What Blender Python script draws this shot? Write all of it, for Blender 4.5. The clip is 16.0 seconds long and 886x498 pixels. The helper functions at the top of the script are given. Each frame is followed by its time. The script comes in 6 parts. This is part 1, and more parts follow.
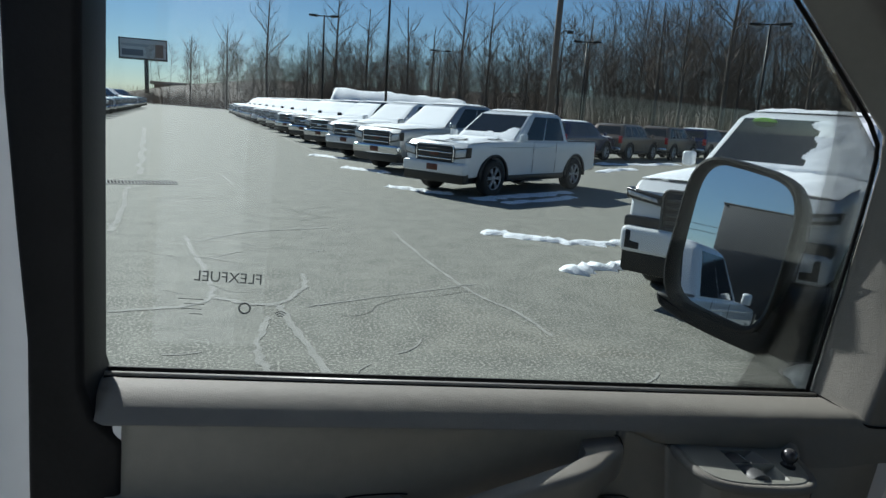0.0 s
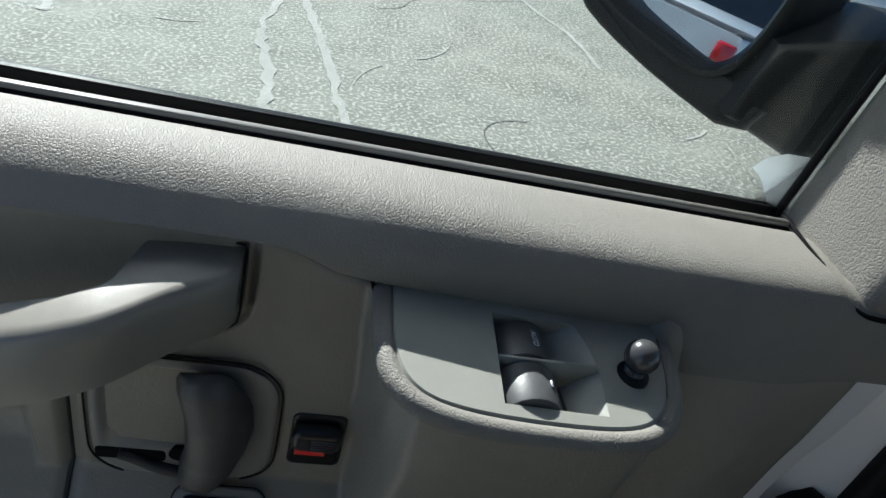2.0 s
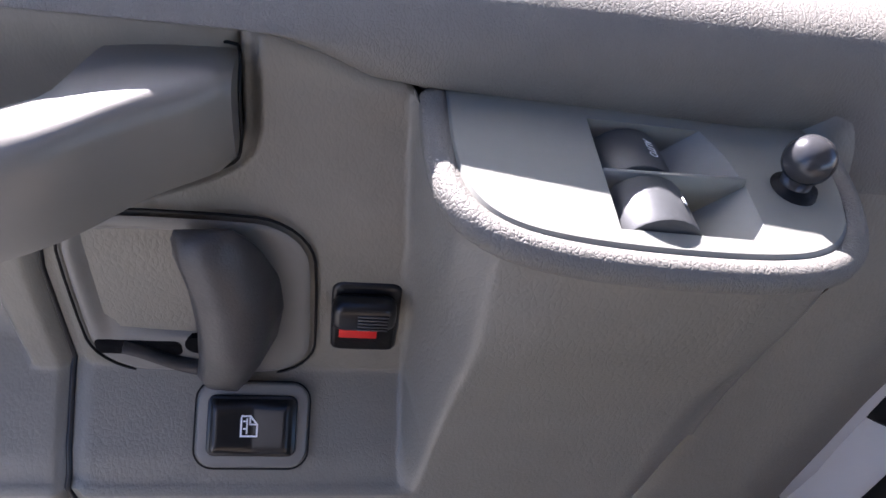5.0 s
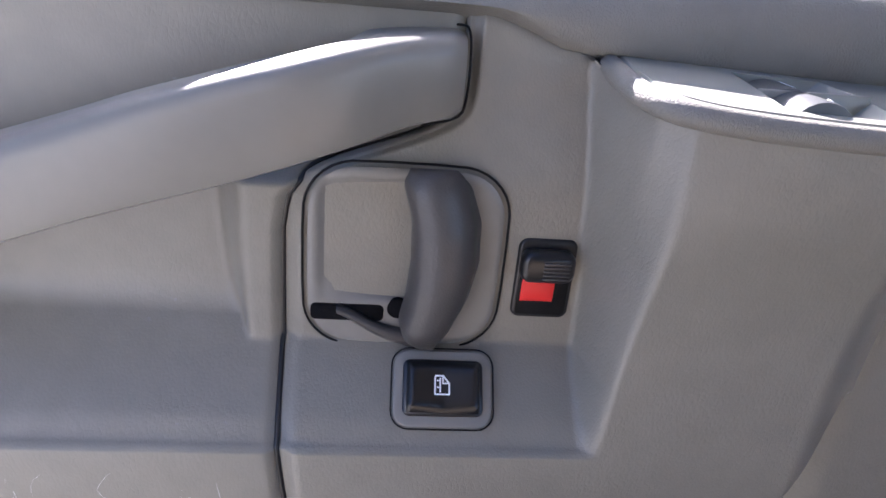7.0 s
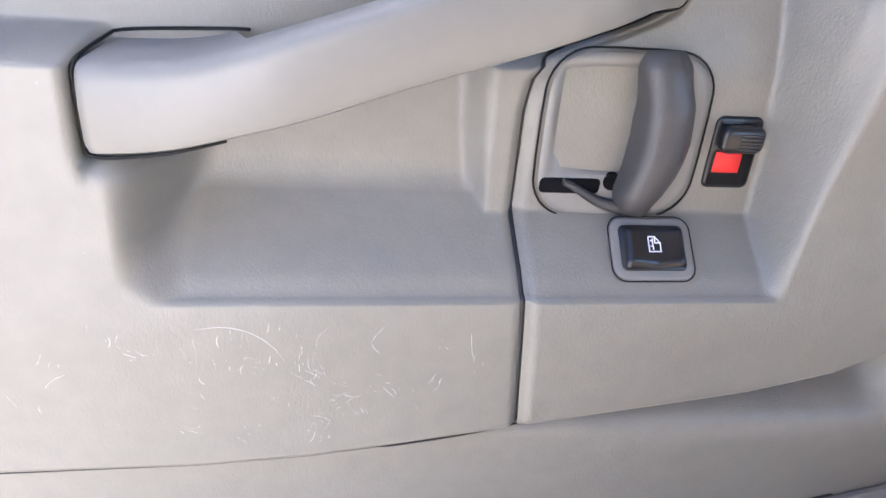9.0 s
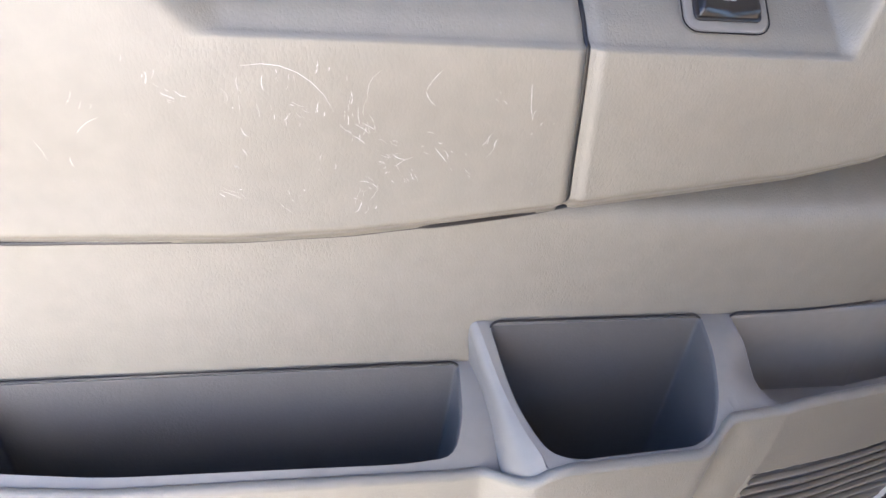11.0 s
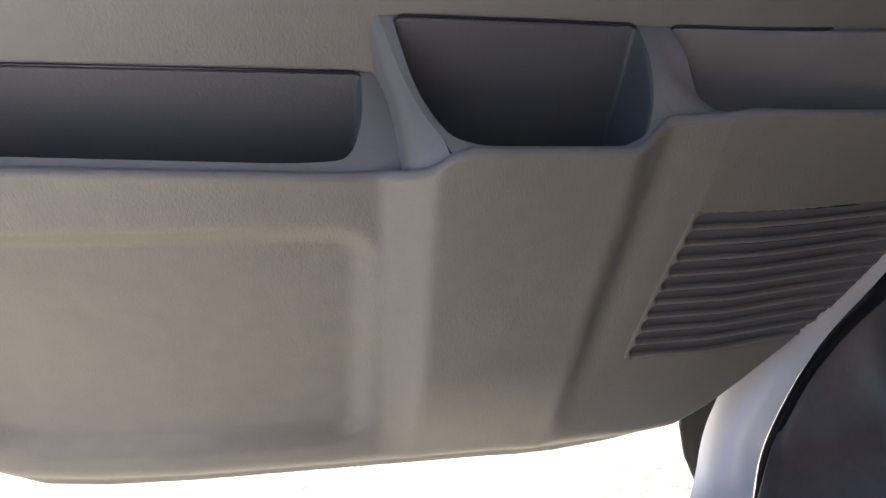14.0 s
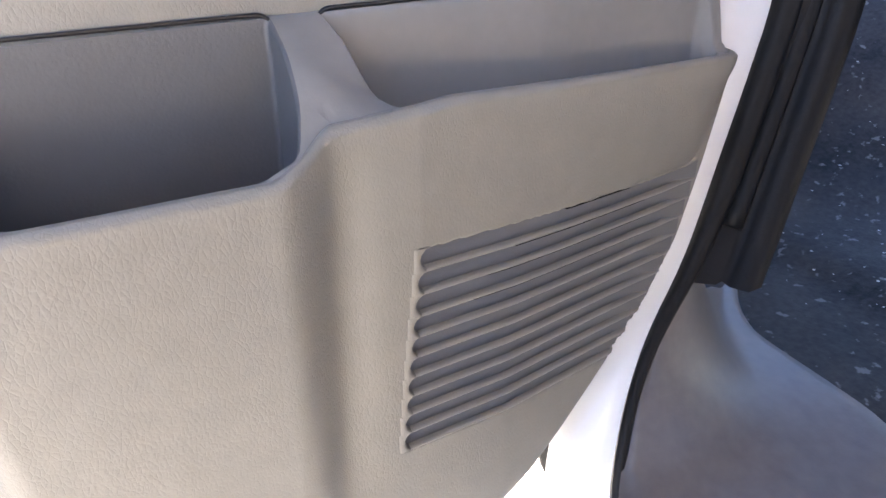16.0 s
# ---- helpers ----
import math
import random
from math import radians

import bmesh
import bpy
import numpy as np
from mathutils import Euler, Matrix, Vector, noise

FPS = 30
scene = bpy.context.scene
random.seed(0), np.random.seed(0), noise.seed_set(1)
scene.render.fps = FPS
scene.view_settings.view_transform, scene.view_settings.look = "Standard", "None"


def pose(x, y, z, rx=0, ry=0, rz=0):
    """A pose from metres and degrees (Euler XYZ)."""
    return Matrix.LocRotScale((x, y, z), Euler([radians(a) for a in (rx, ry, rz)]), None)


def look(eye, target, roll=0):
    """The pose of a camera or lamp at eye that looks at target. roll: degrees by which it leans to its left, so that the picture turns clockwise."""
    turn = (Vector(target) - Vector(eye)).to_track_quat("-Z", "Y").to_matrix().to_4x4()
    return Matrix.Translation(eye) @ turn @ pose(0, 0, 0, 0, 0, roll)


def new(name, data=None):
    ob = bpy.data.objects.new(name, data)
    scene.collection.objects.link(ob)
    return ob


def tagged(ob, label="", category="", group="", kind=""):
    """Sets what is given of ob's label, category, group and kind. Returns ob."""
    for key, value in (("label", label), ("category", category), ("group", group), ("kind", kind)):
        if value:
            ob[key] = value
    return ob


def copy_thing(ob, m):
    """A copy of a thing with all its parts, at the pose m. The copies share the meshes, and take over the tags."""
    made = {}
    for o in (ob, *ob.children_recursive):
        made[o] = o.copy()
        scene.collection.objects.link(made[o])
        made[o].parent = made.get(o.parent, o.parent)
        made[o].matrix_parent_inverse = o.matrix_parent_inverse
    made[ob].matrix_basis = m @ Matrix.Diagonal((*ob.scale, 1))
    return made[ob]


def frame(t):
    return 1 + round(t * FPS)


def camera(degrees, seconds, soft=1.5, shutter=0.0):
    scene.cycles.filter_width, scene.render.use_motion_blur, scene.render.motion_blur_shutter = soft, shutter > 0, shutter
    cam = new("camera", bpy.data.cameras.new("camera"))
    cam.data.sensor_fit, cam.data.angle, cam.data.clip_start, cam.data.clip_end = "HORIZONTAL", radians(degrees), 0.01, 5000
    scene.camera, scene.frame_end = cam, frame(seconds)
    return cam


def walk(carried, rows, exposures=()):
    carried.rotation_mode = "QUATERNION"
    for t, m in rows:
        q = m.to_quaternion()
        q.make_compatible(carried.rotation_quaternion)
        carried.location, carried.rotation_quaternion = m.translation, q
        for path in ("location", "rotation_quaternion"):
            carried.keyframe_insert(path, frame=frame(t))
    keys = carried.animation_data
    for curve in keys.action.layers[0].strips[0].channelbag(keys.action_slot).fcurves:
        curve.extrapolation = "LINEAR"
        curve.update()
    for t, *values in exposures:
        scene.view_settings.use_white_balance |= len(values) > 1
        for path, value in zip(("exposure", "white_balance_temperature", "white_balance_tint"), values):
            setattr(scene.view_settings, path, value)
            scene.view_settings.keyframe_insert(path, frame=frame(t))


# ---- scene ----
cam = camera(66.85, 16.0)
PATH = [
    (0.000, -0.225, -0.638, 1.701, 78.455, -3.567, -13.631),
    (0.500, -0.091, -0.514, 1.663, 72.675, -5.723, -11.824),
    (1.000, 0.011, -0.424, 1.615, 66.515, -9.492, -10.687),
    (1.500, 0.121, -0.334, 1.581, 59.123, -12.074, -7.735),
    (2.000, 0.205, -0.265, 1.558, 53.462, -9.969, -4.533),
    (2.500, 0.247, -0.208, 1.543, 47.523, -7.499, -4.138),
    (3.000, 0.267, -0.196, 1.513, 46.718, -5.433, -4.089),
    (3.500, 0.266, -0.180, 1.488, 45.271, -4.485, -5.635),
    (4.000, 0.248, -0.188, 1.475, 45.991, -4.685, -6.799),
    (4.200, 0.243, -0.190, 1.471, 45.354, -4.133, -5.938),
    (6.300, 0.164, -0.307, 1.410, 61.017, -2.887, -3.679),
    (6.500, 0.160, -0.318, 1.394, 64.127, -1.980, -3.439),
    (7.000, 0.128, -0.328, 1.383, 65.353, -0.900, -4.065),
    (7.500, 0.094, -0.350, 1.373, 66.190, -0.489, -4.496),
    (8.000, 0.046, -0.367, 1.367, 65.829, -0.172, -5.542),
    (8.500, 0.007, -0.384, 1.360, 65.355, -0.085, -6.114),
    (8.700, -0.011, -0.386, 1.359, 64.518, -0.410, -7.375),
    (10.800, -0.070, -0.405, 1.265, 57.351, -0.802, -9.050),
    (11.000, -0.075, -0.409, 1.255, 56.707, -0.893, -8.971),
    (11.500, -0.089, -0.414, 1.228, 55.013, -0.483, -9.284),
    (12.000, -0.083, -0.438, 1.190, 55.326, 0.005, -7.870),
    (12.500, -0.071, -0.466, 1.152, 55.405, -0.553, -5.637),
    (13.000, -0.062, -0.484, 1.114, 55.249, -0.855, -5.341),
    (13.500, -0.046, -0.486, 1.086, 55.073, -0.445, -7.181),
    (14.000, -0.019, -0.477, 1.060, 55.588, -0.777, -9.509),
    (14.500, 0.030, -0.461, 1.038, 55.824, -0.880, -10.737),
    (15.000, 0.077, -0.451, 1.013, 57.139, -0.596, -12.069),
    (15.500, 0.110, -0.428, 0.994, 58.331, 3.199, -18.800),
    (16.000, 0.119, -0.383, 0.990, 59.245, 4.680, -26.867),
]
EXPOSURES = [(0.0, 0.14, 5750, 4), (0.4, 0.52, 5750, 4), (1.0, 0.58, 5750, 3), (2.0, 1.08, 5750, 3), (3.0, 1.52, 5900, 12), (4.2, 1.98, 5800, 25), (6.3, 3.12, 5850, 24), (7.5, 3.14, 5850, 24), (8.1, 3.42, 5900, 24), (8.7, 3.98, 6000, 22), (10.8, 4.20, 6450, 20), (12.0, 3.88, 6550, 19), (13.0, 3.0, 6600, 20), (14.0, 2.62, 6600, 20), (15.0, 3.45, 6600, 20), (15.5, 3.9, 6600, 20), (16.0, 4.5, 6600, 20)]
walk(cam, [(t, pose(*p)) for t, *p in PATH], EXPOSURES)

# The door stands open and leans with the vehicle, which is parked nose-down by four degrees.
DOOR = pose(0, 0, 0.07, 0, 4.0, 0)

# ---- light ----
SUN_EL, SUN_AZ = 35.0, -20.0
world = bpy.data.worlds.new("sky")
world.use_nodes = True
scene.world = world
wn, wl = world.node_tree.nodes, world.node_tree.links
sky = wn.new("ShaderNodeTexSky")
sky.sky_type = "NISHITA"
sky.sun_disc = False
sky.sun_elevation = radians(SUN_EL)
sky.sun_rotation = radians(SUN_AZ)
sky.altitude = 1200
sky.air_density, sky.dust_density, sky.ozone_density = 1.0, 0.1, 4.0
wl.new(sky.outputs[0], wn["Background"].inputs[0])
wn["Background"].inputs[1].default_value = 0.055
sun = new("sun", bpy.data.lights.new("sun", "SUN"))
sun.data.energy, sun.data.angle, sun.data.color = 6.0, radians(0.53), (1.0, 0.925, 0.83)
to_sun = Vector((math.sin(radians(SUN_AZ)) * math.cos(radians(SUN_EL)), math.cos(radians(SUN_AZ)) * math.cos(radians(SUN_EL)), math.sin(radians(SUN_EL))))
sun.matrix_world = look(to_sun * 50, (0, 0, 0))


# ---- materials ----
def mat(name, base, rough=0.5, metal=0.0, vary=0.15, scale=8.0, bump=0.0, bump_scale=300.0, coat=0.0, grain=None, speck=None, spec=0.5, hide=0.35):
    """Two scales of colour variation, fine relief, and where asked a stretched hide grain or specks."""
    m = bpy.data.materials.new(name)
    m.use_nodes = True
    n, l = m.node_tree.nodes, m.node_tree.links
    p = n["Principled BSDF"]
    p.inputs["Roughness"].default_value = rough
    p.inputs["Metallic"].default_value = metal
    p.inputs["Coat Weight"].default_value = coat
    p.inputs["Specular IOR Level"].default_value = spec
    tc = n.new("ShaderNodeTexCoord")
    a, b = n.new("ShaderNodeTexNoise"), n.new("ShaderNodeTexNoise")
    a.inputs["Scale"].default_value, a.inputs["Detail"].default_value = scale, 5
    b.inputs["Scale"].default_value, b.inputs["Detail"].default_value = scale * 12, 3
    l.new(tc.outputs["Object"], a.inputs["Vector"])
    l.new(tc.outputs["Object"], b.inputs["Vector"])
    mix = n.new("ShaderNodeMix")
    mix.inputs[0].default_value = 0.4
    l.new(a.outputs["Fac"], mix.inputs[2])
    l.new(b.outputs["Fac"], mix.inputs[3])
    ramp = n.new("ShaderNodeValToRGB")
    ramp.color_ramp.elements[0].position, ramp.color_ramp.elements[1].position = 0.3, 0.7
    ramp.color_ramp.elements[0].color = tuple(c * (1 - vary) for c in base) + (1,)
    ramp.color_ramp.elements[1].color = tuple(min(1, c * (1 + vary)) for c in base) + (1,)
    l.new(mix.outputs[0], ramp.inputs[0])
    colour = ramp.outputs[0]
    if speck:
        amount, size, tint = speck
        s = n.new("ShaderNodeTexNoise")
        s.inputs["Scale"].default_value, s.inputs["Detail"].default_value = size, 3
        l.new(tc.outputs["Object"], s.inputs["Vector"])
        sr = n.new("ShaderNodeValToRGB")
        sr.color_ramp.elements[0].position, sr.color_ramp.elements[1].position = 1 - amount, min(1.0, 1 - amount + 0.06)
        l.new(s.outputs["Fac"], sr.inputs[0])
        sm = n.new("ShaderNodeMix")
        sm.data_type = "RGBA"
        l.new(sr.outputs[0], sm.inputs[0])
        l.new(colour, sm.inputs[6])
        sm.inputs[7].default_value = tint + (1,)
        colour = sm.outputs[2]
    l.new(colour, p.inputs["Base Color"])
    rr = n.new("ShaderNodeMapRange")
    rr.inputs[3].default_value, rr.inputs[4].default_value = max(0.02, rough - 0.025), min(1, rough + 0.025)
    l.new(b.outputs["Fac"], rr.inputs[0])
    l.new(rr.outputs[0], p.inputs["Roughness"])
    if bump or grain:
        h = n.new("ShaderNodeTexNoise")
        h.inputs["Scale"].default_value, h.inputs["Detail"].default_value = bump_scale, 3
        l.new(tc.outputs["Object"], h.inputs["Vector"])
        height = h.outputs["Fac"]
        if grain:
            mp = n.new("ShaderNodeMapping")
            mp.inputs["Scale"].default_value = grain
            mp.inputs["Rotation"].default_value = (0, 0.35, 0)
            l.new(tc.outputs["Object"], mp.inputs["Vector"])
            warp = n.new("ShaderNodeTexNoise")
            warp.inputs["Scale"].default_value = 26
            l.new(tc.outputs["Object"], warp.inputs["Vector"])
            wa = n.new("ShaderNodeVectorMath")
            wa.operation = "MULTIPLY_ADD"
            wa.inputs[1].default_value = (2.5, 2.5, 2.5)
            l.new(warp.outputs["Color"], wa.inputs[0])
            l.new(mp.outputs[0], wa.inputs[2])
            v = n.new("ShaderNodeTexVoronoi")
            v.feature = "SMOOTH_F1"
            v.inputs["Scale"].default_value = 1.0
            l.new(wa.outputs[0], v.inputs["Vector"])
            where = n.new("ShaderNodeTexNoise")
            where.inputs["Scale"].default_value = 14
            l.new(tc.outputs["Object"], where.inputs["Vector"])
            wr = n.new("ShaderNodeMapRange")
            wr.inputs[1].default_value, wr.inputs[2].default_value = 0.4, 0.62
            l.new(where.outputs["Fac"], wr.inputs[0])
            mul = n.new("ShaderNodeMath")
            mul.operation = "MULTIPLY"
            l.new(v.outputs["Distance"], mul.inputs[0])
            l.new(wr.outputs[0], mul.inputs[1])
            add = n.new("ShaderNodeMath")
            add.operation = "MULTIPLY_ADD"
            add.inputs[1].default_value = 1.2
            l.new(mul.outputs[0], add.inputs[0])
            l.new(height, add.inputs[2])
            crease = n.new("ShaderNodeTexVoronoi")
            crease.feature = "DISTANCE_TO_EDGE"
            crease.inputs["Scale"].default_value = 0.62
            l.new(wa.outputs[0], crease.inputs["Vector"])
            cr = n.new("ShaderNodeMapRange")
            cr.inputs[1].default_value, cr.inputs[2].default_value = 0.0, 0.16
            cr.inputs[3].default_value, cr.inputs[4].default_value = 0.0, hide
            l.new(crease.outputs["Distance"], cr.inputs[0])
            both = n.new("ShaderNodeMath")
            l.new(add.outputs[0], both.inputs[0])
            l.new(cr.outputs[0], both.inputs[1])
            height = both.outputs[0]
        bp = n.new("ShaderNodeBump")
        bp.inputs["Strength"].default_value = bump
        bp.inputs["Distance"].default_value = 0.0012 if bump_scale > 60 else 0.01
        l.new(height, bp.inputs["Height"])
        l.new(bp.outputs[0], p.inputs["Normal"])
    return m


GREY = (0.206, 0.193, 0.164)
M_PADVINYL = mat("wrinkled_vinyl", (0.194, 0.185, 0.164), 0.57, vary=0.08, scale=6, bump=0.34, bump_scale=900, grain=(1000, 820, 470), spec=0.27, hide=0.56)
M_VINYL = mat("grained_vinyl", GREY, 0.42, vary=0.10, scale=5, bump=0.17, bump_scale=800, grain=(640, 640, 330), spec=0.55)
M_SCUFF = mat("scuffed_vinyl", (0.206, 0.193, 0.164), 0.41, vary=0.11, scale=5, bump=0.10, bump_scale=750, grain=(600, 600, 260), spec=0.5, speck=(0.27, 150, (0.235, 0.23, 0.22)))
M_PLASTIC = mat("moulded_plastic", (0.196, 0.189, 0.175), 0.38, vary=0.07, scale=9, bump=0.07, bump_scale=700)
M_ARM = mat("satin_plastic", (0.188, 0.178, 0.157), 0.36, vary=0.05, scale=10, bump=0.03, bump_scale=800)
M_PLATE = mat("switch_plate_plastic", (0.230, 0.232, 0.206), 0.46, vary=0.04, scale=20, bump=0.06, bump_scale=1200)
# rim plastic darkened to put the shade of the deep pockets into the colour
M_WELLSHADE = mat("shaded_well_plastic", (0.085, 0.085, 0.086), 0.5, vary=0.06, scale=12, bump=0.2, bump_scale=600)
M_DARK = mat("charcoal_plastic", (0.052, 0.049, 0.048), 0.42, vary=0.1, scale=20, bump=0.15, bump_scale=700)
M_ROCKER = mat("rocker_plastic", (0.062, 0.065, 0.067), 0.45, vary=0.08, scale=30, bump=0.08, bump_scale=1500)
M_BLACK = mat("black_plastic", (0.012, 0.012, 0.013), 0.3, vary=0.2, scale=20)
M_RUBBER = mat("black_rubber", (0.009, 0.009, 0.0095), 0.5, vary=0.3, scale=15, bump=0.2, bump_scale=300, spec=0.16)
M_DUSTY = mat("dusty_black_plastic", (0.009, 0.0095, 0.0105), 0.5, vary=0.3, scale=10, bump=0.25, bump_scale=300, speck=(0.27, 190, (0.16, 0.16, 0.16)), spec=0.14)
M_MAT = mat("dirty_rubber_mat", (0.028, 0.027, 0.026), 0.6, vary=0.9, scale=9, bump=0.5, bump_scale=160, speck=(0.37, 60, (0.14, 0.14, 0.14)), spec=0.2)
M_SILL = mat("scuff_plate", (0.115, 0.102, 0.097), 0.42, vary=0.25, scale=6, bump=0.15, bump_scale=350, speck=(0.25, 130, (0.13, 0.128, 0.126)))
# darker than the panel vinyl: shade in the louvre hollows, put into the colour
M_SLATSHADE = mat("shaded_louvre_plastic", (0.12, 0.118, 0.114), 0.45, vary=0.06, scale=9, bump=0.2, bump_scale=700)
M_FELT = mat("black_felt", (0.007, 0.007, 0.008), 0.95, vary=0.3, scale=40, bump=0.3, bump_scale=900, spec=0.05)
M_RED = mat("red_flag", (0.75, 0.03, 0.025), 0.4, vary=0.04)
M_WHITE_MARK = mat("white_print", (0.85, 0.86, 0.88), 0.5, vary=0.02)
M_PAINT = mat("white_paint", (0.78, 0.79, 0.8), 0.3, vary=0.03, scale=3, coat=0.6)
M_SATIN = mat("satin_knob", (0.07, 0.07, 0.073), 0.25, 0.3, vary=0.05)


def glass(name, tint, gloss):
    m = bpy.data.materials.new(name)
    m.use_nodes = True
    n, l = m.node_tree.nodes, m.node_tree.links
    out = n["Material Output"]
    n.remove(n["Principled BSDF"])
    t, g, x, fr = n.new("ShaderNodeBsdfTransparent"), n.new("ShaderNodeBsdfGlossy"), n.new("ShaderNodeMixShader"), n.new("ShaderNodeFresnel")
    fr.inputs[0].default_value = 1.45
    mp = n.new("ShaderNodeMath")
    mp.operation = "MULTIPLY"
    mp.inputs[1].default_value = gloss
    l.new(fr.outputs[0], mp.inputs[0])
    t.inputs[0].default_value = tint + (1,)
    g.inputs["Roughness"].default_value = 0.02
    l.new(mp.outputs[0], x.inputs[0])
    l.new(t.outputs[0], x.inputs[1])
    l.new(g.outputs[0], x.inputs[2])
    l.new(x.outputs[0], out.inputs[0])
    return m


M_GLASS = glass("side_glass", (0.93, 0.96, 0.95), 0.8)
M_CARGLASS = mat("dark_glass", (0.02, 0.024, 0.028), 0.06, vary=0.1, spec=0.7)
M_MIRROR = mat("mirror_glass", (0.86, 0.88, 0.9), 0.03, 1.0, vary=0.01)
for node in M_MIRROR.node_tree.nodes:
    if node.type == "MAP_RANGE":
        node.inputs[3].default_value, node.inputs[4].default_value = 0.005, 0.02


# ---- mesh helpers ----
def ss(a, b, v):
    t = min(1.0, max(0.0, (v - a) / (b - a)))
    return t * t * (3 - 2 * t)


def lin(pts, v):
    """Smooth-ended piecewise curve through (v, value) pairs."""
    if v <= pts[0][0]:
        return pts[0][1]
    for (a, p), (b, q) in zip(pts, pts[1:]):
        if v <= b:
            return p + (q - p) * (v - a) / (b - a)
    return pts[-1][1]


def thing(name, m=None, label="", category="", group="", kind=""):
    ob = new(name)
    if m is not None:
        ob.matrix_world = m
    return tagged(ob, label, category, group, kind)


def mesh_of(name, bm, material, smooth=True):
    me = bpy.data.meshes.new(name)
    bmesh.ops.recalc_face_normals(bm, faces=bm.faces)
    bm.to_mesh(me)
    bm.free()
    if smooth:
        for f in me.polygons:
            f.use_smooth = True
    me.materials.append(material)
    return me


def part(name, bm, material, parent, label="", smooth=True, sharp=None, kind=""):
    me = mesh_of(name, bm, material, smooth)
    if smooth and sharp:
        me.set_sharp_from_angle(angle=radians(sharp))
    ob = new(name, me)
    ob.parent = parent
    return tagged(ob, label, kind=kind)


def alone(name, bm, material, label, category, kind="", group="", m=None, smooth=False, sharp=None):
    me = mesh_of(name, bm, material, smooth)
    if sharp:
        me.set_sharp_from_angle(angle=radians(sharp))
    ob = new(name, me)
    if m is not None:
        ob.matrix_world = m
    return tagged(ob, label, category, group, kind)


def block(lo, hi, bevel=0.0, seg=2, bm=None):
    bm = bm or bmesh.new()
    old = set(bm.verts)
    bmesh.ops.create_cube(bm, size=1)
    vs = [v for v in bm.verts if v not in old]
    for v in vs:
        v.co = [lo[i] + (v.co[i] + 0.5) * (hi[i] - lo[i]) for i in range(3)]
    if bevel:
        es = [e for e in bm.edges if e.verts[0] in vs and e.verts[1] in vs]
        bmesh.ops.bevel(bm, geom=es, offset=bevel, segments=seg, profile=0.5, affect="EDGES")
    return bm


def prism(outline, axis, lo, hi, bevel=0.0, seg=2, bm=None):
    """A polygon pushed along an axis; the outline gives the other two axes in order."""
    bm = bm or bmesh.new()
    rest = [i for i in range(3) if i != axis]

    def at(p, d):
        c = [0, 0, 0]
        c[rest[0]], c[rest[1]], c[axis] = p[0], p[1], d
        return c
    a = [bm.verts.new(at(p, lo)) for p in outline]
    b = [bm.verts.new(at(p, hi)) for p in outline]
    fs = [bm.faces.new(a), bm.faces.new(b)]
    k = len(outline)
    for i in range(k):
        fs.append(bm.faces.new((a[i], a[(i + 1) % k], b[(i + 1) % k], b[i])))
    bmesh.ops.recalc_face_normals(bm, faces=fs)
    if bevel:
        es = list(set(list(fs[0].edges) + list(fs[1].edges)))
        bmesh.ops.bevel(bm, geom=es, offset=bevel, segments=seg, profile=0.5, affect="EDGES")
    return bm


def rounded(x0, z0, x1, z1, r, k=6):
    """Corner-rounded rectangle outline; r is one radius or four, from the lower left round."""
    rs = (r,) * 4 if not isinstance(r, tuple) else r
    pts = []
    for (cx, cz, a0), q in zip(((x0, z0, 180), (x1, z0, 270), (x1, z1, 0), (x0, z1, 90)), rs):
        ox, oz = (cx + q if cx == x0 else cx - q), (cz + q if cz == z0 else cz - q)
        for i in range(k + 1):
            a = radians(a0 + 90 * i / k)
            pts.append((ox + q * math.cos(a), oz + q * math.sin(a)))
    return pts


def smooth_loop(pts, times=2):
    for _ in range(times):
        out = []
        for i, p in enumerate(pts):
            q = pts[(i + 1) % len(pts)]
            out += [tuple(0.75 * a + 0.25 * b for a, b in zip(p, q)), tuple(0.25 * a + 0.75 * b for a, b in zip(p, q))]
        pts = out
    return pts


def smooth_path(pts, times=2):
    for _ in range(times):
        out = [pts[0]]
        for p, q in zip(pts, pts[1:]):
            out += [tuple(0.75 * a + 0.25 * b for a, b in zip(p, q)), tuple(0.25 * a + 0.75 * b for a, b in zip(p, q))]
        pts = out + [pts[-1]]
    return pts


def tube(points, radius, sides=8, bm=None, closed=False):
    """A round bar along points; radius is a number or one for each point."""
    bm = bm or bmesh.new()
    pts = [Vector(p) for p in points]
    k = len(pts)
    rings = []
    up = None
    for i, p in enumerate(pts):
        a, b = (pts[(i - 1) % k], pts[(i + 1) % k]) if closed else (pts[max(0, i - 1)], pts[min(k - 1, i + 1)])
        d = (b - a).normalized()
        if up is None:
            up = d.orthogonal().normalized()
        up = (up - d * up.dot(d)).normalized()
        side = d.cross(up)
        r = radius[i] if isinstance(radius, (list, tuple)) else radius
        rings.append([bm.verts.new(p + r * (math.cos(2 * math.pi * j / sides) * up + math.sin(2 * math.pi * j / sides) * side)) for j in range(sides)])
    for i in range(k if closed else k - 1):
        a, b = rings[i], rings[(i + 1) % k]
        for j in range(sides):
            bm.faces.new((a[j], a[(j + 1) % sides], b[(j + 1) % sides], b[j]))
    if not closed:
        bm.faces.new(rings[0][::-1])
        bm.faces.new(rings[-1])
    return bm


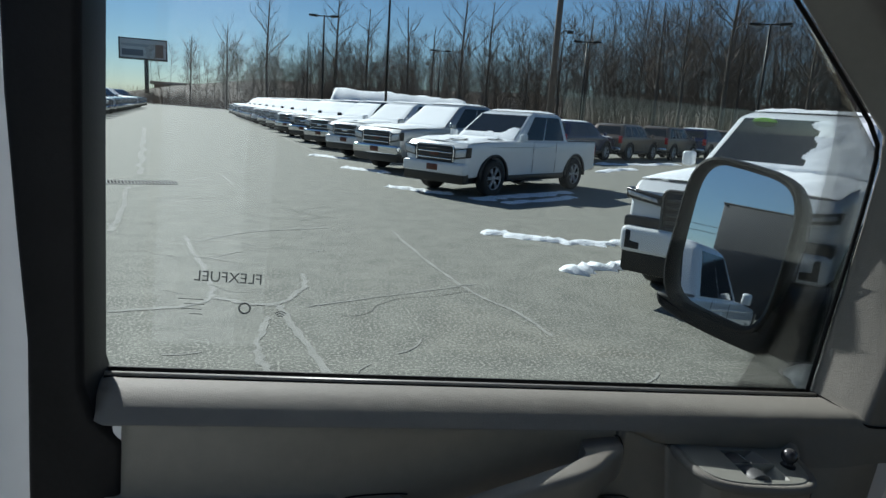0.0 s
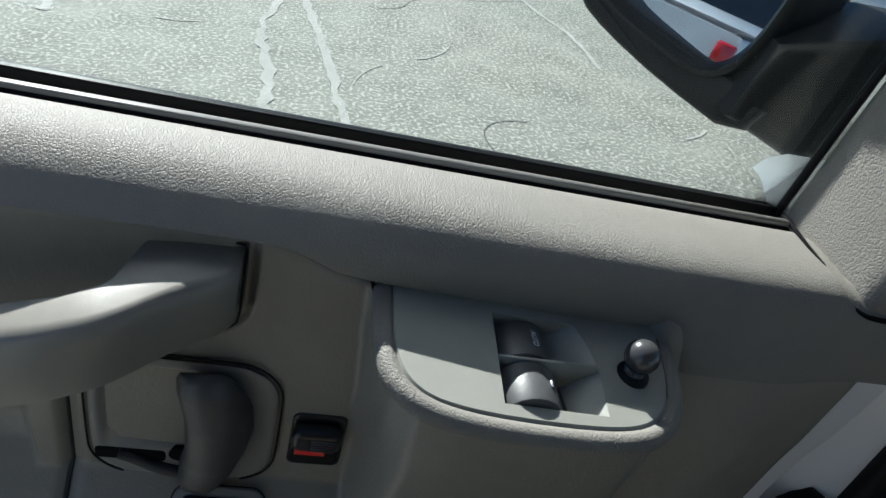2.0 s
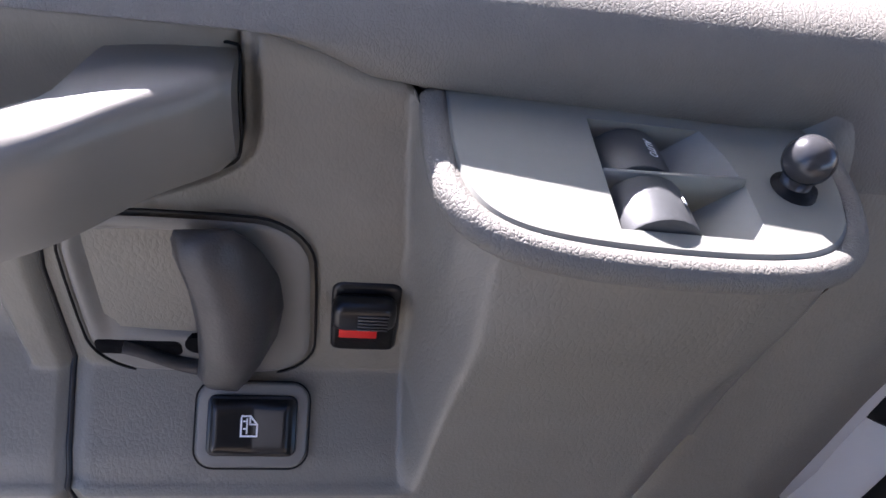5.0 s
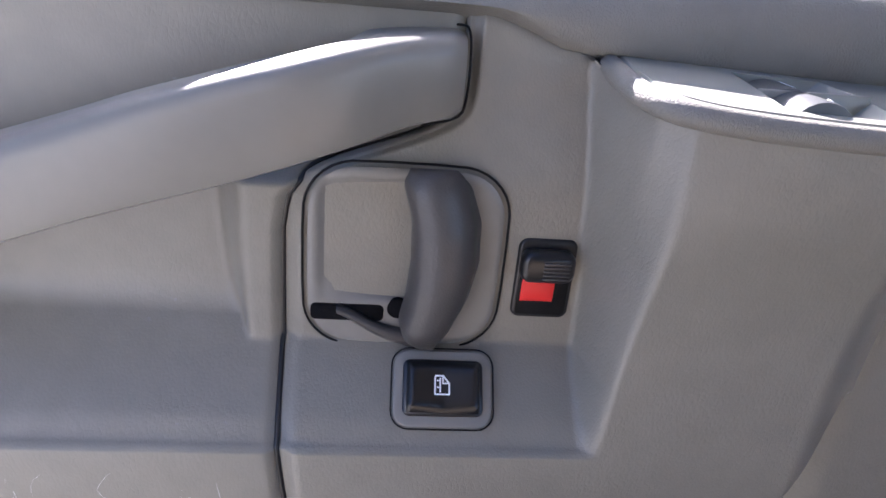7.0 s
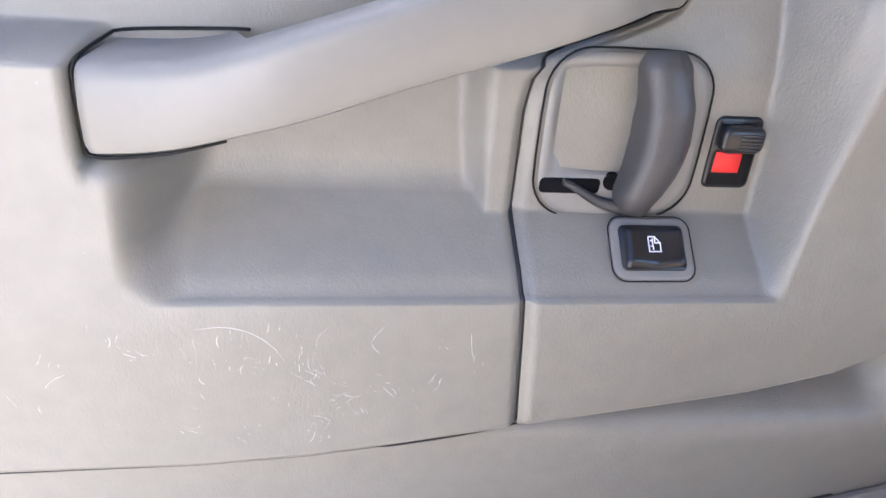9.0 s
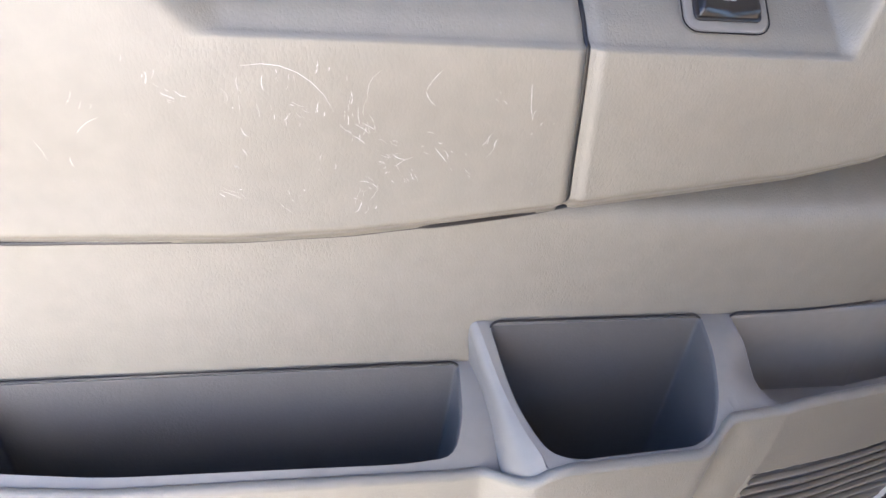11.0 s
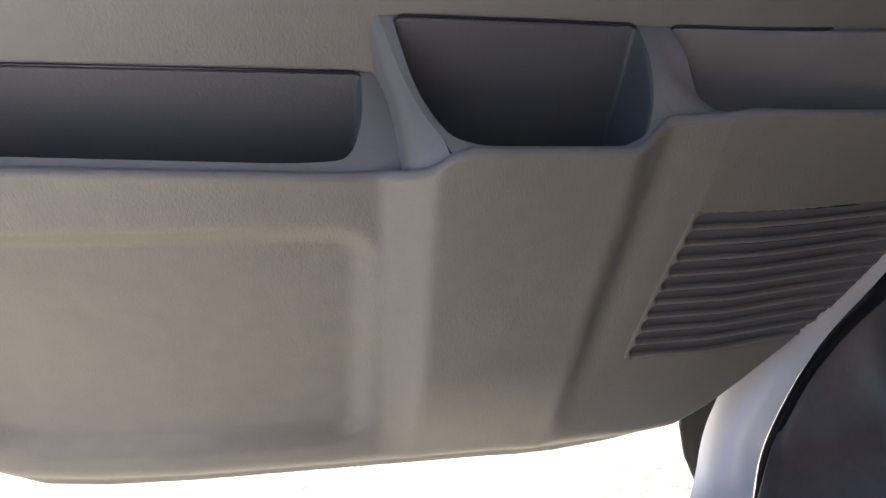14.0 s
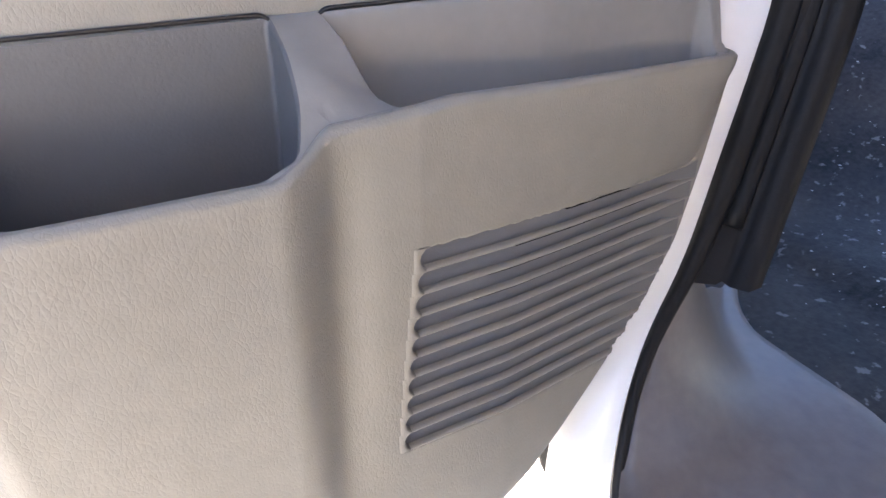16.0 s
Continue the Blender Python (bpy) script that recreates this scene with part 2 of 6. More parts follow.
def relief(zs, left, right, nx, depth, back=0.012, zmap=None, xmap=None):
    """A moulded sheet: rows of height zs between two side curves, standing depth(x, z) towards the cab, with its rim turned back."""
    bm = bmesh.new()
    rows = []
    for z in zs:
        a, b = left(z), right(z)
        row = []
        for i in range(nx + 1):
            x = xmap(a, b, i / nx) if xmap else a + (b - a) * i / nx
            zz = zmap(x, z) if zmap else z
            row.append(bm.verts.new((x, -depth(x, zz), zz)))
        rows.append(row)
    for r, s in zip(rows, rows[1:]):
        for i in range(nx):
            bm.faces.new((r[i], r[i + 1], s[i + 1], s[i]))
    rim = rows[0] + [r[-1] for r in rows[1:]] + rows[-1][-2::-1] + [r[0] for r in rows[-2:0:-1]]
    cx = sum(v.co.x for v in rim) / len(rim)
    cz = sum(v.co.z for v in rim) / len(rim)
    mid = [bm.verts.new((v.co.x + 0.0015 * (1 if v.co.x > cx else -1), v.co.y + 0.003, v.co.z)) for v in rim]
    far = [bm.verts.new((v.co.x, v.co.y + back, v.co.z)) for v in rim]
    k = len(rim)
    for i in range(k):
        j = (i + 1) % k
        bm.faces.new((rim[i], rim[j], mid[j], mid[i]))
        bm.faces.new((mid[i], mid[j], far[j], far[i]))
    return bm


def span(a, b, step):
    k = max(1, int(round((b - a) / step)))
    return [a + (b - a) * i / k for i in range(k + 1)]

# ---- the open front door ----
door = thing("door_1", DOOR, "open van front door with grey vinyl trim", "door", kind="structure")

X_LEFT = [(0.447, -0.30), (0.452, -0.325), (0.465, -0.35), (0.49, -0.376), (0.52, -0.394), (0.57, -0.412), (0.62, -0.424), (0.8, -0.45), (1.0, -0.465), (1.3, -0.488)]
X_RIGHT = [(0.447, 0.215), (0.455, 0.258), (0.475, 0.288), (0.51, 0.325), (0.56, 0.366), (0.6, 0.402), (0.66, 0.436), (0.72, 0.456), (0.8, 0.468), (0.9, 0.462), (1.0, 0.450), (1.10, 0.446), (1.17, 0.455), (1.195, 0.461), (1.25, 0.467), (1.3, 0.468)]


def x_left(z):
    return lin(X_LEFT, z)


def x_right(z):
    return lin(X_RIGHT, z)


# upper edge of the armrest inserts, where the bolster tucks in
HEAD = [(-0.49, 1.2925), (0.078, 1.2930), (0.090, 1.2918), (0.1056, 1.2868), (0.1225, 1.2795), (0.147, 1.2765), (0.30, 1.2700)]


# upper bolster along the window
def pad_profile(x):
    b = lin(HEAD, x)
    k = ss(0.27, 0.31, x)
    tuck = [(-0.0015, 1.291 + 0.35 * (b - 1.276) * 0.6), (0.0005, b + 0.0022), (0.0045, b - 0.0005), (0.014, b - 0.006)]
    plain = [(-0.002, 1.288), (0.0, 1.282), (0.002, 1.276), (0.012, 1.255)]
    low = [(p[0] + (q[0] - p[0]) * k, p[1] + (q[1] - p[1]) * k) for p, q in zip(tuck, plain)]
    f = ss(0.02, 0.30, x)
    crest = [(0.037 - 0.015 * f, 1.3170), (0.0205 - 0.0145 * f, 1.3114 + 0.0016 * f), (0.0055 - 0.0065 * f, 1.3002 + 0.0036 * f)]
    return smooth_path([(0.0668, 1.300), (0.0668, 1.3145), (0.058, 1.3168)] + crest + low, 2)


bm = bmesh.new()
cols = []
for x in span(-0.488, 0.478, 0.005):
    e = ss(-0.488, -0.470, x)
    r = ss(0.300, 0.325, x)
    cols.append([bm.verts.new((x, y + (1 - e) * 0.02 + 0.012 * ss(0.37, 0.46, x) * ss(1.295, 1.25, z) - r * max(0.0, y + lin([(1.20, 0.026), (1.25, 0.015), (1.275, 0.0085), (1.295, 0.002), (1.302, -0.02), (1.306, -0.09)], z)), z - 0.004 * (1 - e) - 0.003 * ss(0.408, 0.416, x) * ss(1.30, 1.31, z))) for y, z in pad_profile(x)])
for a, b in zip(cols, cols[1:]):
    for i in range(len(a) - 1):
        bm.faces.new((a[i], a[i + 1], b[i + 1], b[i]))
for c in (cols[0], cols[-1]):
    bm.faces.new(c)
part("window_bolster", bm, M_PADVINYL, door, "grained grey vinyl bolster")
part("bolster_seam", prism([(-0.486, 1.3050), (0.404, 1.3050), (0.404, 1.3150), (-0.486, 1.3150)], 1, 0.0668, 0.0698), M_FELT, door)
part("bolster_lip", prism([(-0.486, 1.3050), (0.404, 1.3050), (0.404, 1.3178), (-0.486, 1.3178)], 1, 0.0695, 0.0757, 0.0012, 2), M_PLASTIC, door)
part("trim_seam", tube(smooth_path([(0.4130, 0.092, 1.3120), (0.4060, 0.074, 1.3165), (0.4030, 0.045, 1.3168), (0.4060, 0.022, 1.3150), (0.4140, 0.006, 1.3065), (0.424, 0.0, 1.3040), (0.44, -0.001, 1.3035), (0.478, -0.0005, 1.3035)], 2), 0.0016, 6), M_FELT, door)


# lower trim behind everything, from the bottom edge to the bolster
def base_depth(x, z):
    low = 0.034 - 0.028 * ss(0.2, 0.43, x) * ss(0.96, 0.84, z)
    d = low + 0.002 * math.sin(x * 9) * ss(0.85, 0.95, z)
    up = lin([(0.95, 0.034), (1.05, 0.034), (1.15, 0.030), (1.21, 0.022), (1.25, 0.013), (1.275, 0.006), (1.29, 0.0)], z)
    if z > 0.95:
        hide = ss(0.31, 0.275, x) * ss(0.955, 1.0, z)
        d = up - hide * 0.05
        d = d * (1 - 0.9 * ss(0.36, 0.46, x))
    edge = min(x - x_left(z), x_right(z) - x)
    return d - 0.014 * (1 - ss(0.0, 0.016, edge))


part("lower_trim", relief(span(0.452, 1.285, 0.0065), x_left, x_right, 130, base_depth), M_VINYL, door, "grained grey vinyl lower door trim")

# armrest inserts: their lower edge rises towards the hinge and turns up at the front
FOOT = [(-0.49, 0.946), (-0.34, 0.940), (-0.21, 0.939), (-0.14, 0.943), (-0.07, 0.952), (0.0, 0.962), (0.083, 0.974), (0.163, 0.986), (0.22, 1.001), (0.250, 1.016), (0.272, 1.033), (0.287, 1.058), (0.297, 1.100)]


def insert_top(x):
    return lin(HEAD, x) - 0.0105 * ss(0.132, 0.152, x)


def between(x, v):
    """Height of row v: the rows lie level along the shelf and the handle's ledge."""
    lo, hi = lin(FOOT, x), insert_top(x)
    a = max(1.060, lo + 0.012)
    b = max(1.126, a + 0.012)
    c = max(1.198, b + 0.012)
    return lin([(0, lo), (0.40, a), (0.72, b), (0.80, c), (0.92, max(1.222, c + 0.01)), (1.0, hi)], v)


# the joint between the two inserts climbs, passes under the pull handle and round its end
SPLIT = [(0.93, 0.0035), (0.96, 0.0013), (1.02, -0.0045), (1.0805, -0.0102), (1.1126, -0.0122), (1.180, -0.0118), (1.198, -0.0090), (1.210, 0.0), (1.218, 0.018), (1.226, 0.040), (1.234, 0.060), (1.242, 0.0725), (1.252, 0.0750), (1.30, 0.0750)]


def split_at(v):
    x = -0.011
    for _ in range(30):
        x += 0.5 * (lin(SPLIT, between(x, v)) - x)
    return x


def ledge(z):
    """Shelf that slopes from the recess out to the lower face."""
    t = max(0.0, (z - 1.077) / 0.039)
    return 0.0555 - 0.046 * t - 0.003 * ss(1.066, 1.078, z) * ss(1.090, 1.078, z)


def face(z):
    return 0.0485 + 0.007 * ss(0.97, 1.07, z)


def rear_depth(x, z):
    edge_x = lin([(1.112, -0.030), (1.118, -0.034), (1.137, -0.040), (1.172, -0.0455), (1.205, -0.0475)], z)
    floor = 0.010 - 0.018 * ss(-0.0285, edge_x - 0.003, x) * ss(1.100, 1.120, z)
    inside = max(floor, ledge(z))
    low_l = -0.236 + 0.014 * ss(1.095, 1.070, z) - 0.011 * ss(1.152, 1.159, z)
    wall = ss(low_l, low_l + lin([(1.07, 0.020), (1.09, 0.028), (1.115, 0.032), (1.145, 0.046), (1.152, 0.050), (1.159, 0.006), (1.21, 0.006)], z), x)
    d = face(z) * (1 - wall) + inside * wall
    if z < 1.077:
        d = face(z)
    top = ss(1.2035, 1.2155, z)
    d = d * (1 - top) - 0.0085 * top
    f, h = lin(FOOT, x), insert_top(x)
    d -= 0.015 * (1 - ss(0, 0.016, z - f)) + 0.003 * (1 - ss(0, 0.006, h - z)) + 0.004 * (1 - ss(0, 0.006, lin(SPLIT, z) - x)) + 0.016 * (1 - ss(0, 0.02, x + 0.468))
    return d


POD_PLAN = [(0.139, -0.004), (0.1435, 0.010), (0.1475, 0.034), (0.1525, 0.0525), (0.165, 0.0660), (0.186, 0.0722), (0.215, 0.0745), (0.257, 0.0740), (0.282, 0.0690), (0.2965, 0.0570), (0.304, 0.038)]


def front_depth(x, z):
    inside = max(0.008 - 0.014 * ss(1.20, 1.285, z), ledge(z))
    pod = 0.0555 + 0.0125 * ss(1.12, 1.27, z)
    a = 0.1475 - 0.0065 * ss(1.13, 1.28, z)
    b = 0.160 + 0.009 * ss(1.09, 1.23, z)
    p = ss(a, b, x)
    d = inside * (1 - p) + max(inside, pod) * p
    over = ss(1.165, 1.252, z)
    if over > 0 and x > 0.139:
        d += (max(inside, lin(POD_PLAN, x)) - d) * over
    if z < 1.077:
        d = face(z)
    f, h = lin(FOOT, x), insert_top(x)
    d -= 0.015 * (1 - ss(0, 0.016, z - f)) + 0.003 * (1 - ss(0, 0.005, h - z)) + 0.004 * (1 - ss(0, 0.006, x - 0.003 - lin(SPLIT, z)))
    d -= 0.013 * (1 - ss(0, 0.03, 0.300 - x)) * (1 - over)
    return d


ROWS = span(0, 0.06, 0.006) + span(0.075, 0.385, 0.02) + span(0.40, 0.72, 0.008) + span(0.73, 0.80, 0.01) + span(0.806, 0.92, 0.006) + span(0.925, 1.0, 0.005)
part("rear_armrest_panel", relief(ROWS, lambda v: -0.468, lambda v: split_at(v) - 0.0012, 170, rear_depth, zmap=between, xmap=lambda a, b, u: lin([(0, a), (0.84, -0.062), (1, b)], u)), M_SCUFF, door, "scratched grey vinyl armrest panel")
part("front_armrest_panel", relief(ROWS, lambda v: split_at(v) + 0.0014, lambda v: 0.300, 140, front_depth, zmap=between, xmap=lambda a, b, u: lin([(0, a), (0.30, 0.100), (0.62, 0.180), (1, b)], u)), M_VINYL, door, "grained grey vinyl armrest panel")
seam = []
for v in span(0.01, 0.985, 0.012):
    x = split_at(v)
    z = between(x, v)
    seam.append((x, -min(rear_depth(x - 0.008, z), front_depth(x + 0.008, z)) + 0.0042, z))
part("insert_joint", tube(seam, 0.0016, 6), M_BLACK, door)

# black tube laid in as the shadow of the groove below the inserts
part("shadow_gap", tube([(x, -base_depth(x, lin(FOOT, x)) + 0.0004, lin(FOOT, x) + 0.0004) for x in span(-0.462, 0.292, 0.008)], 0.0017, 6), M_BLACK, door)
# scratches in the lower face
rnd = random.Random(5)
bm = bmesh.new()
marks = [((-0.199, 1.061), (-0.150, 1.036)), ((-0.285, 1.020), (-0.272, 1.030)), ((-0.129, 0.978), (-0.124, 0.990)), ((-0.139, 0.957), (-0.133, 0.964)), ((-0.04, 1.056), (-0.036, 1.034)), ((-0.036, 1.034), (-0.012, 1.042)), ((-0.092, 1.062), (-0.10, 1.050)), ((-0.10, 1.05), (-0.094, 1.042)), ((-0.125, 1.061), (-0.132, 1.045))]
for _ in range(34):
    # each scuff is a bundle of near-parallel hair scratches
    x, z = rnd.gauss(-0.165, 0.060), rnd.uniform(0.968, 1.062)
    a = rnd.choice((1.45, 1.6, 1.2, 2.2, 0.4, 2.7)) + rnd.gauss(0, 0.2)
    for _ in range(rnd.randint(2, 8)):
        q = rnd.choice((0.0015, 0.003, 0.005, 0.009)) * rnd.uniform(0.7, 1.4)
        px, pz, b = x + rnd.gauss(0, 0.0045), z + rnd.gauss(0, 0.0045), a + rnd.gauss(0, 0.12)
        marks.append(((px, pz), (px + q * math.cos(b), pz + q * math.sin(b))))
for (x0, z0), (x1, z1) in marks:
    if max(x0, x1) > -0.015 or min(z0, z1) < 0.966 or max(z0, z1) > 1.066:
        continue
    w = rnd.choice((0.00006, 0.00008, 0.00011, 0.00016, 0.00024))
    d = Vector((x1 - x0, 0, z1 - z0))
    s = Vector((-d.z, 0, d.x))
    bow = rnd.gauss(0, 0.10)
    pts = [Vector((x0, 0, z0)) + d * t + s * (bow * 4 * t * (1 - t)) + Vector((rnd.gauss(0, 0.00012), 0, rnd.gauss(0, 0.00012))) for t in (0, 0.17, 0.33, 0.5, 0.67, 0.83, 1)]
    s = s.normalized() * w
    for p in pts:
        p.y = -rear_depth(p.x, p.z) - 0.0004
    rows = [(bm.verts.new(p + s * f), bm.verts.new(p - s * f)) for p, f in zip(pts, (0.15, 0.8, 1, rnd.uniform(0.2, 1), 1, 0.7, 0.15))]
    for (a, b), (c, e) in zip(rows, rows[1:]):
        bm.faces.new((a, b, e, c))
part("scratches", bm, mat("scratched_through", (0.46, 0.45, 0.43), 0.7, vary=0.2, scale=200), door, "pale scratches in the vinyl", smooth=False, kind="stuff")

# ---- pull handle ----
H_TOP = [(-0.2425, 1.2065), (-0.21, 1.2075), (-0.19, 1.2095), (-0.175, 1.2135), (-0.135, 1.227), (-0.09, 1.243), (-0.0695, 1.2512), (-0.0254, 1.2650), (0.0, 1.2722), (0.0188, 1.2772), (0.045, 1.2812), (0.0745, 1.2826)]
H_LOW = [(-0.2425, 1.160), (-0.215, 1.1625), (-0.19, 1.1675), (-0.135, 1.183), (-0.09, 1.1995), (-0.0654, 1.2075), (-0.0287, 1.2185), (0.0188, 1.235), (0.05, 1.2430), (0.0745, 1.2435)]
H_OUT = [(-0.2425, -0.053), (-0.2, -0.058), (-0.15, -0.060), (-0.05, -0.058), (0.0, -0.056), (0.02, -0.052), (0.032, -0.045), (0.042, -0.036), (0.0525, -0.028), (0.065, -0.020), (0.0745, -0.010)]
H_BACK = [(-0.2425, 0.007), (-0.176, 0.007), (-0.166, -0.032), (-0.06, -0.036), (0.0, -0.032), (0.020, -0.024), (0.0285, 0.011), (0.0745, 0.011)]


def eased(pts, x, w=0.010):
    return sum(lin(pts, min(0.0745, max(-0.2425, x + w * k))) for k in (-1, -0.5, 0, 0.5, 1)) / 5


bm = bmesh.new()
rings = []
for x in [-0.2428, -0.2420, -0.2405] + span(-0.238, 0.066, 0.003) + [0.069, 0.0715, 0.0732, 0.0742]:
    end = min(ss(-0.2432, -0.2395, x), 1 - ss(0.0685, 0.0752, x))
    top, low, out, back = eased(H_TOP, x), eased(H_LOW, x), eased(H_OUT, x, 0.006), lin(H_BACK, x)
    top, low, out = top - 0.0022 * (1 - end), low + 0.0030 * (1 - end), out + 0.0022 * (1 - end)
    r, mid = min(0.0085, (back - out) * 0.45), (top + low) / 2
    prof = [(out + 0.0050, low), (out + 0.0016, low + 0.0014), (out + 0.0003, low + 0.005), (out - 0.0006, mid), (out, top - r * 1.1), (out + r * 0.16, top - r * 0.52), (out + r * 0.5, top - r * 0.16), (out + r, top), (back, top + 0.0008), (back, low + 0.001)]
    rings.append([bm.verts.new((x, y, z)) for y, z in prof])
for a, b in zip(rings, rings[1:]):
    k = len(a)
    for j in range(k):
        bm.faces.new((a[j], a[(j + 1) % k], b[(j + 1) % k], b[j]))
bm.faces.new(rings[0])
bm.faces.new(rings[-1][::-1])
pull = part("pull_handle", bm, M_ARM, door, "smooth satin grey pull handle", sharp=38)
part("gap", tube(smooth_path([(-0.176, -0.048, 1.1692), (-0.20, -0.0525, 1.1635), (-0.225, -0.0500, 1.1595), (-0.2425, -0.0480, 1.1585), (-0.2442, -0.0475, 1.164), (-0.2442, -0.0490, 1.195), (-0.2440, -0.0480, 1.2035), (-0.2435, -0.0380, 1.2070), (-0.2400, -0.004, 1.2105), (-0.2370, 0.0065, 1.2125), (-0.178, 0.0072, 1.2155), (-0.168, 0.004, 1.2160)], 2), 0.0010, 6), M_RUBBER, pull)
# this dark tube stands in for shade round the handle's front end
part("gap", tube(smooth_path([(0.032, 0.0100, 1.2832), (0.0735, 0.0105, 1.2850), (0.0762, 0.006, 1.2835), (0.0764, -0.006, 1.275), (0.0764, -0.0060, 1.252), (0.0735, -0.0070, 1.2425), (0.055, -0.010, 1.2395)], 2), 0.0007, 6), M_RUBBER, pull)
part("screw_hole", tube([(-0.186, -0.040, 1.1655), (-0.186, -0.040, 1.169)], 0.003, 10), M_BLACK, pull)

# ---- inside release ----
release = part("release_bezel", prism(smooth_loop(rounded(-0.0005, 1.1105, 0.1035, 1.2145, 0.026, 4), 1), 1, -0.0010, 0.012, 0.0, 1), M_PLASTIC, door, "grey plastic release surround")
release.location.z = 0.0042
ring = [(x, -0.0094, z) for x, z in smooth_loop(rounded(-0.0015, 1.1095, 0.1045, 1.2155, 0.027, 4), 1)]
part("gap", tube(ring, 0.0007, 6, closed=True), M_RUBBER, release)
# moulded face: a finger dish deepens towards the paddle
face_loop = smooth_loop(rounded(0.0012, 1.1122, 0.1018, 1.2128, 0.0245, 4), 1)
bm = bmesh.new()
rings = []
for k in range(34):
    f = 1 - k / 34
    ring = []
    for px, pz in face_loop:
        x, z = 0.0515 + (px - 0.0515) * f, 1.1625 + (pz - 1.1625) * f
        r = min(x - 0.0045, 1.2080 - z, z - 1.1372)
        dish = ss(0.0, 0.007, r) * ss(0.080, 0.060, x) * (0.0042 + 0.0058 * ss(0.01, 0.06, x))
        ring.append(bm.verts.new((x, -0.0102 - 0.0012 * ss(1.0, 0.96, f) + dish, z)))
    rings.append(ring)
for a, b in zip(rings, rings[1:]):
    for j in range(len(a)):
        m = (j + 1) % len(a)
        bm.faces.new((a[j], a[m], b[m], b[j]))
bm.faces.new(rings[-1])
part("finger_dish", bm, M_PLASTIC, release, sharp=60)
part("slot", prism(rounded(0.0030, 1.1262, 0.0420, 1.1362, 0.003), 1, -0.0120, -0.009, 0.0004, 1), M_FELT, release)
part("pivot_hole", prism([(0.0495 + 0.0058 * math.cos(a * 0.3927), 1.1345 + 0.0058 * math.sin(a * 0.3927)) for a in range(16)], 1, -0.0122, -0.009), M_FELT, release, smooth=False)
bm = bmesh.new()
rings = []
for x, z, h in smooth_path([(0.017, 1.1345, 0.0035), (0.024, 1.1318, 0.0050), (0.033, 1.1262, 0.0060), (0.043, 1.1208, 0.0065), (0.058, 1.1175, 0.0085)], 2):
    rings.append([bm.verts.new((x, y, z + dz)) for y, dz in ((-0.0160, -h / 2), (-0.0180, 0), (-0.0160, h / 2), (-0.011, h / 2), (-0.011, -h / 2))])
for a, b in zip(rings, rings[1:]):
    for j in range(5):
        bm.faces.new((a[j], a[(j + 1) % 5], b[(j + 1) % 5], b[j]))
bm.faces.new(rings[0]), bm.faces.new(rings[-1][::-1])
part("lever_arm", bm, M_DARK, release)
bm = bmesh.new()
rings = []
for i in range(31):
    v = i / 30
    z = 1.1150 + 0.1020 * v
    lx = lin([(0, 0.0565), (0.06, 0.0520), (0.15, 0.0500), (0.30, 0.0530), (0.50, 0.0545), (0.72, 0.0535), (0.92, 0.0480), (1.0, 0.0510)], v)
    rx = lin([(0, 0.0735), (0.06, 0.0775), (0.15, 0.0810), (0.30, 0.0870), (0.50, 0.0905), (0.72, 0.0890), (0.92, 0.0815), (1.0, 0.0740)], v)
    out = -lin([(0, 0.021), (0.05, 0.027), (0.15, 0.0325), (0.40, 0.0365), (0.70, 0.0350), (0.90, 0.0305), (0.97, 0.0275), (1.0, 0.0245)], v)
    back = lin([(0, 0.013), (0.6, 0.013), (0.85, 0.0175), (1.0, 0.0215)], v)
    rings.append([bm.verts.new(p) for p in ((lx, -back, z), (lx + 0.0015, min(out * 0.82, -back - 0.0008), z), (lx + 0.006, out, z), ((lx + rx) / 2 + 0.004, out - 0.001, z), (rx - 0.006, min(out * 0.88, -back - 0.001), z), (rx, -back - 0.0005, z), (rx - 0.002, -back + 0.002, z))])
for a, b in zip(rings, rings[1:]):
    for j in range(7):
        bm.faces.new((a[j], a[(j + 1) % 7], b[(j + 1) % 7], b[j]))
bm.faces.new(rings[0]), bm.faces.new(rings[-1][::-1])
part("release_paddle", bm, M_DARK, release, "charcoal plastic release paddle", sharp=80)

# ---- sliding lock with its red flag ----
lock = part("lock_slide_housing", prism(rounded(0.1115, 1.1352, 0.1435, 1.1824, 0.005), 1, -0.0098, -0.002, 0.0018, 2), M_BLACK, door, "black sliding lock housing")
part("red_flag", prism([(0.1155, 1.1462), (0.1336, 1.1462), (0.1336, 1.1598), (0.1155, 1.1598)], 1, -0.0108, -0.0094, 0.0003, 1), M_RED, lock, "red unlocked flag")
part("slide_knob", prism(rounded(0.1118, 1.1610, 0.1412, 1.1785, 0.006), 1, -0.0205, -0.0094, 0.004, 3), M_BLACK, lock)
for i in range(5):
    z = 1.1642 + 0.0022 * i
    part("ridge", block((0.1235, -0.0214, z), (0.1375, -0.0202, z + 0.0011), 0.0003, 1), M_DARK, lock)
bm = prism(rounded(0.1135, 1.1375, 0.1415, 1.1610, 0.003), 1, -0.0099, -0.0093, 0.0002, 1)
part("well", bm, M_RUBBER, lock)

# ---- door lock rocker on the sloping shelf ----
SHELF = Matrix.Translation((0.0755, -0.0300, 1.1002)) @ Matrix.Rotation(radians(45), 4, "X")


def on_shelf(bm):
    """Built lying in x, y with z out of the shelf."""
    bmesh.ops.transform(bm, matrix=SHELF, verts=bm.verts)
    return bm


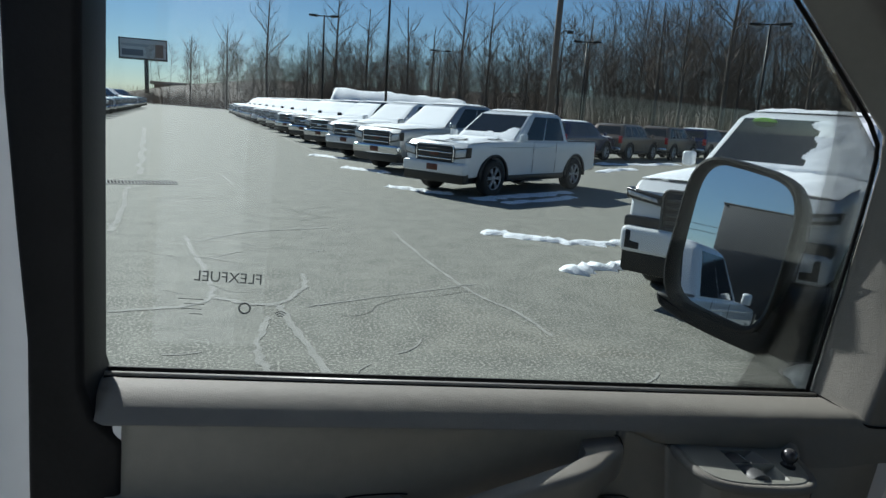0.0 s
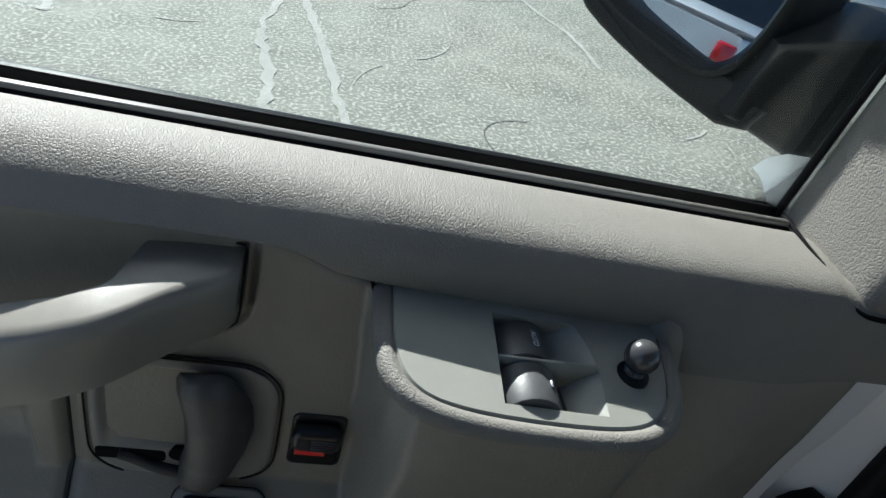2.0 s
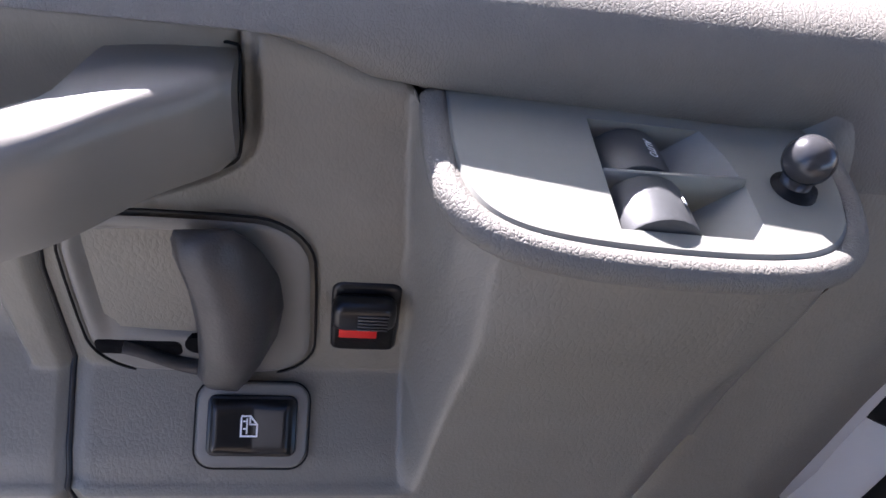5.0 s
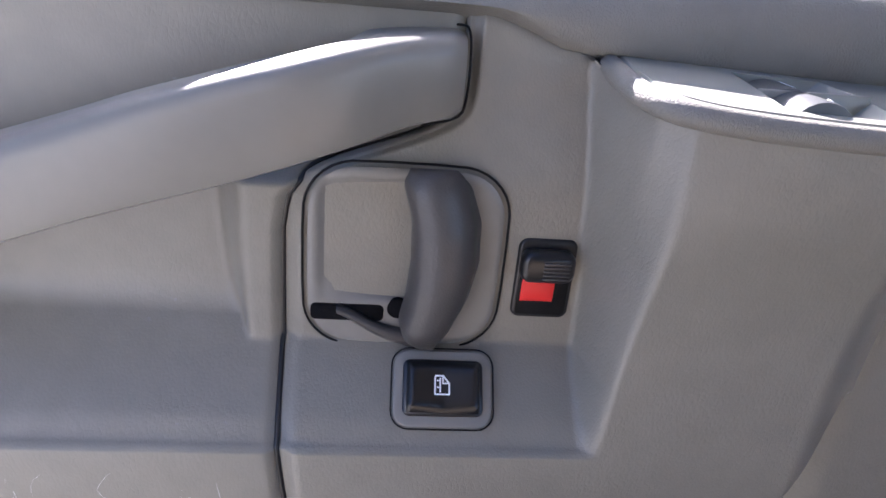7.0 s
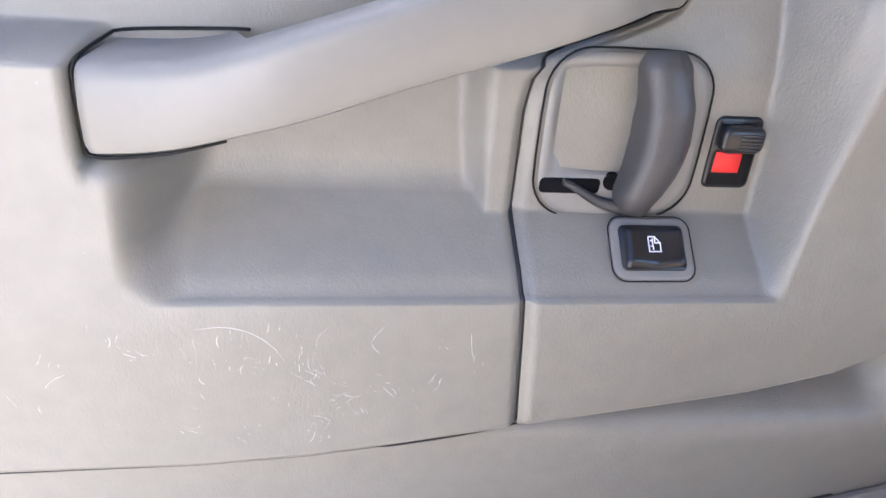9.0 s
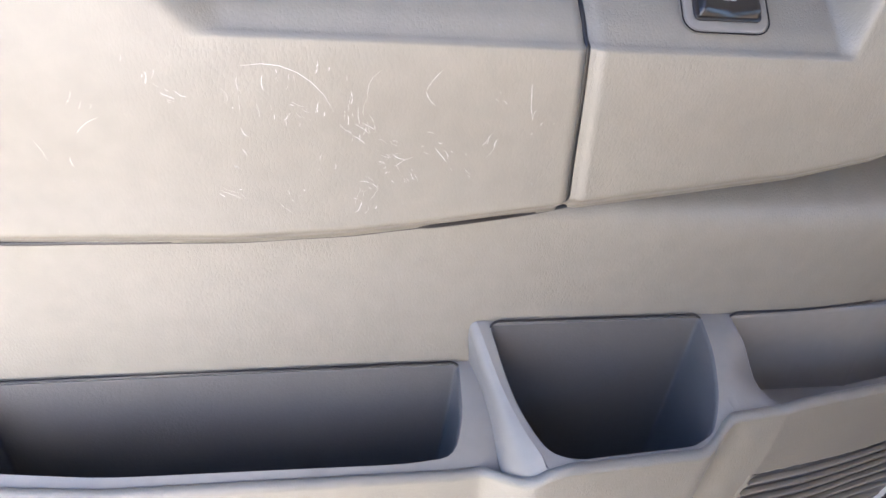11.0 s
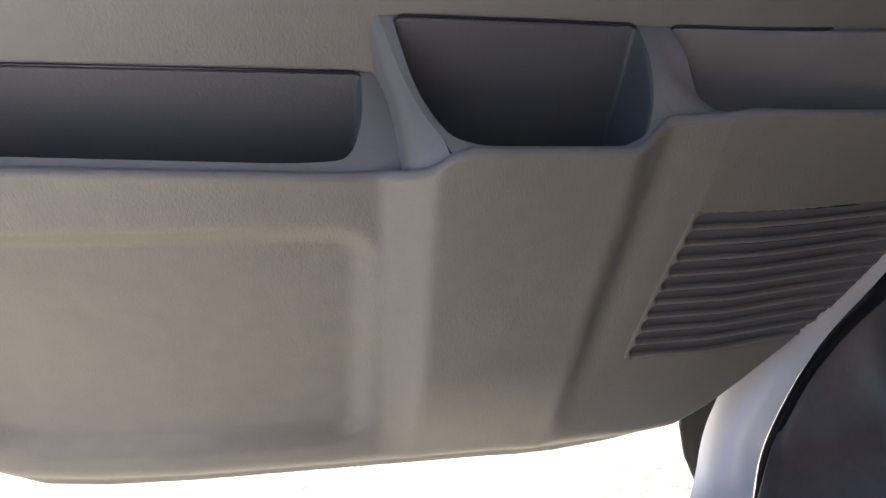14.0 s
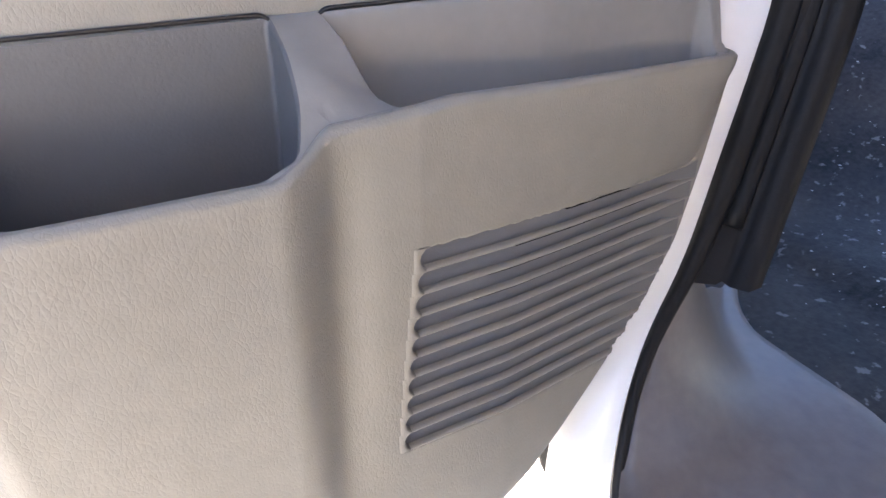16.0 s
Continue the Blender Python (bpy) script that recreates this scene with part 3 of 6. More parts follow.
rock = part("lock_switch_bezel", on_shelf(prism(rounded(-0.0270, -0.0210, 0.0270, 0.0210, 0.009), 2, -0.004, 0.0030, 0.0018, 3)), M_PLASTIC, door, "grey surround of the lock switch")
part("gap", on_shelf(tube([(x, y, 0.0024) for x, y in rounded(-0.0276, -0.0216, 0.0276, 0.0216, 0.0095)], 0.00045, 6, closed=True)), M_RUBBER, rock)
part("switch_well", on_shelf(prism(rounded(-0.0215, -0.0150, 0.0215, 0.0150, 0.004), 2, 0.003, 0.0050, 0.0006, 1)), M_BLACK, rock)
bm = bmesh.new()
rows = []
for y in span(-0.0135, 0.0135, 0.0025):
    rows.append([bm.verts.new((x, y, 0.0048 + (0.0062 - 0.0032 * (1 - abs(x) / 0.0215)) * min(1, (0.0145 - abs(y)) / 0.004, (0.0205 - abs(x)) / 0.003))) for x in span(-0.0195, 0.0195, 0.0015)])
for a, b in zip(rows, rows[1:]):
    for i in range(len(a) - 1):
        bm.faces.new((a[i], a[i + 1], b[i + 1], b[i]))
rocker = part("rocker", on_shelf(bm), M_BLACK, rock, "glossy black rocker with a white door symbol", sharp=40)
bm = bmesh.new()
for a, b in (((-0.005, -0.007), (-0.005, 0.005)), ((-0.005, -0.007), (0.0055, -0.007)), ((0.0055, -0.007), (0.0055, 0.001)), ((0.0055, 0.001), (0.001, 0.0065)), ((0.001, 0.0065), (-0.0045, 0.0065)), ((-0.005, 0.005), (-0.0045, 0.0065)), ((-0.0012, -0.005), (-0.0012, 0.0045)), ((-0.0032, 0.003), (-0.0012, 0.003)), ((-0.0032, -0.002), (-0.0012, -0.002)), ((0.0008, 0.001), (0.0055, 0.001)), ((0.0008, 0.001), (0.0008, 0.0065))):
    d = (Vector(b) - Vector(a)).normalized() * 0.0006
    s = Vector((-d.y, d.x))
    a, b = Vector(a) - d, Vector(b) + d
    bm.faces.new([bm.verts.new((p.x * 0.72 - 0.001, p.y * 0.72 + 0.001, 0.0088)) for p in (a + s, b + s, b - s, a - s)])
part("door_symbol", on_shelf(bm), M_WHITE_MARK, rock, smooth=False)

# ---- window switch plate on the pod ----
PLATE = [(0.1515, 0.006), (0.1515, -0.030), (0.1555, -0.050), (0.166, -0.0615), (0.185, -0.0665), (0.215, -0.0685), (0.255, -0.0680), (0.278, -0.0640), (0.292, -0.0530), (0.299, -0.036), (0.302, -0.015), (0.303, 0.001)]


def plate_z(x, y):
    return 1.2775 - 0.10 * max(0.0, 0.008 - y) - 0.035 * (x - 0.15)


def inside_switch(x, y):
    return 0.2045 < x < 0.2595 and -0.0615 < y < -0.0045


outline = smooth_path(PLATE, 2) + [(0.3035, 0.008), (0.1515, 0.008)]
hole = [(0.2045, -0.0045), (0.2045, -0.0615), (0.2590, -0.0615), (0.2595, -0.033), (0.2570, -0.018), (0.2510, -0.0045)]
bm = bmesh.new()
loops = []
for pts in (outline, hole):
    vs = [bm.verts.new((x, y, 0)) for x, y in pts]
    loops.append([bm.edges.new((vs[i], vs[(i + 1) % len(vs)])) for i in range(len(vs))])
bmesh.ops.triangle_fill(bm, use_beauty=True, use_dissolve=False, edges=[e for l in loops for e in l])
for v in bm.verts:
    v.co.z = plate_z(v.co.x, v.co.y)
outer = [e for e in bm.edges if e.is_boundary]
ext = bmesh.ops.extrude_edge_only(bm, edges=outer)
for v in [g for g in ext["geom"] if isinstance(g, bmesh.types.BMVert)]:
    if inside_switch(v.co.x, v.co.y) or (0.2040 < v.co.x < 0.2600 and -0.062 < v.co.y < -0.004):
        v.co.z -= 0.016
        if v.co.x > 0.245:
            v.co.x -= 0.018
    else:
        v.co.z -= 0.005
        v.co.x += 0.003 * (1 if v.co.x > 0.23 else -1)
        v.co.y -= 0.003 if v.co.y < -0.045 else 0
plate = part("switch_plate", bm, M_PLATE, door, "satin grey window switch plate", sharp=35)
part("plate_gap", tube([(x, y, plate_z(x, y) - 0.003) for x, y in smooth_path([(x + (0.002 if x > 0.28 else -0.002 if x < 0.16 else 0), y - (0.003 if y < -0.045 else 0)) for x, y in PLATE], 2)], 0.0016, 6), M_RUBBER, plate)
part("well_floor", prism([(0.204, -0.062), (0.260, -0.062), (0.260, -0.004), (0.204, -0.004)], 2, 1.252, 1.2545), M_DARK, plate)
part("well_divider", block((0.2045, -0.0345, 1.254), (0.2592, -0.0325, 1.2722), 0.0005, 1), M_PLATE, plate)
for y0, y1, mark in ((-0.0310, -0.0065, True), (-0.0605, -0.0362, False)):
    bm = bmesh.new()
    prof = []
    for i in range(11):
        a = radians(168 - 152 * i / 10)
        prof.append((0.2215 + 0.0165 * math.cos(a), 1.2565 + 0.0165 * math.sin(a)))
    prism(prof + [(0.2385, 1.254), (0.2050, 1.254)], 1, y0, y1, 0.0007, 2, bm)
    rk = part("window_rocker", bm, M_ROCKER, plate, "charcoal window switch", sharp=30)
    if mark:
        cu = bpy.data.curves.new("auto", "FONT")
        cu.body, cu.size, cu.align_x, cu.align_y, cu.extrude = "AUTO", 0.0060, "CENTER", "CENTER", 0.00008
        tmp = new("auto_text", cu)
        me = bpy.data.meshes.new_from_object(tmp)
        bpy.data.objects.remove(tmp)
        me.materials.append(M_WHITE_MARK)
        tx = new("marking", me)
        tx.parent = plate
        tx.matrix_local = Matrix.Translation((0.2265, (y0 + y1) / 2, 1.27245)) @ Matrix.Rotation(radians(17.6), 4, "Y") @ Matrix.Rotation(radians(-90), 4, "Z") @ Matrix.Diagonal((0.64, 0.9, 1, 1))
    else:
        part("marking", prism([(0.0022 * math.cos(a * 0.5236), 0.0011 * math.sin(a * 0.5236)) for a in range(12)], 2, 0, 0.0002), M_WHITE_MARK, plate).matrix_local = Matrix.Translation((0.2300, (y0 + y1) / 2, 1.27135)) @ Matrix.Rotation(radians(31), 4, "Y") @ Matrix.Rotation(radians(90), 4, "Z")
bm = tube([(0.2795, -0.033, 1.2655), (0.2795, -0.033, 1.2705)], [0.0098, 0.0085], 20)
stick = part("joystick_boot", bm, M_RUBBER, plate)
knob_at, knob_r = Vector((0.2806, -0.0312, 1.2806)), 0.0093
axis, radii = [(0.2797, -0.0325, 1.266), (0.2801, -0.0317, 1.2735)], [0.0058, 0.0056]
for a in span(-62, 88, 10):
    axis.append(tuple(knob_at + Vector((0.02, 0.05, 1.0)).normalized() * knob_r * math.sin(radians(a))))
    radii.append(knob_r * math.cos(radians(a)))
part("joystick_knob", tube(axis, radii, 24), M_SATIN, plate, "satin dark mirror joystick")
# grained lip round the plate
lip = [(0.1465, 0.004), (0.1465, -0.028), (0.1503, -0.0515), (0.163, -0.0650), (0.184, -0.0712), (0.215, -0.0735), (0.257, -0.0730), (0.282, -0.0680), (0.2965, -0.0560), (0.3040, -0.038), (0.3075, -0.016), (0.309, 0.0)]
lip = smooth_path(lip, 2)
bm = tube([(x, y, plate_z(x, y) - 0.0055) for x, y in lip], 0.0058, 10)
part("plate_lip", bm, M_PADVINYL, door)
bm = bmesh.new()
rows = [[bm.verts.new(p) for p in ((x + 0.004, y, plate_z(x, y) - 0.004), (x + 0.003, y, plate_z(x, y) - 0.020), (x - 0.004, y * 0.9, plate_z(x, y) - 0.060))] for x, y in lip if x > 0.290]
for a, b in zip(rows, rows[1:]):
    bm.faces.new((a[0], b[0], b[1], a[1]))
    bm.faces.new((a[1], b[1], b[2], a[2]))
part("pod_top_edge", bm, M_VINYL, door)

# ---- map pockets ----
def cup_bulge(x, v):
    """The cup well swells out of the pocket front and dies away downwards."""
    a = -0.052 + 0.012 * v
    return (0.020 + 0.006 * ss(0.11, 0.0, x)) * (1 - ss(0.50, 0.96, v)) * ss(a, a + 0.036, x) * (1 - ss(0.104 - 0.010 * v, 0.140 - 0.016 * v, x)) - 0.006 * math.exp(-((x - 0.140 + 0.015 * v) / 0.014) ** 2) * ss(0.0, 0.12, v) * (1 - ss(0.45, 0.8, v))


def rim_out(x):
    """How far the pocket rim stands out along the door."""
    side = lin([(-0.43, 0.086), (-0.38, 0.102), (-0.30, 0.110), (-0.06, 0.111), (0.14, 0.109), (0.18, 0.106), (0.30, 0.081), (0.42, 0.052), (0.455, 0.0415), (0.468, 0.0365), (0.474, 0.029), (0.4775, 0.014)], x)
    return side + cup_bulge(x, 0)


def rim_z(x):
    return lin([(-0.43, 0.800), (-0.35, 0.796), (-0.07, 0.790), (-0.052, 0.7912), (-0.038, 0.7955), (-0.024, 0.8045), (-0.010, 0.8155), (0.004, 0.8200), (0.105, 0.8165), (0.122, 0.822), (0.135, 0.8295), (0.20, 0.832), (0.475, 0.808)], x)


def back_z(x):
    return 0.830 + 0.0385 * ss(-0.056, -0.042, x)


def inset(x, z):
    """Distance from the edge of the sunk field in the pocket front; negative inside."""
    cx, cz, hx, hz = -0.202, 0.645, 0.146, 0.102
    r = 0.060 if x < cx and z < cz else 0.024
    qx, qz = abs(x - cx) - hx + r, abs(z - cz) - hz + r
    return min(max(qx, qz), 0.0) + math.hypot(max(qx, 0.0), max(qz, 0.0)) - r


def front_shell(x, v, grille=True):
    """Point of the pocket front: v runs from the rim (0) to the bottom edge (1)."""
    top, p = rim_z(x), rim_out(x)
    foot = lin([(-0.44, 0.60), (-0.424, 0.60), (-0.40, 0.52), (-0.375, 0.482), (-0.33, 0.456), (-0.28, 0.450), (0.14, 0.450), (0.20, 0.457), (0.245, 0.468), (0.280, 0.490), (0.315, 0.522), (0.360, 0.566), (0.400, 0.606), (0.436, 0.658), (0.456, 0.72), (0.472, 0.785), (0.4775, 0.798)], x)
    z = top + (foot - top) * v
    keep = 1 - ss(0.05, 0.80, v)
    flat = lin([(-0.43, 0.060), (-0.36, 0.088), (-0.2, 0.098), (0.1, 0.098), (0.25, 0.080), (0.4, 0.045), (0.475, 0.026)], x)
    p -= cup_bulge(x, 0)
    y = flat + (p - flat) * (0.25 * keep + 0.75 * keep ** 2) if p > flat else p
    y += cup_bulge(x, v)
    low = 1 - ss(0.80 + 0.13 * ss(0.05, 0.36, x), 1.0, v) * (0.42 - 0.12 * ss(0.05, 0.36, x))
    y *= low
    y -= 0.0095 * ss(0.011, -0.011, inset(x, z))
    if grille:
        x0 = 0.1785 - 0.08 * (0.7565 - z)
        zg = z + 0.10 * max(0.0, x - x0)
        y -= 0.0135 * ss(x0 + 0.0008, x0 + 0.0028, x) * ss(0.7562, 0.7548, zg) * ss(0.6068, 0.6082, zg) * ss(0.012, 0.020, x_right(z) - x)
    return x, -y, z


bm = bmesh.new()
xs = span(-0.424, -0.06, 0.0055) + span(-0.056, 0.16, 0.004) + span(0.1615, 0.186, 0.0012) + span(0.190, 0.470, 0.0040) + [0.4725, 0.4745, 0.476, 0.4770, 0.4775]
vsr = [0.004, 0.01, 0.018] + span(0.03, 0.16, 0.010) + span(0.165, 0.68, 0.0045) + span(0.69, 1.0, 0.0125)
cols = []
for x in xs:
    z0, p0 = rim_z(x), rim_out(x)
    col = [bm.verts.new((x, -(p0 - 0.0085), z0 - 0.0005)), bm.verts.new((x, -(p0 - 0.006), z0 + 0.0018)), bm.verts.new((x, -(p0 - 0.003), z0 + 0.0014))]
    col += [bm.verts.new(front_shell(x, v)) for v in vsr]
    a = col[-1].co
    col += [bm.verts.new((x, a.y + 0.012, a.z + 0.002)), bm.verts.new((x, a.y + 0.03, a.z + 0.004))]
    cols.append(col)
for a, b in zip(cols, cols[1:]):
    for i in range(len(a) - 1):
        bm.faces.new((a[i], a[i + 1], b[i + 1], b[i]))
for c in (cols[0], cols[-1]):
    new_row = [bm.verts.new((v.co.x, min(0.0, v.co.y + 0.06), v.co.z)) for v in c]
    for i in range(len(c) - 1):
        bm.faces.new((c[i], c[i + 1], new_row[i + 1], new_row[i]))
bin_front = part("pocket_front", bm, M_VINYL, door, "grained grey moulded map pocket front")

HOLES = {
    "long": ([(-0.392, -0.0375), (-0.0565, -0.0375), (-0.0580, -0.074), (-0.066, -0.0960), (-0.10, -0.0985), (-0.30, -0.0965), (-0.385, -0.087)], 0.70),
    "cup": ([(-0.037, -0.0375), (0.1325, -0.0375), (0.1315, -0.070), (0.1280, -0.094), (0.1200, -0.1120), (0.104, -0.1190), (0.010, -0.1262), (-0.0085, -0.1195), (-0.0225, -0.092), (-0.0315, -0.060)], 0.70),
    "front": ([(0.1560, -0.0375), (0.30, -0.030), (0.452, -0.0075), (0.4625, -0.0225), (0.448, -0.0335), (0.30, -0.0685), (0.186, -0.0970), (0.1735, -0.0950), (0.1655, -0.068)], 0.785)}
deck_back = [(0.471, -0.016), (0.460, -0.0015), (0.40, -0.010), (0.36, -0.016), (0.30, -0.026), (0.22, -0.031), (0.15, -0.0345)]
FOOT_LINE = [(-0.0485, -0.0345), (-0.0445, -0.047), (-0.0395, -0.068), (-0.0365, -0.090), (-0.0350, -0.1142)]
RIM_LINE = [(-0.0465, -0.0345), (-0.0395, -0.055), (-0.0295, -0.085), (-0.0190, -0.1110), (-0.0090, -0.1285)]


def along(pts, s):
    """Point at share s of a smoothed polyline."""
    q = [Vector(p) for p in smooth_path(pts, 2)]
    steps = [(b - a).length for a, b in zip(q, q[1:])]
    d = s * sum(steps)
    for a, b, k in zip(q, q[1:], steps):
        if d <= k:
            return a.lerp(b, d / k)
        d -= k
    return q[-1]


def corner_cut(pts, r):
    """Rounds each corner with a short arc."""
    out = []
    k = len(pts)
    for i in range(k):
        a, p, b = Vector(pts[i - 1]), Vector(pts[i]), Vector(pts[(i + 1) % k])
        da, db = (a - p), (b - p)
        q = min(r if p.y < -0.045 else 0.003, da.length * 0.45, db.length * 0.45)
        s, e = p + da.normalized() * q, p + db.normalized() * q
        for t in (0, 0.25, 0.5, 0.75, 1):
            out.append(tuple((1 - t) ** 2 * s + 2 * t * (1 - t) * p + t * t * e))
    return out


def deck_z(x, y, low=False):
    """Height of the rim: a low stretch along the long pocket, a high one round the cup and the front pocket."""
    xr = min(x, -0.05) if low else x
    v = min(1.0, max(0.0, (-0.0345 - y) / max(0.01, rim_out(xr) - 0.0425)))
    if low:
        return 0.830 + (rim_z(xr) - 0.830) * (0.55 * v + 0.45 * v * v)
    d = y + rim_out(x) - 0.0082
    yb = lin([(0.16, -0.0345), (0.22, -0.031), (0.30, -0.026), (0.36, -0.016), (0.40, -0.010), (0.46, -0.0015), (0.472, -0.004)], x)
    w = min(1.0, max(0.0, (yb - y) / max(0.008, rim_out(x) - 0.0082 + yb)))
    fore = 0.868 + (rim_z(x) - 0.868) * ss(0.08, 0.72, w)
    right = 0.868 + (max(rim_z(x), 0.8165) - 0.868) * (0.35 * v + 0.65 * v * v)
    left = lin([(-0.129, 0.8200), (-0.120, 0.8215), (-0.105, 0.8265), (-0.086, 0.8345), (-0.070, 0.8430), (-0.055, 0.8535), (-0.0345, 0.8685)], y)
    z = left + (right - left) * ss(0.02, 0.10, x)
    z += (fore - z) * ss(0.138, 0.178, x)
    return z + (rim_z(x) - 0.0004 - z) * (1 - ss(0.0, 0.007, d))


loops = {k: corner_cut(p, 0.018 if k != "front" else 0.014) for k, (p, _) in HOLES.items()}


def deck(bm, outline, holes, low):
    edges = []
    for pts in [outline] + holes:
        vs = [bm.verts.new((x, y, 0)) for x, y in pts]
        edges += [bm.edges.new((vs[i], vs[(i + 1) % len(vs)])) for i in range(len(vs))]
    bmesh.ops.triangle_fill(bm, use_beauty=True, use_dissolve=False, edges=edges)
    for _ in range(3):
        bmesh.ops.subdivide_edges(bm, edges=[e for e in bm.edges if not e.is_boundary and e.calc_length() > 0.009], cuts=1, use_grid_fill=False)
        bmesh.ops.triangulate(bm, faces=bm.faces)
    for v in bm.verts:
        v.co.z = deck_z(v.co.x, v.co.y, low)
    for f in bm.faces:
        f.normal_update()
        if f.normal.z < 0:
            f.normal_flip()


S_STEPS = span(0, 1, 0.04)
foot_line = [tuple(along(FOOT_LINE, s)) for s in S_STEPS]
rim_line = [tuple(along(RIM_LINE, s)) for s in S_STEPS]
lower_deck, upper_deck = bmesh.new(), bmesh.new()
deck(lower_deck, [(x, -(rim_out(x) - 0.0082)) for x in span(-0.41, -0.0385, 0.006)] + foot_line[::-1] + [(x, -0.0345) for x in reversed(span(-0.41, -0.053, 0.006))], [loops["long"]], True)
deck(upper_deck, [(x, -(rim_out(x) - 0.0082)) for x in span(-0.004, 0.470, 0.006)] + deck_back + [(x, -0.0345) for x in reversed(span(-0.042, 0.14, 0.006))] + rim_line, [loops["cup"], loops["front"]], False)
rim = part("pocket_rim", lower_deck, M_PLASTIC, door, "smooth grey plastic pocket rim", sharp=70)
part("cup_rim", upper_deck, M_PLASTIC, rim, sharp=70)
# outer side of the cup well, from the low rim up over its rounded edge
bm = bmesh.new()
rows = []
for s, f, r in zip(S_STEPS, foot_line, rim_line):
    zf, zr = deck_z(f[0], f[1], True) - 0.0006, deck_z(r[0], r[1])
    row = []
    for q in (0, 0.03, 0.08, 0.16, 0.28, 0.42, 0.56, 0.70, 0.82, 0.92, 1.0):
        x, y = f[0] + (r[0] - f[0]) * q, f[1] + (r[1] - f[1]) * q
        up = (1 - (1 - q) ** 2.6) ** 0.72
        z = zf + (zr - zf) * up
        k = ss(0.72, 1.0, s) * (1 - q ** 3 * (1 - ss(0.9, 1, s)))
        ye, ze = -(rim_out(x) - 0.0085), rim_z(x) - 0.0005
        row.append(bm.verts.new((x - 0.004 * math.sin(math.pi * min(1, q * 1.2)) * (1 - k) * (1 - 0.5 * s), y + (ye - y) * k, z + (ze - z) * k)))
    rows.append(row)
for a, b in zip(rows, rows[1:]):
    for j in range(len(a) - 1):
        bm.faces.new((a[j], a[j + 1], b[j + 1], b[j]))
part("cup_side", bm, M_PLASTIC, rim)
for key, (pts, floor) in HOLES.items():
    loop = loops[key]
    cx, cy = sum(p[0] for p in loop) / len(loop), sum(p[1] for p in loop) / len(loop)
    bm = bmesh.new()
    rings = []
    for drop, pull_in in ((0, 0.0), (0.0012, 0.0012), (0.004, 0.002), (0.03, 0.0028), (1, 0.010)):
        ring = []
        for x, y in loop:
            z0 = deck_z(x, y, key == "long")
            z = z0 - drop if drop < 1 else floor
            d = Vector((cx - x, cy - y)).normalized() * pull_in
            yy = y + (0 if y > -0.04 and key != "front" else d.y)
            if drop == 1:
                yy = -0.0375 + (yy + 0.0375) * (0.6 if key != "front" else 0.85)
            ring.append(bm.verts.new((x + d.x, yy, z)))
        rings.append(ring)
    for a, b in zip(rings, rings[1:]):
        for i in range(len(a)):
            j = (i + 1) % len(a)
            bm.faces.new((a[i], a[j], b[j], b[i]))
    bm.faces.new(rings[-1])
    # the two deep wells carry their shade in a darker colour
    pk = part("pocket_well", bm, M_WELLSHADE if key != "front" else M_PLASTIC, door, "empty dark map pocket", sharp=50)
    top = [p for p in loop if p[1] > -0.0385] if key != "front" else [p for p in loop if p[1] > -0.0385 and p[0] < 0.42]
    x0, x1 = min(p[0] for p in top), max(p[0] for p in top)
    line = [(x0 - 0.0012, -0.0385, back_z(x0) - 0.010), (x0 - 0.0006, -0.0378, back_z(x0) - 0.002), (x0 + 0.004, -0.0365, back_z(x0) + 0.0008)]
    line += [(x, -0.0365 if key != "front" else -(base_depth(x, 0.865) + 0.0015), back_z(x) + 0.0008) for x in span(x0 + 0.01, x1 - 0.01, 0.02)]
    if key != "front":
        line += [(x1 - 0.004, -0.0365, back_z(x1) + 0.0008), (x1 + 0.0006, -0.0378, back_z(x1) - 0.002), (x1 + 0.0012, -0.0385, back_z(x1) - 0.010)]
    part("shut_line", tube(smooth_path(line, 1), 0.0011, 6), M_BLACK, pk)

# louvres over the speaker: each slat is deep along its upper edge and comes out flush below
bm = bmesh.new()
rows = []
for z in span(0.610, 0.750, 0.010):
    row = []
    for j in range(24):
        x = 0.1755 + (z - 0.60) * 0.075 + (x_right(z - 0.03) - 0.026 - 0.1755 - (z - 0.60) * 0.075) * j / 23
        zz = z - 0.10 * (x - 0.172)
        v = min(1.0, (rim_z(x) - zz) / (rim_z(x) - front_shell(x, 1.0)[2]))
        row.append(bm.verts.new((x, front_shell(x, v, False)[1] + 0.0126, zz)))
    rows.append(row)
for a, b in zip(rows, rows[1:]):
    for j in range(23):
        bm.faces.new((a[j], a[j + 1], b[j + 1], b[j]))
part("speaker_cloth", bm, M_BLACK, bin_front)
PITCH = 0.0150
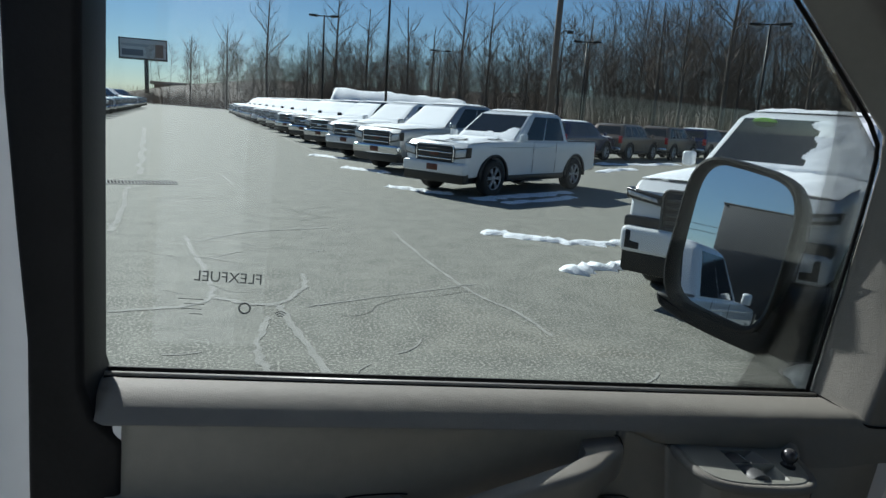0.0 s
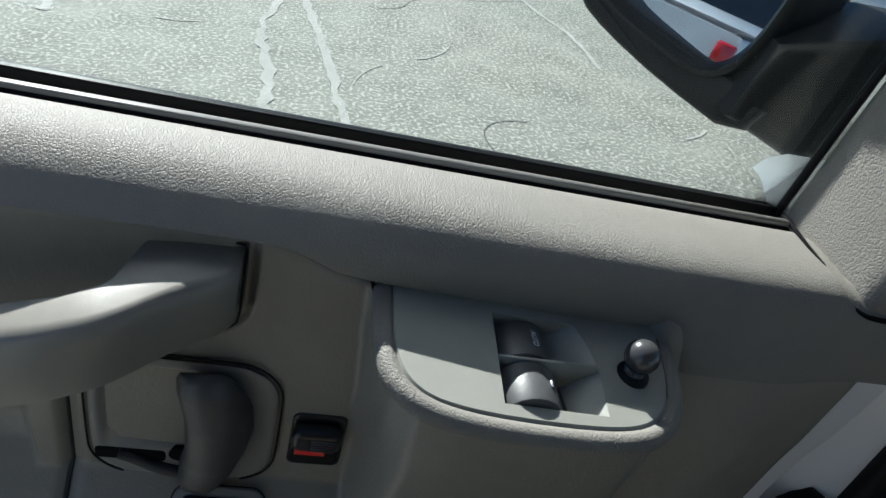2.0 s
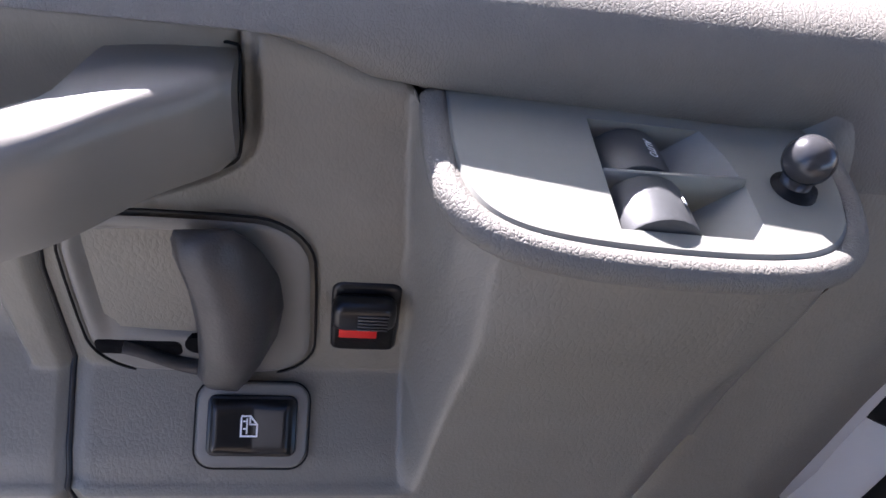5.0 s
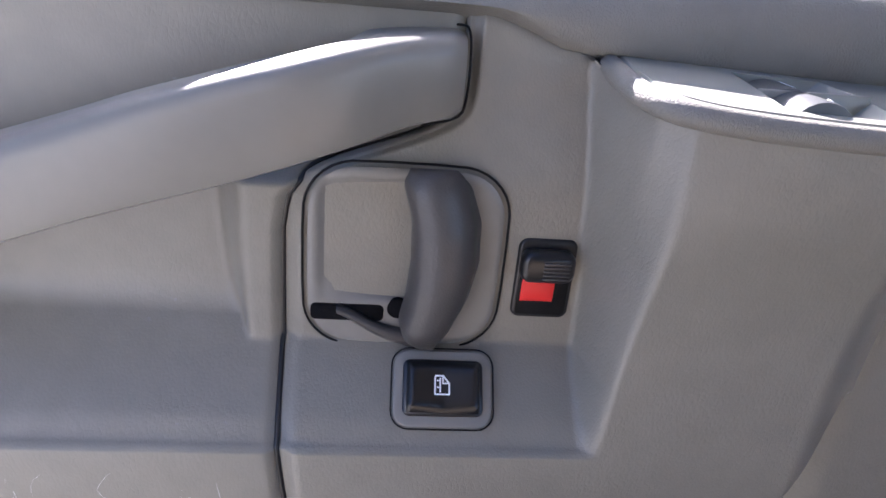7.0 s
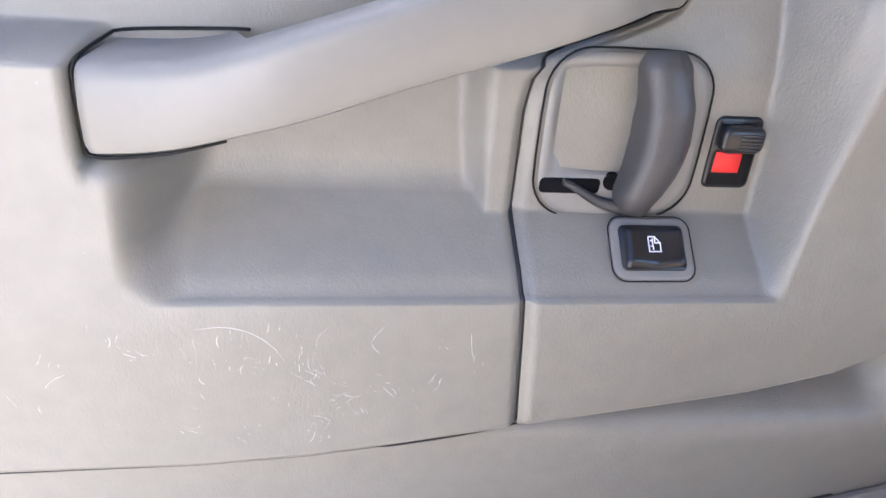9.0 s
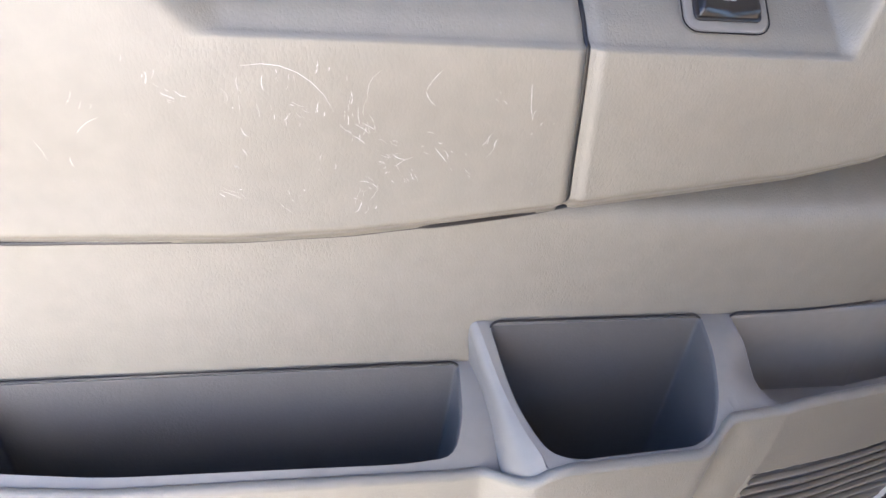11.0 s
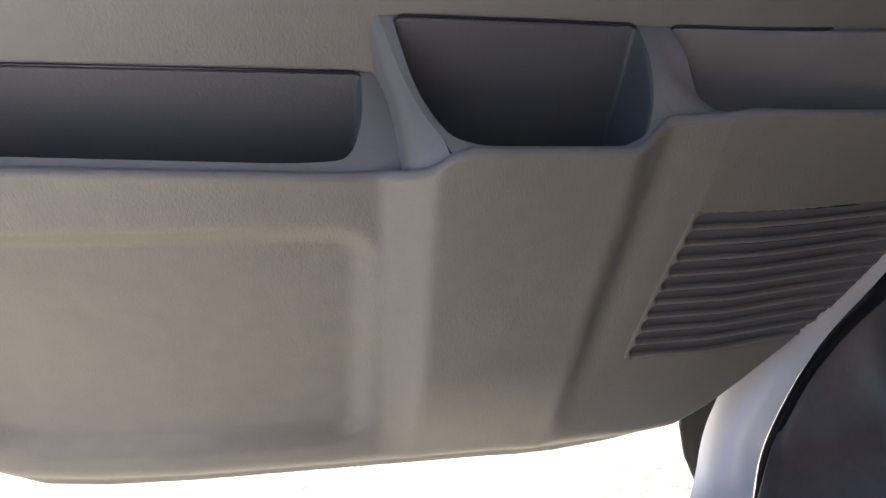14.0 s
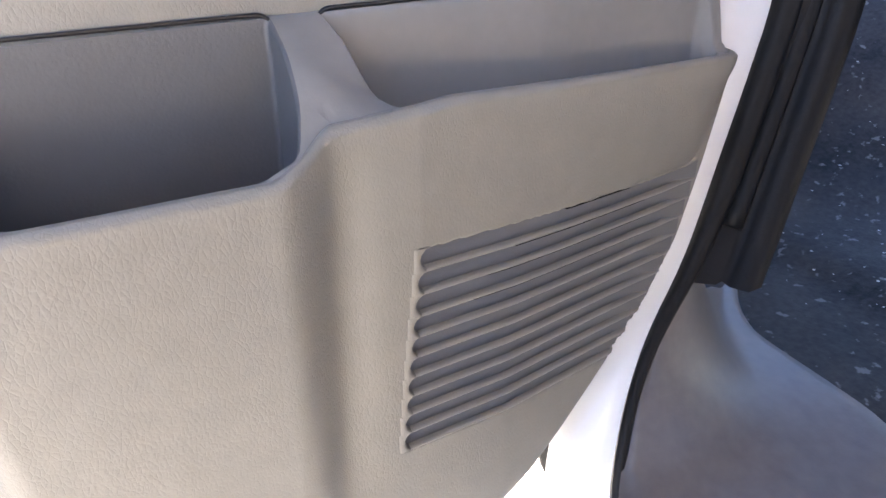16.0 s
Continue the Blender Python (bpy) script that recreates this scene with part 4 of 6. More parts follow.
for i in range(10):
    zt = 0.7565 - PITCH * i
    x0 = 0.1785 - 0.0012 * i
    x1 = x_right(zt - 0.034) - 0.0075
    bm = bmesh.new()
    rows = []
    for j in range(61):
        u = (j / 60) ** 1.6
        x = x0 + (x1 - x0) * u
        rise = -0.10 * (x - x0)
        fade = ss(0.0, 0.045, x1 - x)
        row = []
        foot = front_shell(x, 1.0)[2]
        for q in (0, 0.05, 0.2, 0.4, 0.55, 0.68, 0.78, 0.86, 0.92, 0.96, 0.985, 1.0):
            into = (x - x0 - 0.0045 * (1 - math.sqrt(1 - (2 * q - 1) ** 2))) / 0.0060
            e = math.sqrt(max(0.0, 1 - (1 - min(1.0, max(0.0, into))) ** 2)) * fade
            z = zt + rise - PITCH * q + (0.0 if q else 0.0010)
            v = min(1.0, (rim_z(x) - z) / (rim_z(x) - foot))
            sunk = 0.0112 * e * math.sqrt(1 - q * q)
            row.append(bm.verts.new((x, front_shell(x, v, False)[1] - 0.0005 + sunk, z)))
        last = row[-1].co
        row += [bm.verts.new((x, last.y + 0.0008, last.z - 0.0004)), bm.verts.new((x, last.y + 0.0010 + 0.007 * fade * ss(0.004, 0.012, x - x0), last.z + 0.0005))]
        rows.append(row)
    for a, b in zip(rows, rows[1:]):
        for q in range(len(a) - 1):
            bm.faces.new((a[q], a[q + 1], b[q + 1], b[q]))
    slat = part("slat", bm, M_SLATSHADE, bin_front, sharp=40)
    # moulded lip: closes the rounded end of the opening and runs on below it
    bm = bmesh.new()

    def skin(x, z, lift):
        v = min(1.0, (rim_z(x) - z) / (rim_z(x) - front_shell(x, 1.0)[2]))
        return bm.verts.new((x, front_shell(x, v, False)[1] - lift, z))
    rows = []
    for k in range(25):
        q = k / 24
        bend = 1 - math.sqrt(1 - (2 * q - 1) ** 2)
        xe = x0 + 0.0010 + 0.0062 * bend
        rows.append([skin(x, zt - 0.10 * (x - x0) + 0.0006 - (PITCH + 0.0002) * q, lift) for x, lift in ((x0 - 0.0035, 0.0), (x0 - 0.0022, 0.0009), (xe - 0.0022, 0.0010), (xe - 0.0008, 0.0006), (xe, -0.0012), (xe + 0.0003, -0.0050))])
    for a, b in zip(rows, rows[1:]):
        for j in range(5):
            bm.faces.new((a[j], a[j + 1], b[j + 1], b[j]))
    rows = []
    for x in [x0 + 0.004 + (x1 - x0 - 0.004) * k / 60 for k in range(61)]:
        rows.append([skin(x, zt - 0.10 * (x - x0) - PITCH * q, lift) for q, lift in ((0.80, -0.0030), (0.84, -0.0004), (0.88, 0.0008), (0.94, 0.0011), (0.985, 0.0007), (1.02, -0.0006), (1.03, -0.0030))])
    for a, b in zip(rows, rows[1:]):
        for j in range(6):
            bm.faces.new((a[j], a[j + 1], b[j + 1], b[j]))
    part("lip", bm, M_VINYL, slat, sharp=60)
    if i < 4:
        line = []
        for x in span(x0 + (0.42, 0.27, 0.20, 0.17)[i] * (x1 - x0), x0 + (0.66, 0.76, 0.80, 0.80)[i] * (x1 - x0), 0.008):
            z = zt - 0.10 * (x - x0) - 0.0010
            v = (rim_z(x) - z) / (rim_z(x) - front_shell(x, 1.0)[2])
            line.append((x, front_shell(x, v, False)[1] + 0.0030, z))
        part("slit", tube(line, 0.0017, 6), M_FELT, slat)

# ---- white steel shell and window frame ----
shell = [(x_left(z) + 0.02, z) for z in span(0.452, 1.3, 0.03)]
shell_r = [(x_right(z) + 0.022 * ss(0.62, 0.75, z) - 0.010 + 0.022 * ss(0.86, 0.98, z) + 0.004 * ss(1.165, 1.172, z), z) for z in reversed(span(0.452, 1.3, 0.03))]
part("steel_shell", prism(shell + shell_r, 1, 0.016, 0.095, 0.004, 2), M_PAINT, door, "white painted steel door shell", sharp=35)
part("rubber_bumper", tube([(-0.402, 0.016, 0.512), (-0.402, 0.004, 0.512)], [0.011, 0.006], 12), M_RUBBER, door)
part("rear_window_frame", prism([(-0.520, 0.88), (-0.430, 0.88), (-0.455, 1.27), (-0.482, 1.295), (-0.4915, 1.325), (-0.500, 1.55), (-0.515, 2.02), (-0.585, 2.02), (-0.562, 1.59), (-0.5515, 1.475), (-0.541, 1.37), (-0.537, 1.22)], 1, 0.012, 0.11, 0.008, 3), M_RUBBER, door, "black rear window frame", sharp=40)
part("rear_flange", prism([(-0.66, 0.85), (-0.510, 0.85), (-0.530, 1.24), (-0.550, 1.59), (-0.570, 1.95), (-0.70, 1.95)], 1, 0.03, 0.09, 0.006, 2), M_PAINT, door)
part("window_channel", prism([(-0.500, 1.286), (0.410, 1.286), (0.410, 1.303), (-0.500, 1.303)], 1, 0.0757, 0.0945, 0.002, 1), M_FELT, door, "black rubber window channel")
part("inner_belt_seal", prism([(-0.500, 1.296), (0.413, 1.296), (0.413, 1.3140), (-0.500, 1.3140)], 1, 0.0945, 0.0985, 0.0012, 1), M_RUBBER, door)
part("outer_belt_seal", prism([(-0.500, 1.286), (0.420, 1.286), (0.420, 1.307), (-0.500, 1.307)], 1, 0.106, 0.118, 0.003, 2), M_RUBBER, door)
SASH = [(0.414, 1.300), (0.4205, 1.39), (0.4275, 1.47), (0.433, 1.55), (0.436, 1.63), (0.430, 1.668), (0.353, 1.735), (0.258, 1.815), (0.10, 1.945)]
bm = prism(SASH + [(0.17, 2.03), (0.38, 1.90), (0.56, 1.73), (0.56, 1.345), (0.50, 1.2960), (0.440, 1.2985)], 1, 0.020, 0.098, 0.012, 4)
for v in bm.verts:
    k = ss(0.098, 0.02, v.co.y)
    near = v.co.x < 0.46 and v.co.z < 1.665
    if near:
        v.co.x += 0.026 * k * ss(1.29, 1.34, v.co.z)
    elif v.co.z - 1.668 < 0.84 * (0.445 - v.co.x) + 0.02:
        v.co.z += 0.022 * k
    v.co.y -= 0.019 * ss(0.06, 0.02, v.co.y) * (1 - ss(1.31, 1.48, v.co.z))
part("front_window_trim", bm, M_PADVINYL, door, "grey vinyl trim at the front of the window", sharp=50)
bm = bmesh.new()
rows = [[bm.verts.new((x, y, z + dz)) for x, dz in ((0.4255, -0.006), (0.433, 0.004), (0.447, 0.010), (0.50, 0.012))] for y, z in ((0.121, 1.285), (0.123, 1.304), (0.128, 1.309), (0.145, 1.316), (0.16, 1.317))]
for a, b in zip(rows, rows[1:]):
    for i in range(3):
        bm.faces.new((a[i], a[i + 1], b[i + 1], b[i]))
part("outer_skin", bm, M_PAINT, door, "white painted outer door skin")
part("front_seal", tube(smooth_path([(x - 0.002, 0.096, z) for x, z in SASH], 1), 0.003, 8), M_RUBBER, door)
pane = part("window_pane", prism([(-0.500, 1.29), (0.424, 1.29), (0.446, 1.64), (0.09, 1.98), (-0.52, 1.98)], 1, 0.1005, 0.1045), M_GLASS, door, "clear side window with etched marks", smooth=False)
pane.visible_shadow = False
M_ETCH = mat("etched_glass", (0.22, 0.23, 0.22), 0.8, vary=0.1)


def etch(body, x, z, size):
    cu = bpy.data.curves.new("etched", "FONT")
    cu.body, cu.size, cu.align_x, cu.align_y = body, size, "CENTER", "CENTER"
    tmp = new("etched_text", cu)
    me = bpy.data.meshes.new_from_object(tmp)
    bpy.data.objects.remove(tmp)
    me.materials.append(M_ETCH)
    ob = new("etched_word", me)
    ob.parent = pane
    ob.matrix_local = Matrix(((-1, 0, 0, x), (0, 0, 1, 0.0998), (0, 1, 0, z), (0, 0, 0, 1)))

etch("FLEXFUEL", -0.373, 1.418, 0.0165)
bm = bmesh.new()
for i, (dx, w) in enumerate(((0, 0.034), (0.006, 0.028), (0.002, 0.03), (0.012, 0.018))):
    block((-0.423 + dx, 0.0994, 1.392 - 0.0055 * i), (-0.423 + dx + w * 0.75, 0.0999, 1.3928 - 0.0055 * i), bm=bm)
part("etched_bars", bm, M_ETCH, pane, smooth=False, kind="stuff")
bm = bmesh.new()
for j in range(24):
    a0, a1 = radians(15 * j), radians(15 * (j + 1))
    bm.faces.new([bm.verts.new((-0.354 + q * math.cos(a), 0.0996, 1.385 + q * math.sin(a))) for q, a in ((0.0048, a0), (0.0068, a0), (0.0068, a1), (0.0048, a1))])
part("etched_ring", bm, M_ETCH, pane, smooth=False)
bm = bmesh.new()
for i in range(3):
    r = 0.003 + 0.0025 * i
    for j in range(8):
        a0, a1 = radians(45 + 11.25 * j), radians(45 + 11.25 * (j + 1))
        bm.faces.new([bm.verts.new((-0.315 + q * math.cos(a), 0.0996, 1.375 + q * math.sin(a))) for q, a in ((r, a0), (r + 0.0011, a0), (r + 0.0011, a1), (r, a1))])
part("etched_waves", bm, M_ETCH, pane, smooth=False, kind="stuff")

# ---- side mirror on the door ----
M_N = Vector((-0.846, -0.5065, 0.07)).normalized()
M_X = (Matrix.Rotation(radians(-8.4), 3, M_N) @ Vector((0.50, -0.85, 0.0)))
M_X = (M_X - M_N * M_X.dot(M_N)).normalized()
M_Y = M_N.cross(M_X)
MIRROR = Matrix.Translation((0.3600, 0.2540, 1.4850)) @ Matrix((M_X, M_Y, M_N)).transposed().to_4x4()


def place(bm, m):
    bmesh.ops.transform(bm, matrix=m, verts=bm.verts)
    return bm


# in the mirror's own axes x is across, y up and +z towards the viewer
def head(scale, k=40):
    out = []
    for i in range(k):
        a = 2 * math.pi * i / k
        c, s = math.cos(a), math.sin(a)
        n = 4.2
        x = 0.0915 * scale * math.copysign(abs(c) ** (2 / n), c)
        y = 0.1255 * scale * math.copysign(abs(s) ** (2 / n), s)
        out.append((x - 0.10 * y - 0.002, y))
    return out


bm = bmesh.new()
rings = []
for scale, z in ((0.915, -0.020), (0.925, 0.0), (0.97, 0.005), (1.0, 0.003), (1.02, -0.01), (1.0, -0.05), (0.9, -0.10), (0.62, -0.13)):
    rings.append([bm.verts.new((x, y, z)) for x, y in head(scale)])
for a, b in zip(rings, rings[1:]):
    for i in range(len(a)):
        j = (i + 1) % len(a)
        bm.faces.new((a[i], a[j], b[j], b[i]))
bm.faces.new(rings[-1])
side_mirror = part("side_mirror", place(bm, MIRROR), M_DUSTY, door, "dusty black tow mirror housing", sharp=50)
bm = bmesh.new()
bm.faces.new([bm.verts.new((x, y, -0.0100 + x * 0.0787 + y * 0.033)) for x, y in head(0.92)])
part("mirror_glass", place(bm, MIRROR), M_MIRROR, side_mirror, "silvered mirror glass", smooth=False)
bm = prism(smooth_loop([(-0.080, -0.112), (-0.084, -0.121), (-0.071, -0.138), (-0.03, -0.144), (0.037, -0.146), (0.120, -0.142), (0.125, -0.105), (0.02, -0.114)], 1), 2, -0.085, 0.001, 0.007, 3)
part("mirror_foot", place(bm, MIRROR), M_DUSTY, side_mirror, sharp=45)
part("mirror_arm", prism([(0.388, 1.3425), (0.446, 1.3225), (0.482, 1.3105), (0.60, 1.272), (0.60, 1.43), (0.50, 1.425), (0.40, 1.400)], 1, 0.165, 0.26, 0.007, 3), M_DUSTY, side_mirror, sharp=45)

# ---- the vehicle beside the door ----
van = thing("van", DOOR, "white van with dirty black rubber floor beside its open door", "van")
EDGE = [(0.600, 0.060, 1.40), (0.598, 0.052, 1.15), (0.590, 0.040, 0.95), (0.577, 0.030, 0.829), (0.548, 0.020, 0.748), (0.510, 0.005, 0.669), (0.473, -0.012, 0.610), (0.420, -0.035, 0.570), (0.385, -0.057, 0.535), (0.360, -0.078, 0.500), (0.345, -0.095, 0.460), (0.330, -0.13, 0.425), (0.25, -0.23, 0.41), (-0.25, -0.75, 0.40)]
edge = smooth_path(EDGE, 2)


def ribbon(path, offsets):
    """A swept strip; each offset moves the path."""
    bm = bmesh.new()
    rows = [[bm.verts.new(Vector(p) + Vector(o)) for p in path] for o in offsets]
    for a, b in zip(rows, rows[1:]):
        for i in range(len(path) - 1):
            bm.faces.new((a[i], a[i + 1], b[i + 1], b[i]))
    return bm


bm = bmesh.new()
rows = []
for p in edge:
    k = 0.55 + 0.45 * ss(0.50, 0.68, p[2])
    rows.append([bm.verts.new(Vector(p) + Vector(o) * k) for o in ((0, 0, 0), (-0.012, 0.004, -0.004), (-0.030, 0.012, -0.010), (-0.055, 0.028, -0.018), (-0.066, 0.045, -0.024), (-0.060, 0.085, -0.03))])
for a, b in zip(rows, rows[1:]):
    for i in range(5):
        bm.faces.new((a[i], a[i + 1], b[i + 1], b[i]))
part("jamb", bm, M_PAINT, van, "white painted door jamb")
part("weatherstrip", tube([Vector(p) + Vector((0.012, -0.006, 0.006)) * (0.45 + 0.55 * ss(0.52, 0.68, p[2])) for p in edge], [0.0052 + 0.0073 * ss(0.52, 0.70, p[2]) for p in edge], 10), M_RUBBER, van, "black rubber weatherstrip")
part("weatherstrip", tube([Vector(p) + Vector((0.034, -0.014, 0.016)) for p in edge if p[2] > 0.625], 0.009, 8), M_RUBBER, van)
FORE, INW = Vector((0.743, 0.669, 0)), Vector((0.669, -0.743, 0))
high = [Vector(p) for p in edge if p[2] > 0.60]
part("inner_jamb", ribbon(high, [INW * 0.012, INW * 0.035 + FORE * 0.004, INW * 0.040 + FORE * 0.012, INW * 0.046 + FORE * 0.004, INW * 0.062, INW * 0.072 + FORE * 0.012, INW * 0.074 + FORE * 0.9]), M_RUBBER, van, "black inner trim of the door opening")
part("wiring_boot", tube(smooth_path([(0.505, 0.040, 1.035), (0.535, 0.036, 1.032), (0.565, 0.040, 1.036), (0.585, 0.050, 1.042)], 1), [0.016, 0.018, 0.021, 0.022, 0.022, 0.024, 0.027, 0.03], 14), M_RUBBER, van, "black rubber wiring boot")
# sill cover: swells up to the seal, flat towards the cab
low = [Vector((0.594, 0.053, 0.515)), Vector((0.541, 0.018, 0.553))] + [Vector(p) + INW * 0.007 + Vector((0, 0, 0.002)) for p in ((0.473, -0.012, 0.610), (0.420, -0.035, 0.570), (0.385, -0.057, 0.535), (0.360, -0.078, 0.500), (0.345, -0.095, 0.475), (0.30, -0.15, 0.462), (0.20, -0.25, 0.46), (0.0, -0.45, 0.46), (-0.3, -0.75, 0.46))]
inner = [Vector(p) for p in ((0.700, 0.105, 0.475), (0.655, 0.060, 0.475), (0.630, 0.012, 0.475), (0.629, -0.045, 0.474), (0.628, -0.09, 0.474), (0.627, -0.140, 0.473), (0.606, -0.19, 0.472), (0.56, -0.25, 0.47), (0.44, -0.36, 0.47), (0.22, -0.58, 0.47), (-0.10, -0.90, 0.47))]
low, inner = [Vector(p) for p in smooth_path([tuple(p) for p in low], 2)], [Vector(p) for p in smooth_path([tuple(p) for p in inner], 2)]
bm = bmesh.new()
rows = []
for a, b in zip(low, inner):
    row = [bm.verts.new(a + Vector((0, 0, -0.006)))]
    for s in span(0, 1, 0.06):
        p = a.lerp(b, s)
        p.z = a.z + (b.z - a.z) * (0.25 * s + 0.75 * ss(0.0, 0.75, s)) + 0.003 * ss(0, 0.05, s)
        row.append(bm.verts.new(p))
    row += [bm.verts.new(b + Vector((0.006, -0.004, -0.004))), bm.verts.new(b + Vector((0.012, -0.008, -0.03)))]
    rows.append(row)
for a, b in zip(rows, rows[1:]):
    for i in range(len(a) - 1):
        bm.faces.new((a[i], a[i + 1], b[i + 1], b[i]))
part("sill_cover", bm, M_SILL, van, "scuffed dark grey plastic sill cover")
bm = bmesh.new()
rows = []
for a in span(-1.1, 1.0, 0.03):
    row = []
    for w in span(-0.02, 1.25, 0.03):
        p = Vector((0.633, 0.06, 0)) + FORE * a + INW * w
        z = 0.452 + 0.014 * ss(0.842, 0.856, p.x) + 0.30 * ss(0.28, 1.0, a) + 0.003 * noise.noise((p.x * 14, p.y * 14, 1.0)) + 0.002 * noise.noise((p.x * 45, p.y * 45, 4.0))
        row.append(bm.verts.new((p.x, p.y, z)))
    rows.append(row)
for a, b in zip(rows, rows[1:]):
    for i in range(len(a) - 1):
        bm.faces.new((a[i], a[i + 1], b[i + 1], b[i]))
part("floor_mat", bm, M_MAT, van, "dirty black rubber floor mat")
rnd = random.Random(31)
bm = bmesh.new()
for _ in range(120):
    p = Vector((0.70, 0.06, 0)) + FORE * rnd.uniform(0.02, 0.7) + INW * rnd.uniform(0.0, 0.5)
    z = 0.4545 + 0.014 * ss(0.842, 0.856, p.x) + 0.30 * ss(0.28, 1.0, (p - Vector((0.633, 0.06, 0))).dot(FORE))
    r = rnd.uniform(0.0008, 0.0026)
    a0 = rnd.uniform(0, 6.28)
    bm.faces.new([bm.verts.new((p.x + r * rnd.uniform(0.4, 1.4) * math.cos(a0 + k * 1.05), p.y + r * rnd.uniform(0.4, 1.4) * math.sin(a0 + k * 1.05), z + 0.003)) for k in range(6)])
part("floor_grit", bm, mat("salt_crumbs", (0.5, 0.5, 0.48), 0.9, vary=0.2, scale=60), van, "pale salt crumbs and grit", smooth=False, kind="stuff")
# the outside of the lower body ahead of the opening
bm = bmesh.new()
rows = []
for z in span(0.12, 1.36, 0.04):
    out = 0.03 * math.sin(math.pi * (z - 0.1) / 1.3)
    row = []
    for t in span(0, 1, 0.05):
        x = 0.545 - out * 0.3 + 0.03 * ss(0.55, 0.3, z) + 0.743 * t + 0.06 * ss(0.75, 1.0, z)
        y = 0.065 + 0.669 * t - 0.04 * ss(0.55, 0.35, z) * (1 - t)
        row.append(bm.verts.new((x, y, z)))
    rows.append(row)
for a, b in zip(rows, rows[1:]):
    for i in range(len(a) - 1):
        bm.faces.new((a[i], a[i + 1], b[i + 1], b[i]))
part("fender", bm, M_PAINT, van, "white painted front fender")
part("fender_edge", prism([(0.458, 0.104), (0.60, 0.085), (0.62, 0.12), (0.458, 0.128)], 2, 0.40, 1.27, 0.004, 2), M_PAINT, van, sharp=40)
part("mud_flap", prism([(0.470, 0.300), (0.478, 0.262), (0.500, 0.150), (0.535, 0.066), (0.592, -0.030), (0.66, -0.030), (0.66, 0.300)], 1, 0.200, 0.212, 0.003, 1), M_DUSTY, van, "muddy black flap behind the front wheel")

# unseen cab round the camera, added to block light: roof, rear and far walls, floor, and the dash ahead of the hinge
CAB_U, CAB_V, HINGE = Vector((-0.743, -0.669, 0)), Vector((0.669, -0.743, 0)), Vector((0.585, 0.045, 0))


def cab_slab(s0, s1, w0, w1, z0, z1):
    pts = [HINGE + CAB_U * a + CAB_V * b for a, b in ((s0, w0), (s1, w0), (s1, w1), (s0, w1))]
    return prism([(q.x, q.y) for q in pts], 2, z0, z1, 0.01, 2)


# warm tint set for the bounce light these slabs throw on the door
M_BOUNCETRIM = mat("bounce_trim", (0.22, 0.18, 0.13), 0.75, vary=0.08, scale=6, bump=0.3, bump_scale=300)
part("unseen_roof", cab_slab(-0.35, 1.65, 0.02, 1.75, 1.93, 1.99), M_BOUNCETRIM, van, "unseen roof slab that shades the door", sharp=40)
part("unseen_rear_wall", cab_slab(1.60, 1.66, 0.0, 1.75, 0.36, 1.95), M_BOUNCETRIM, van, sharp=40)
part("unseen_side_wall", cab_slab(-0.35, 1.65, 1.70, 1.75, 0.36, 1.26), M_BOUNCETRIM, van, sharp=40)
part("unseen_side_rail", cab_slab(-0.35, 1.65, 1.70, 1.75, 1.82, 1.95), M_BOUNCETRIM, van, sharp=40)
part("unseen_side_pillar", cab_slab(1.15, 1.65, 1.70, 1.75, 1.25, 1.83), M_BOUNCETRIM, van, sharp=40)
part("cab_floor", cab_slab(0.10, 1.62, 0.10, 1.72, 0.34, 0.43), M_MAT, van, sharp=40)
part("dash", cab_slab(-0.45, 0.02, 0.30, 1.72, 0.75, 1.32), M_BOUNCETRIM, van, sharp=40)
part("rear_pillar", cab_slab(1.32, 1.62, 0.0, 0.10, 0.36, 1.95), M_PAINT, van, sharp=40)
part("unseen_seat_base", cab_slab(0.62, 1.25, 0.35, 0.95, 0.42, 0.80), M_BOUNCETRIM, van, sharp=40)
part("undercarriage", cab_slab(-0.6, 2.2, 0.12, 1.7, -0.07, 0.34), M_BLACK, van, sharp=40)

# ---- parking lot ----
M_ASPHALT = mat("asphalt", (0.160, 0.157, 0.134), 0.85, vary=0.42, scale=3.2, bump=0.5, bump_scale=58, speck=(0.47, 44, (0.32, 0.311, 0.268)))
M_SALT = mat("salt_dust", (0.30, 0.292, 0.268), 0.9, vary=0.2, scale=3, bump=0.4, bump_scale=55)
M_CRACK = mat("crack_shadow", (0.07, 0.068, 0.064), 0.9, vary=0.2, scale=5)
M_SNOW = mat("snow", (0.86, 0.88, 0.92), 0.7, vary=0.05, scale=4, bump=0.8, bump_scale=25)
M_BARK = mat("bark", (0.11, 0.095, 0.082), 0.9, vary=0.4, scale=1.2, bump=0.5, bump_scale=20)
M_TWIG = mat("twigs", (0.155, 0.128, 0.108), 0.9, vary=0.4, scale=0.4)
M_POLE = mat("dark_pole", (0.03, 0.028, 0.028), 0.5, 0.3, vary=0.2, scale=3)
M_WOODPOLE = mat("weathered_pole", (0.16, 0.13, 0.11), 0.85, vary=0.25, scale=3, bump=0.4, bump_scale=20)
M_TYRE = mat("tyre_rubber", (0.02, 0.02, 0.02), 0.8, vary=0.3, scale=12)
M_RIM = mat("alloy", (0.55, 0.55, 0.56), 0.3, 0.8, vary=0.1, scale=10)
M_CHROME = mat("chrome", (0.75, 0.76, 0.78), 0.15, 1.0, vary=0.05)
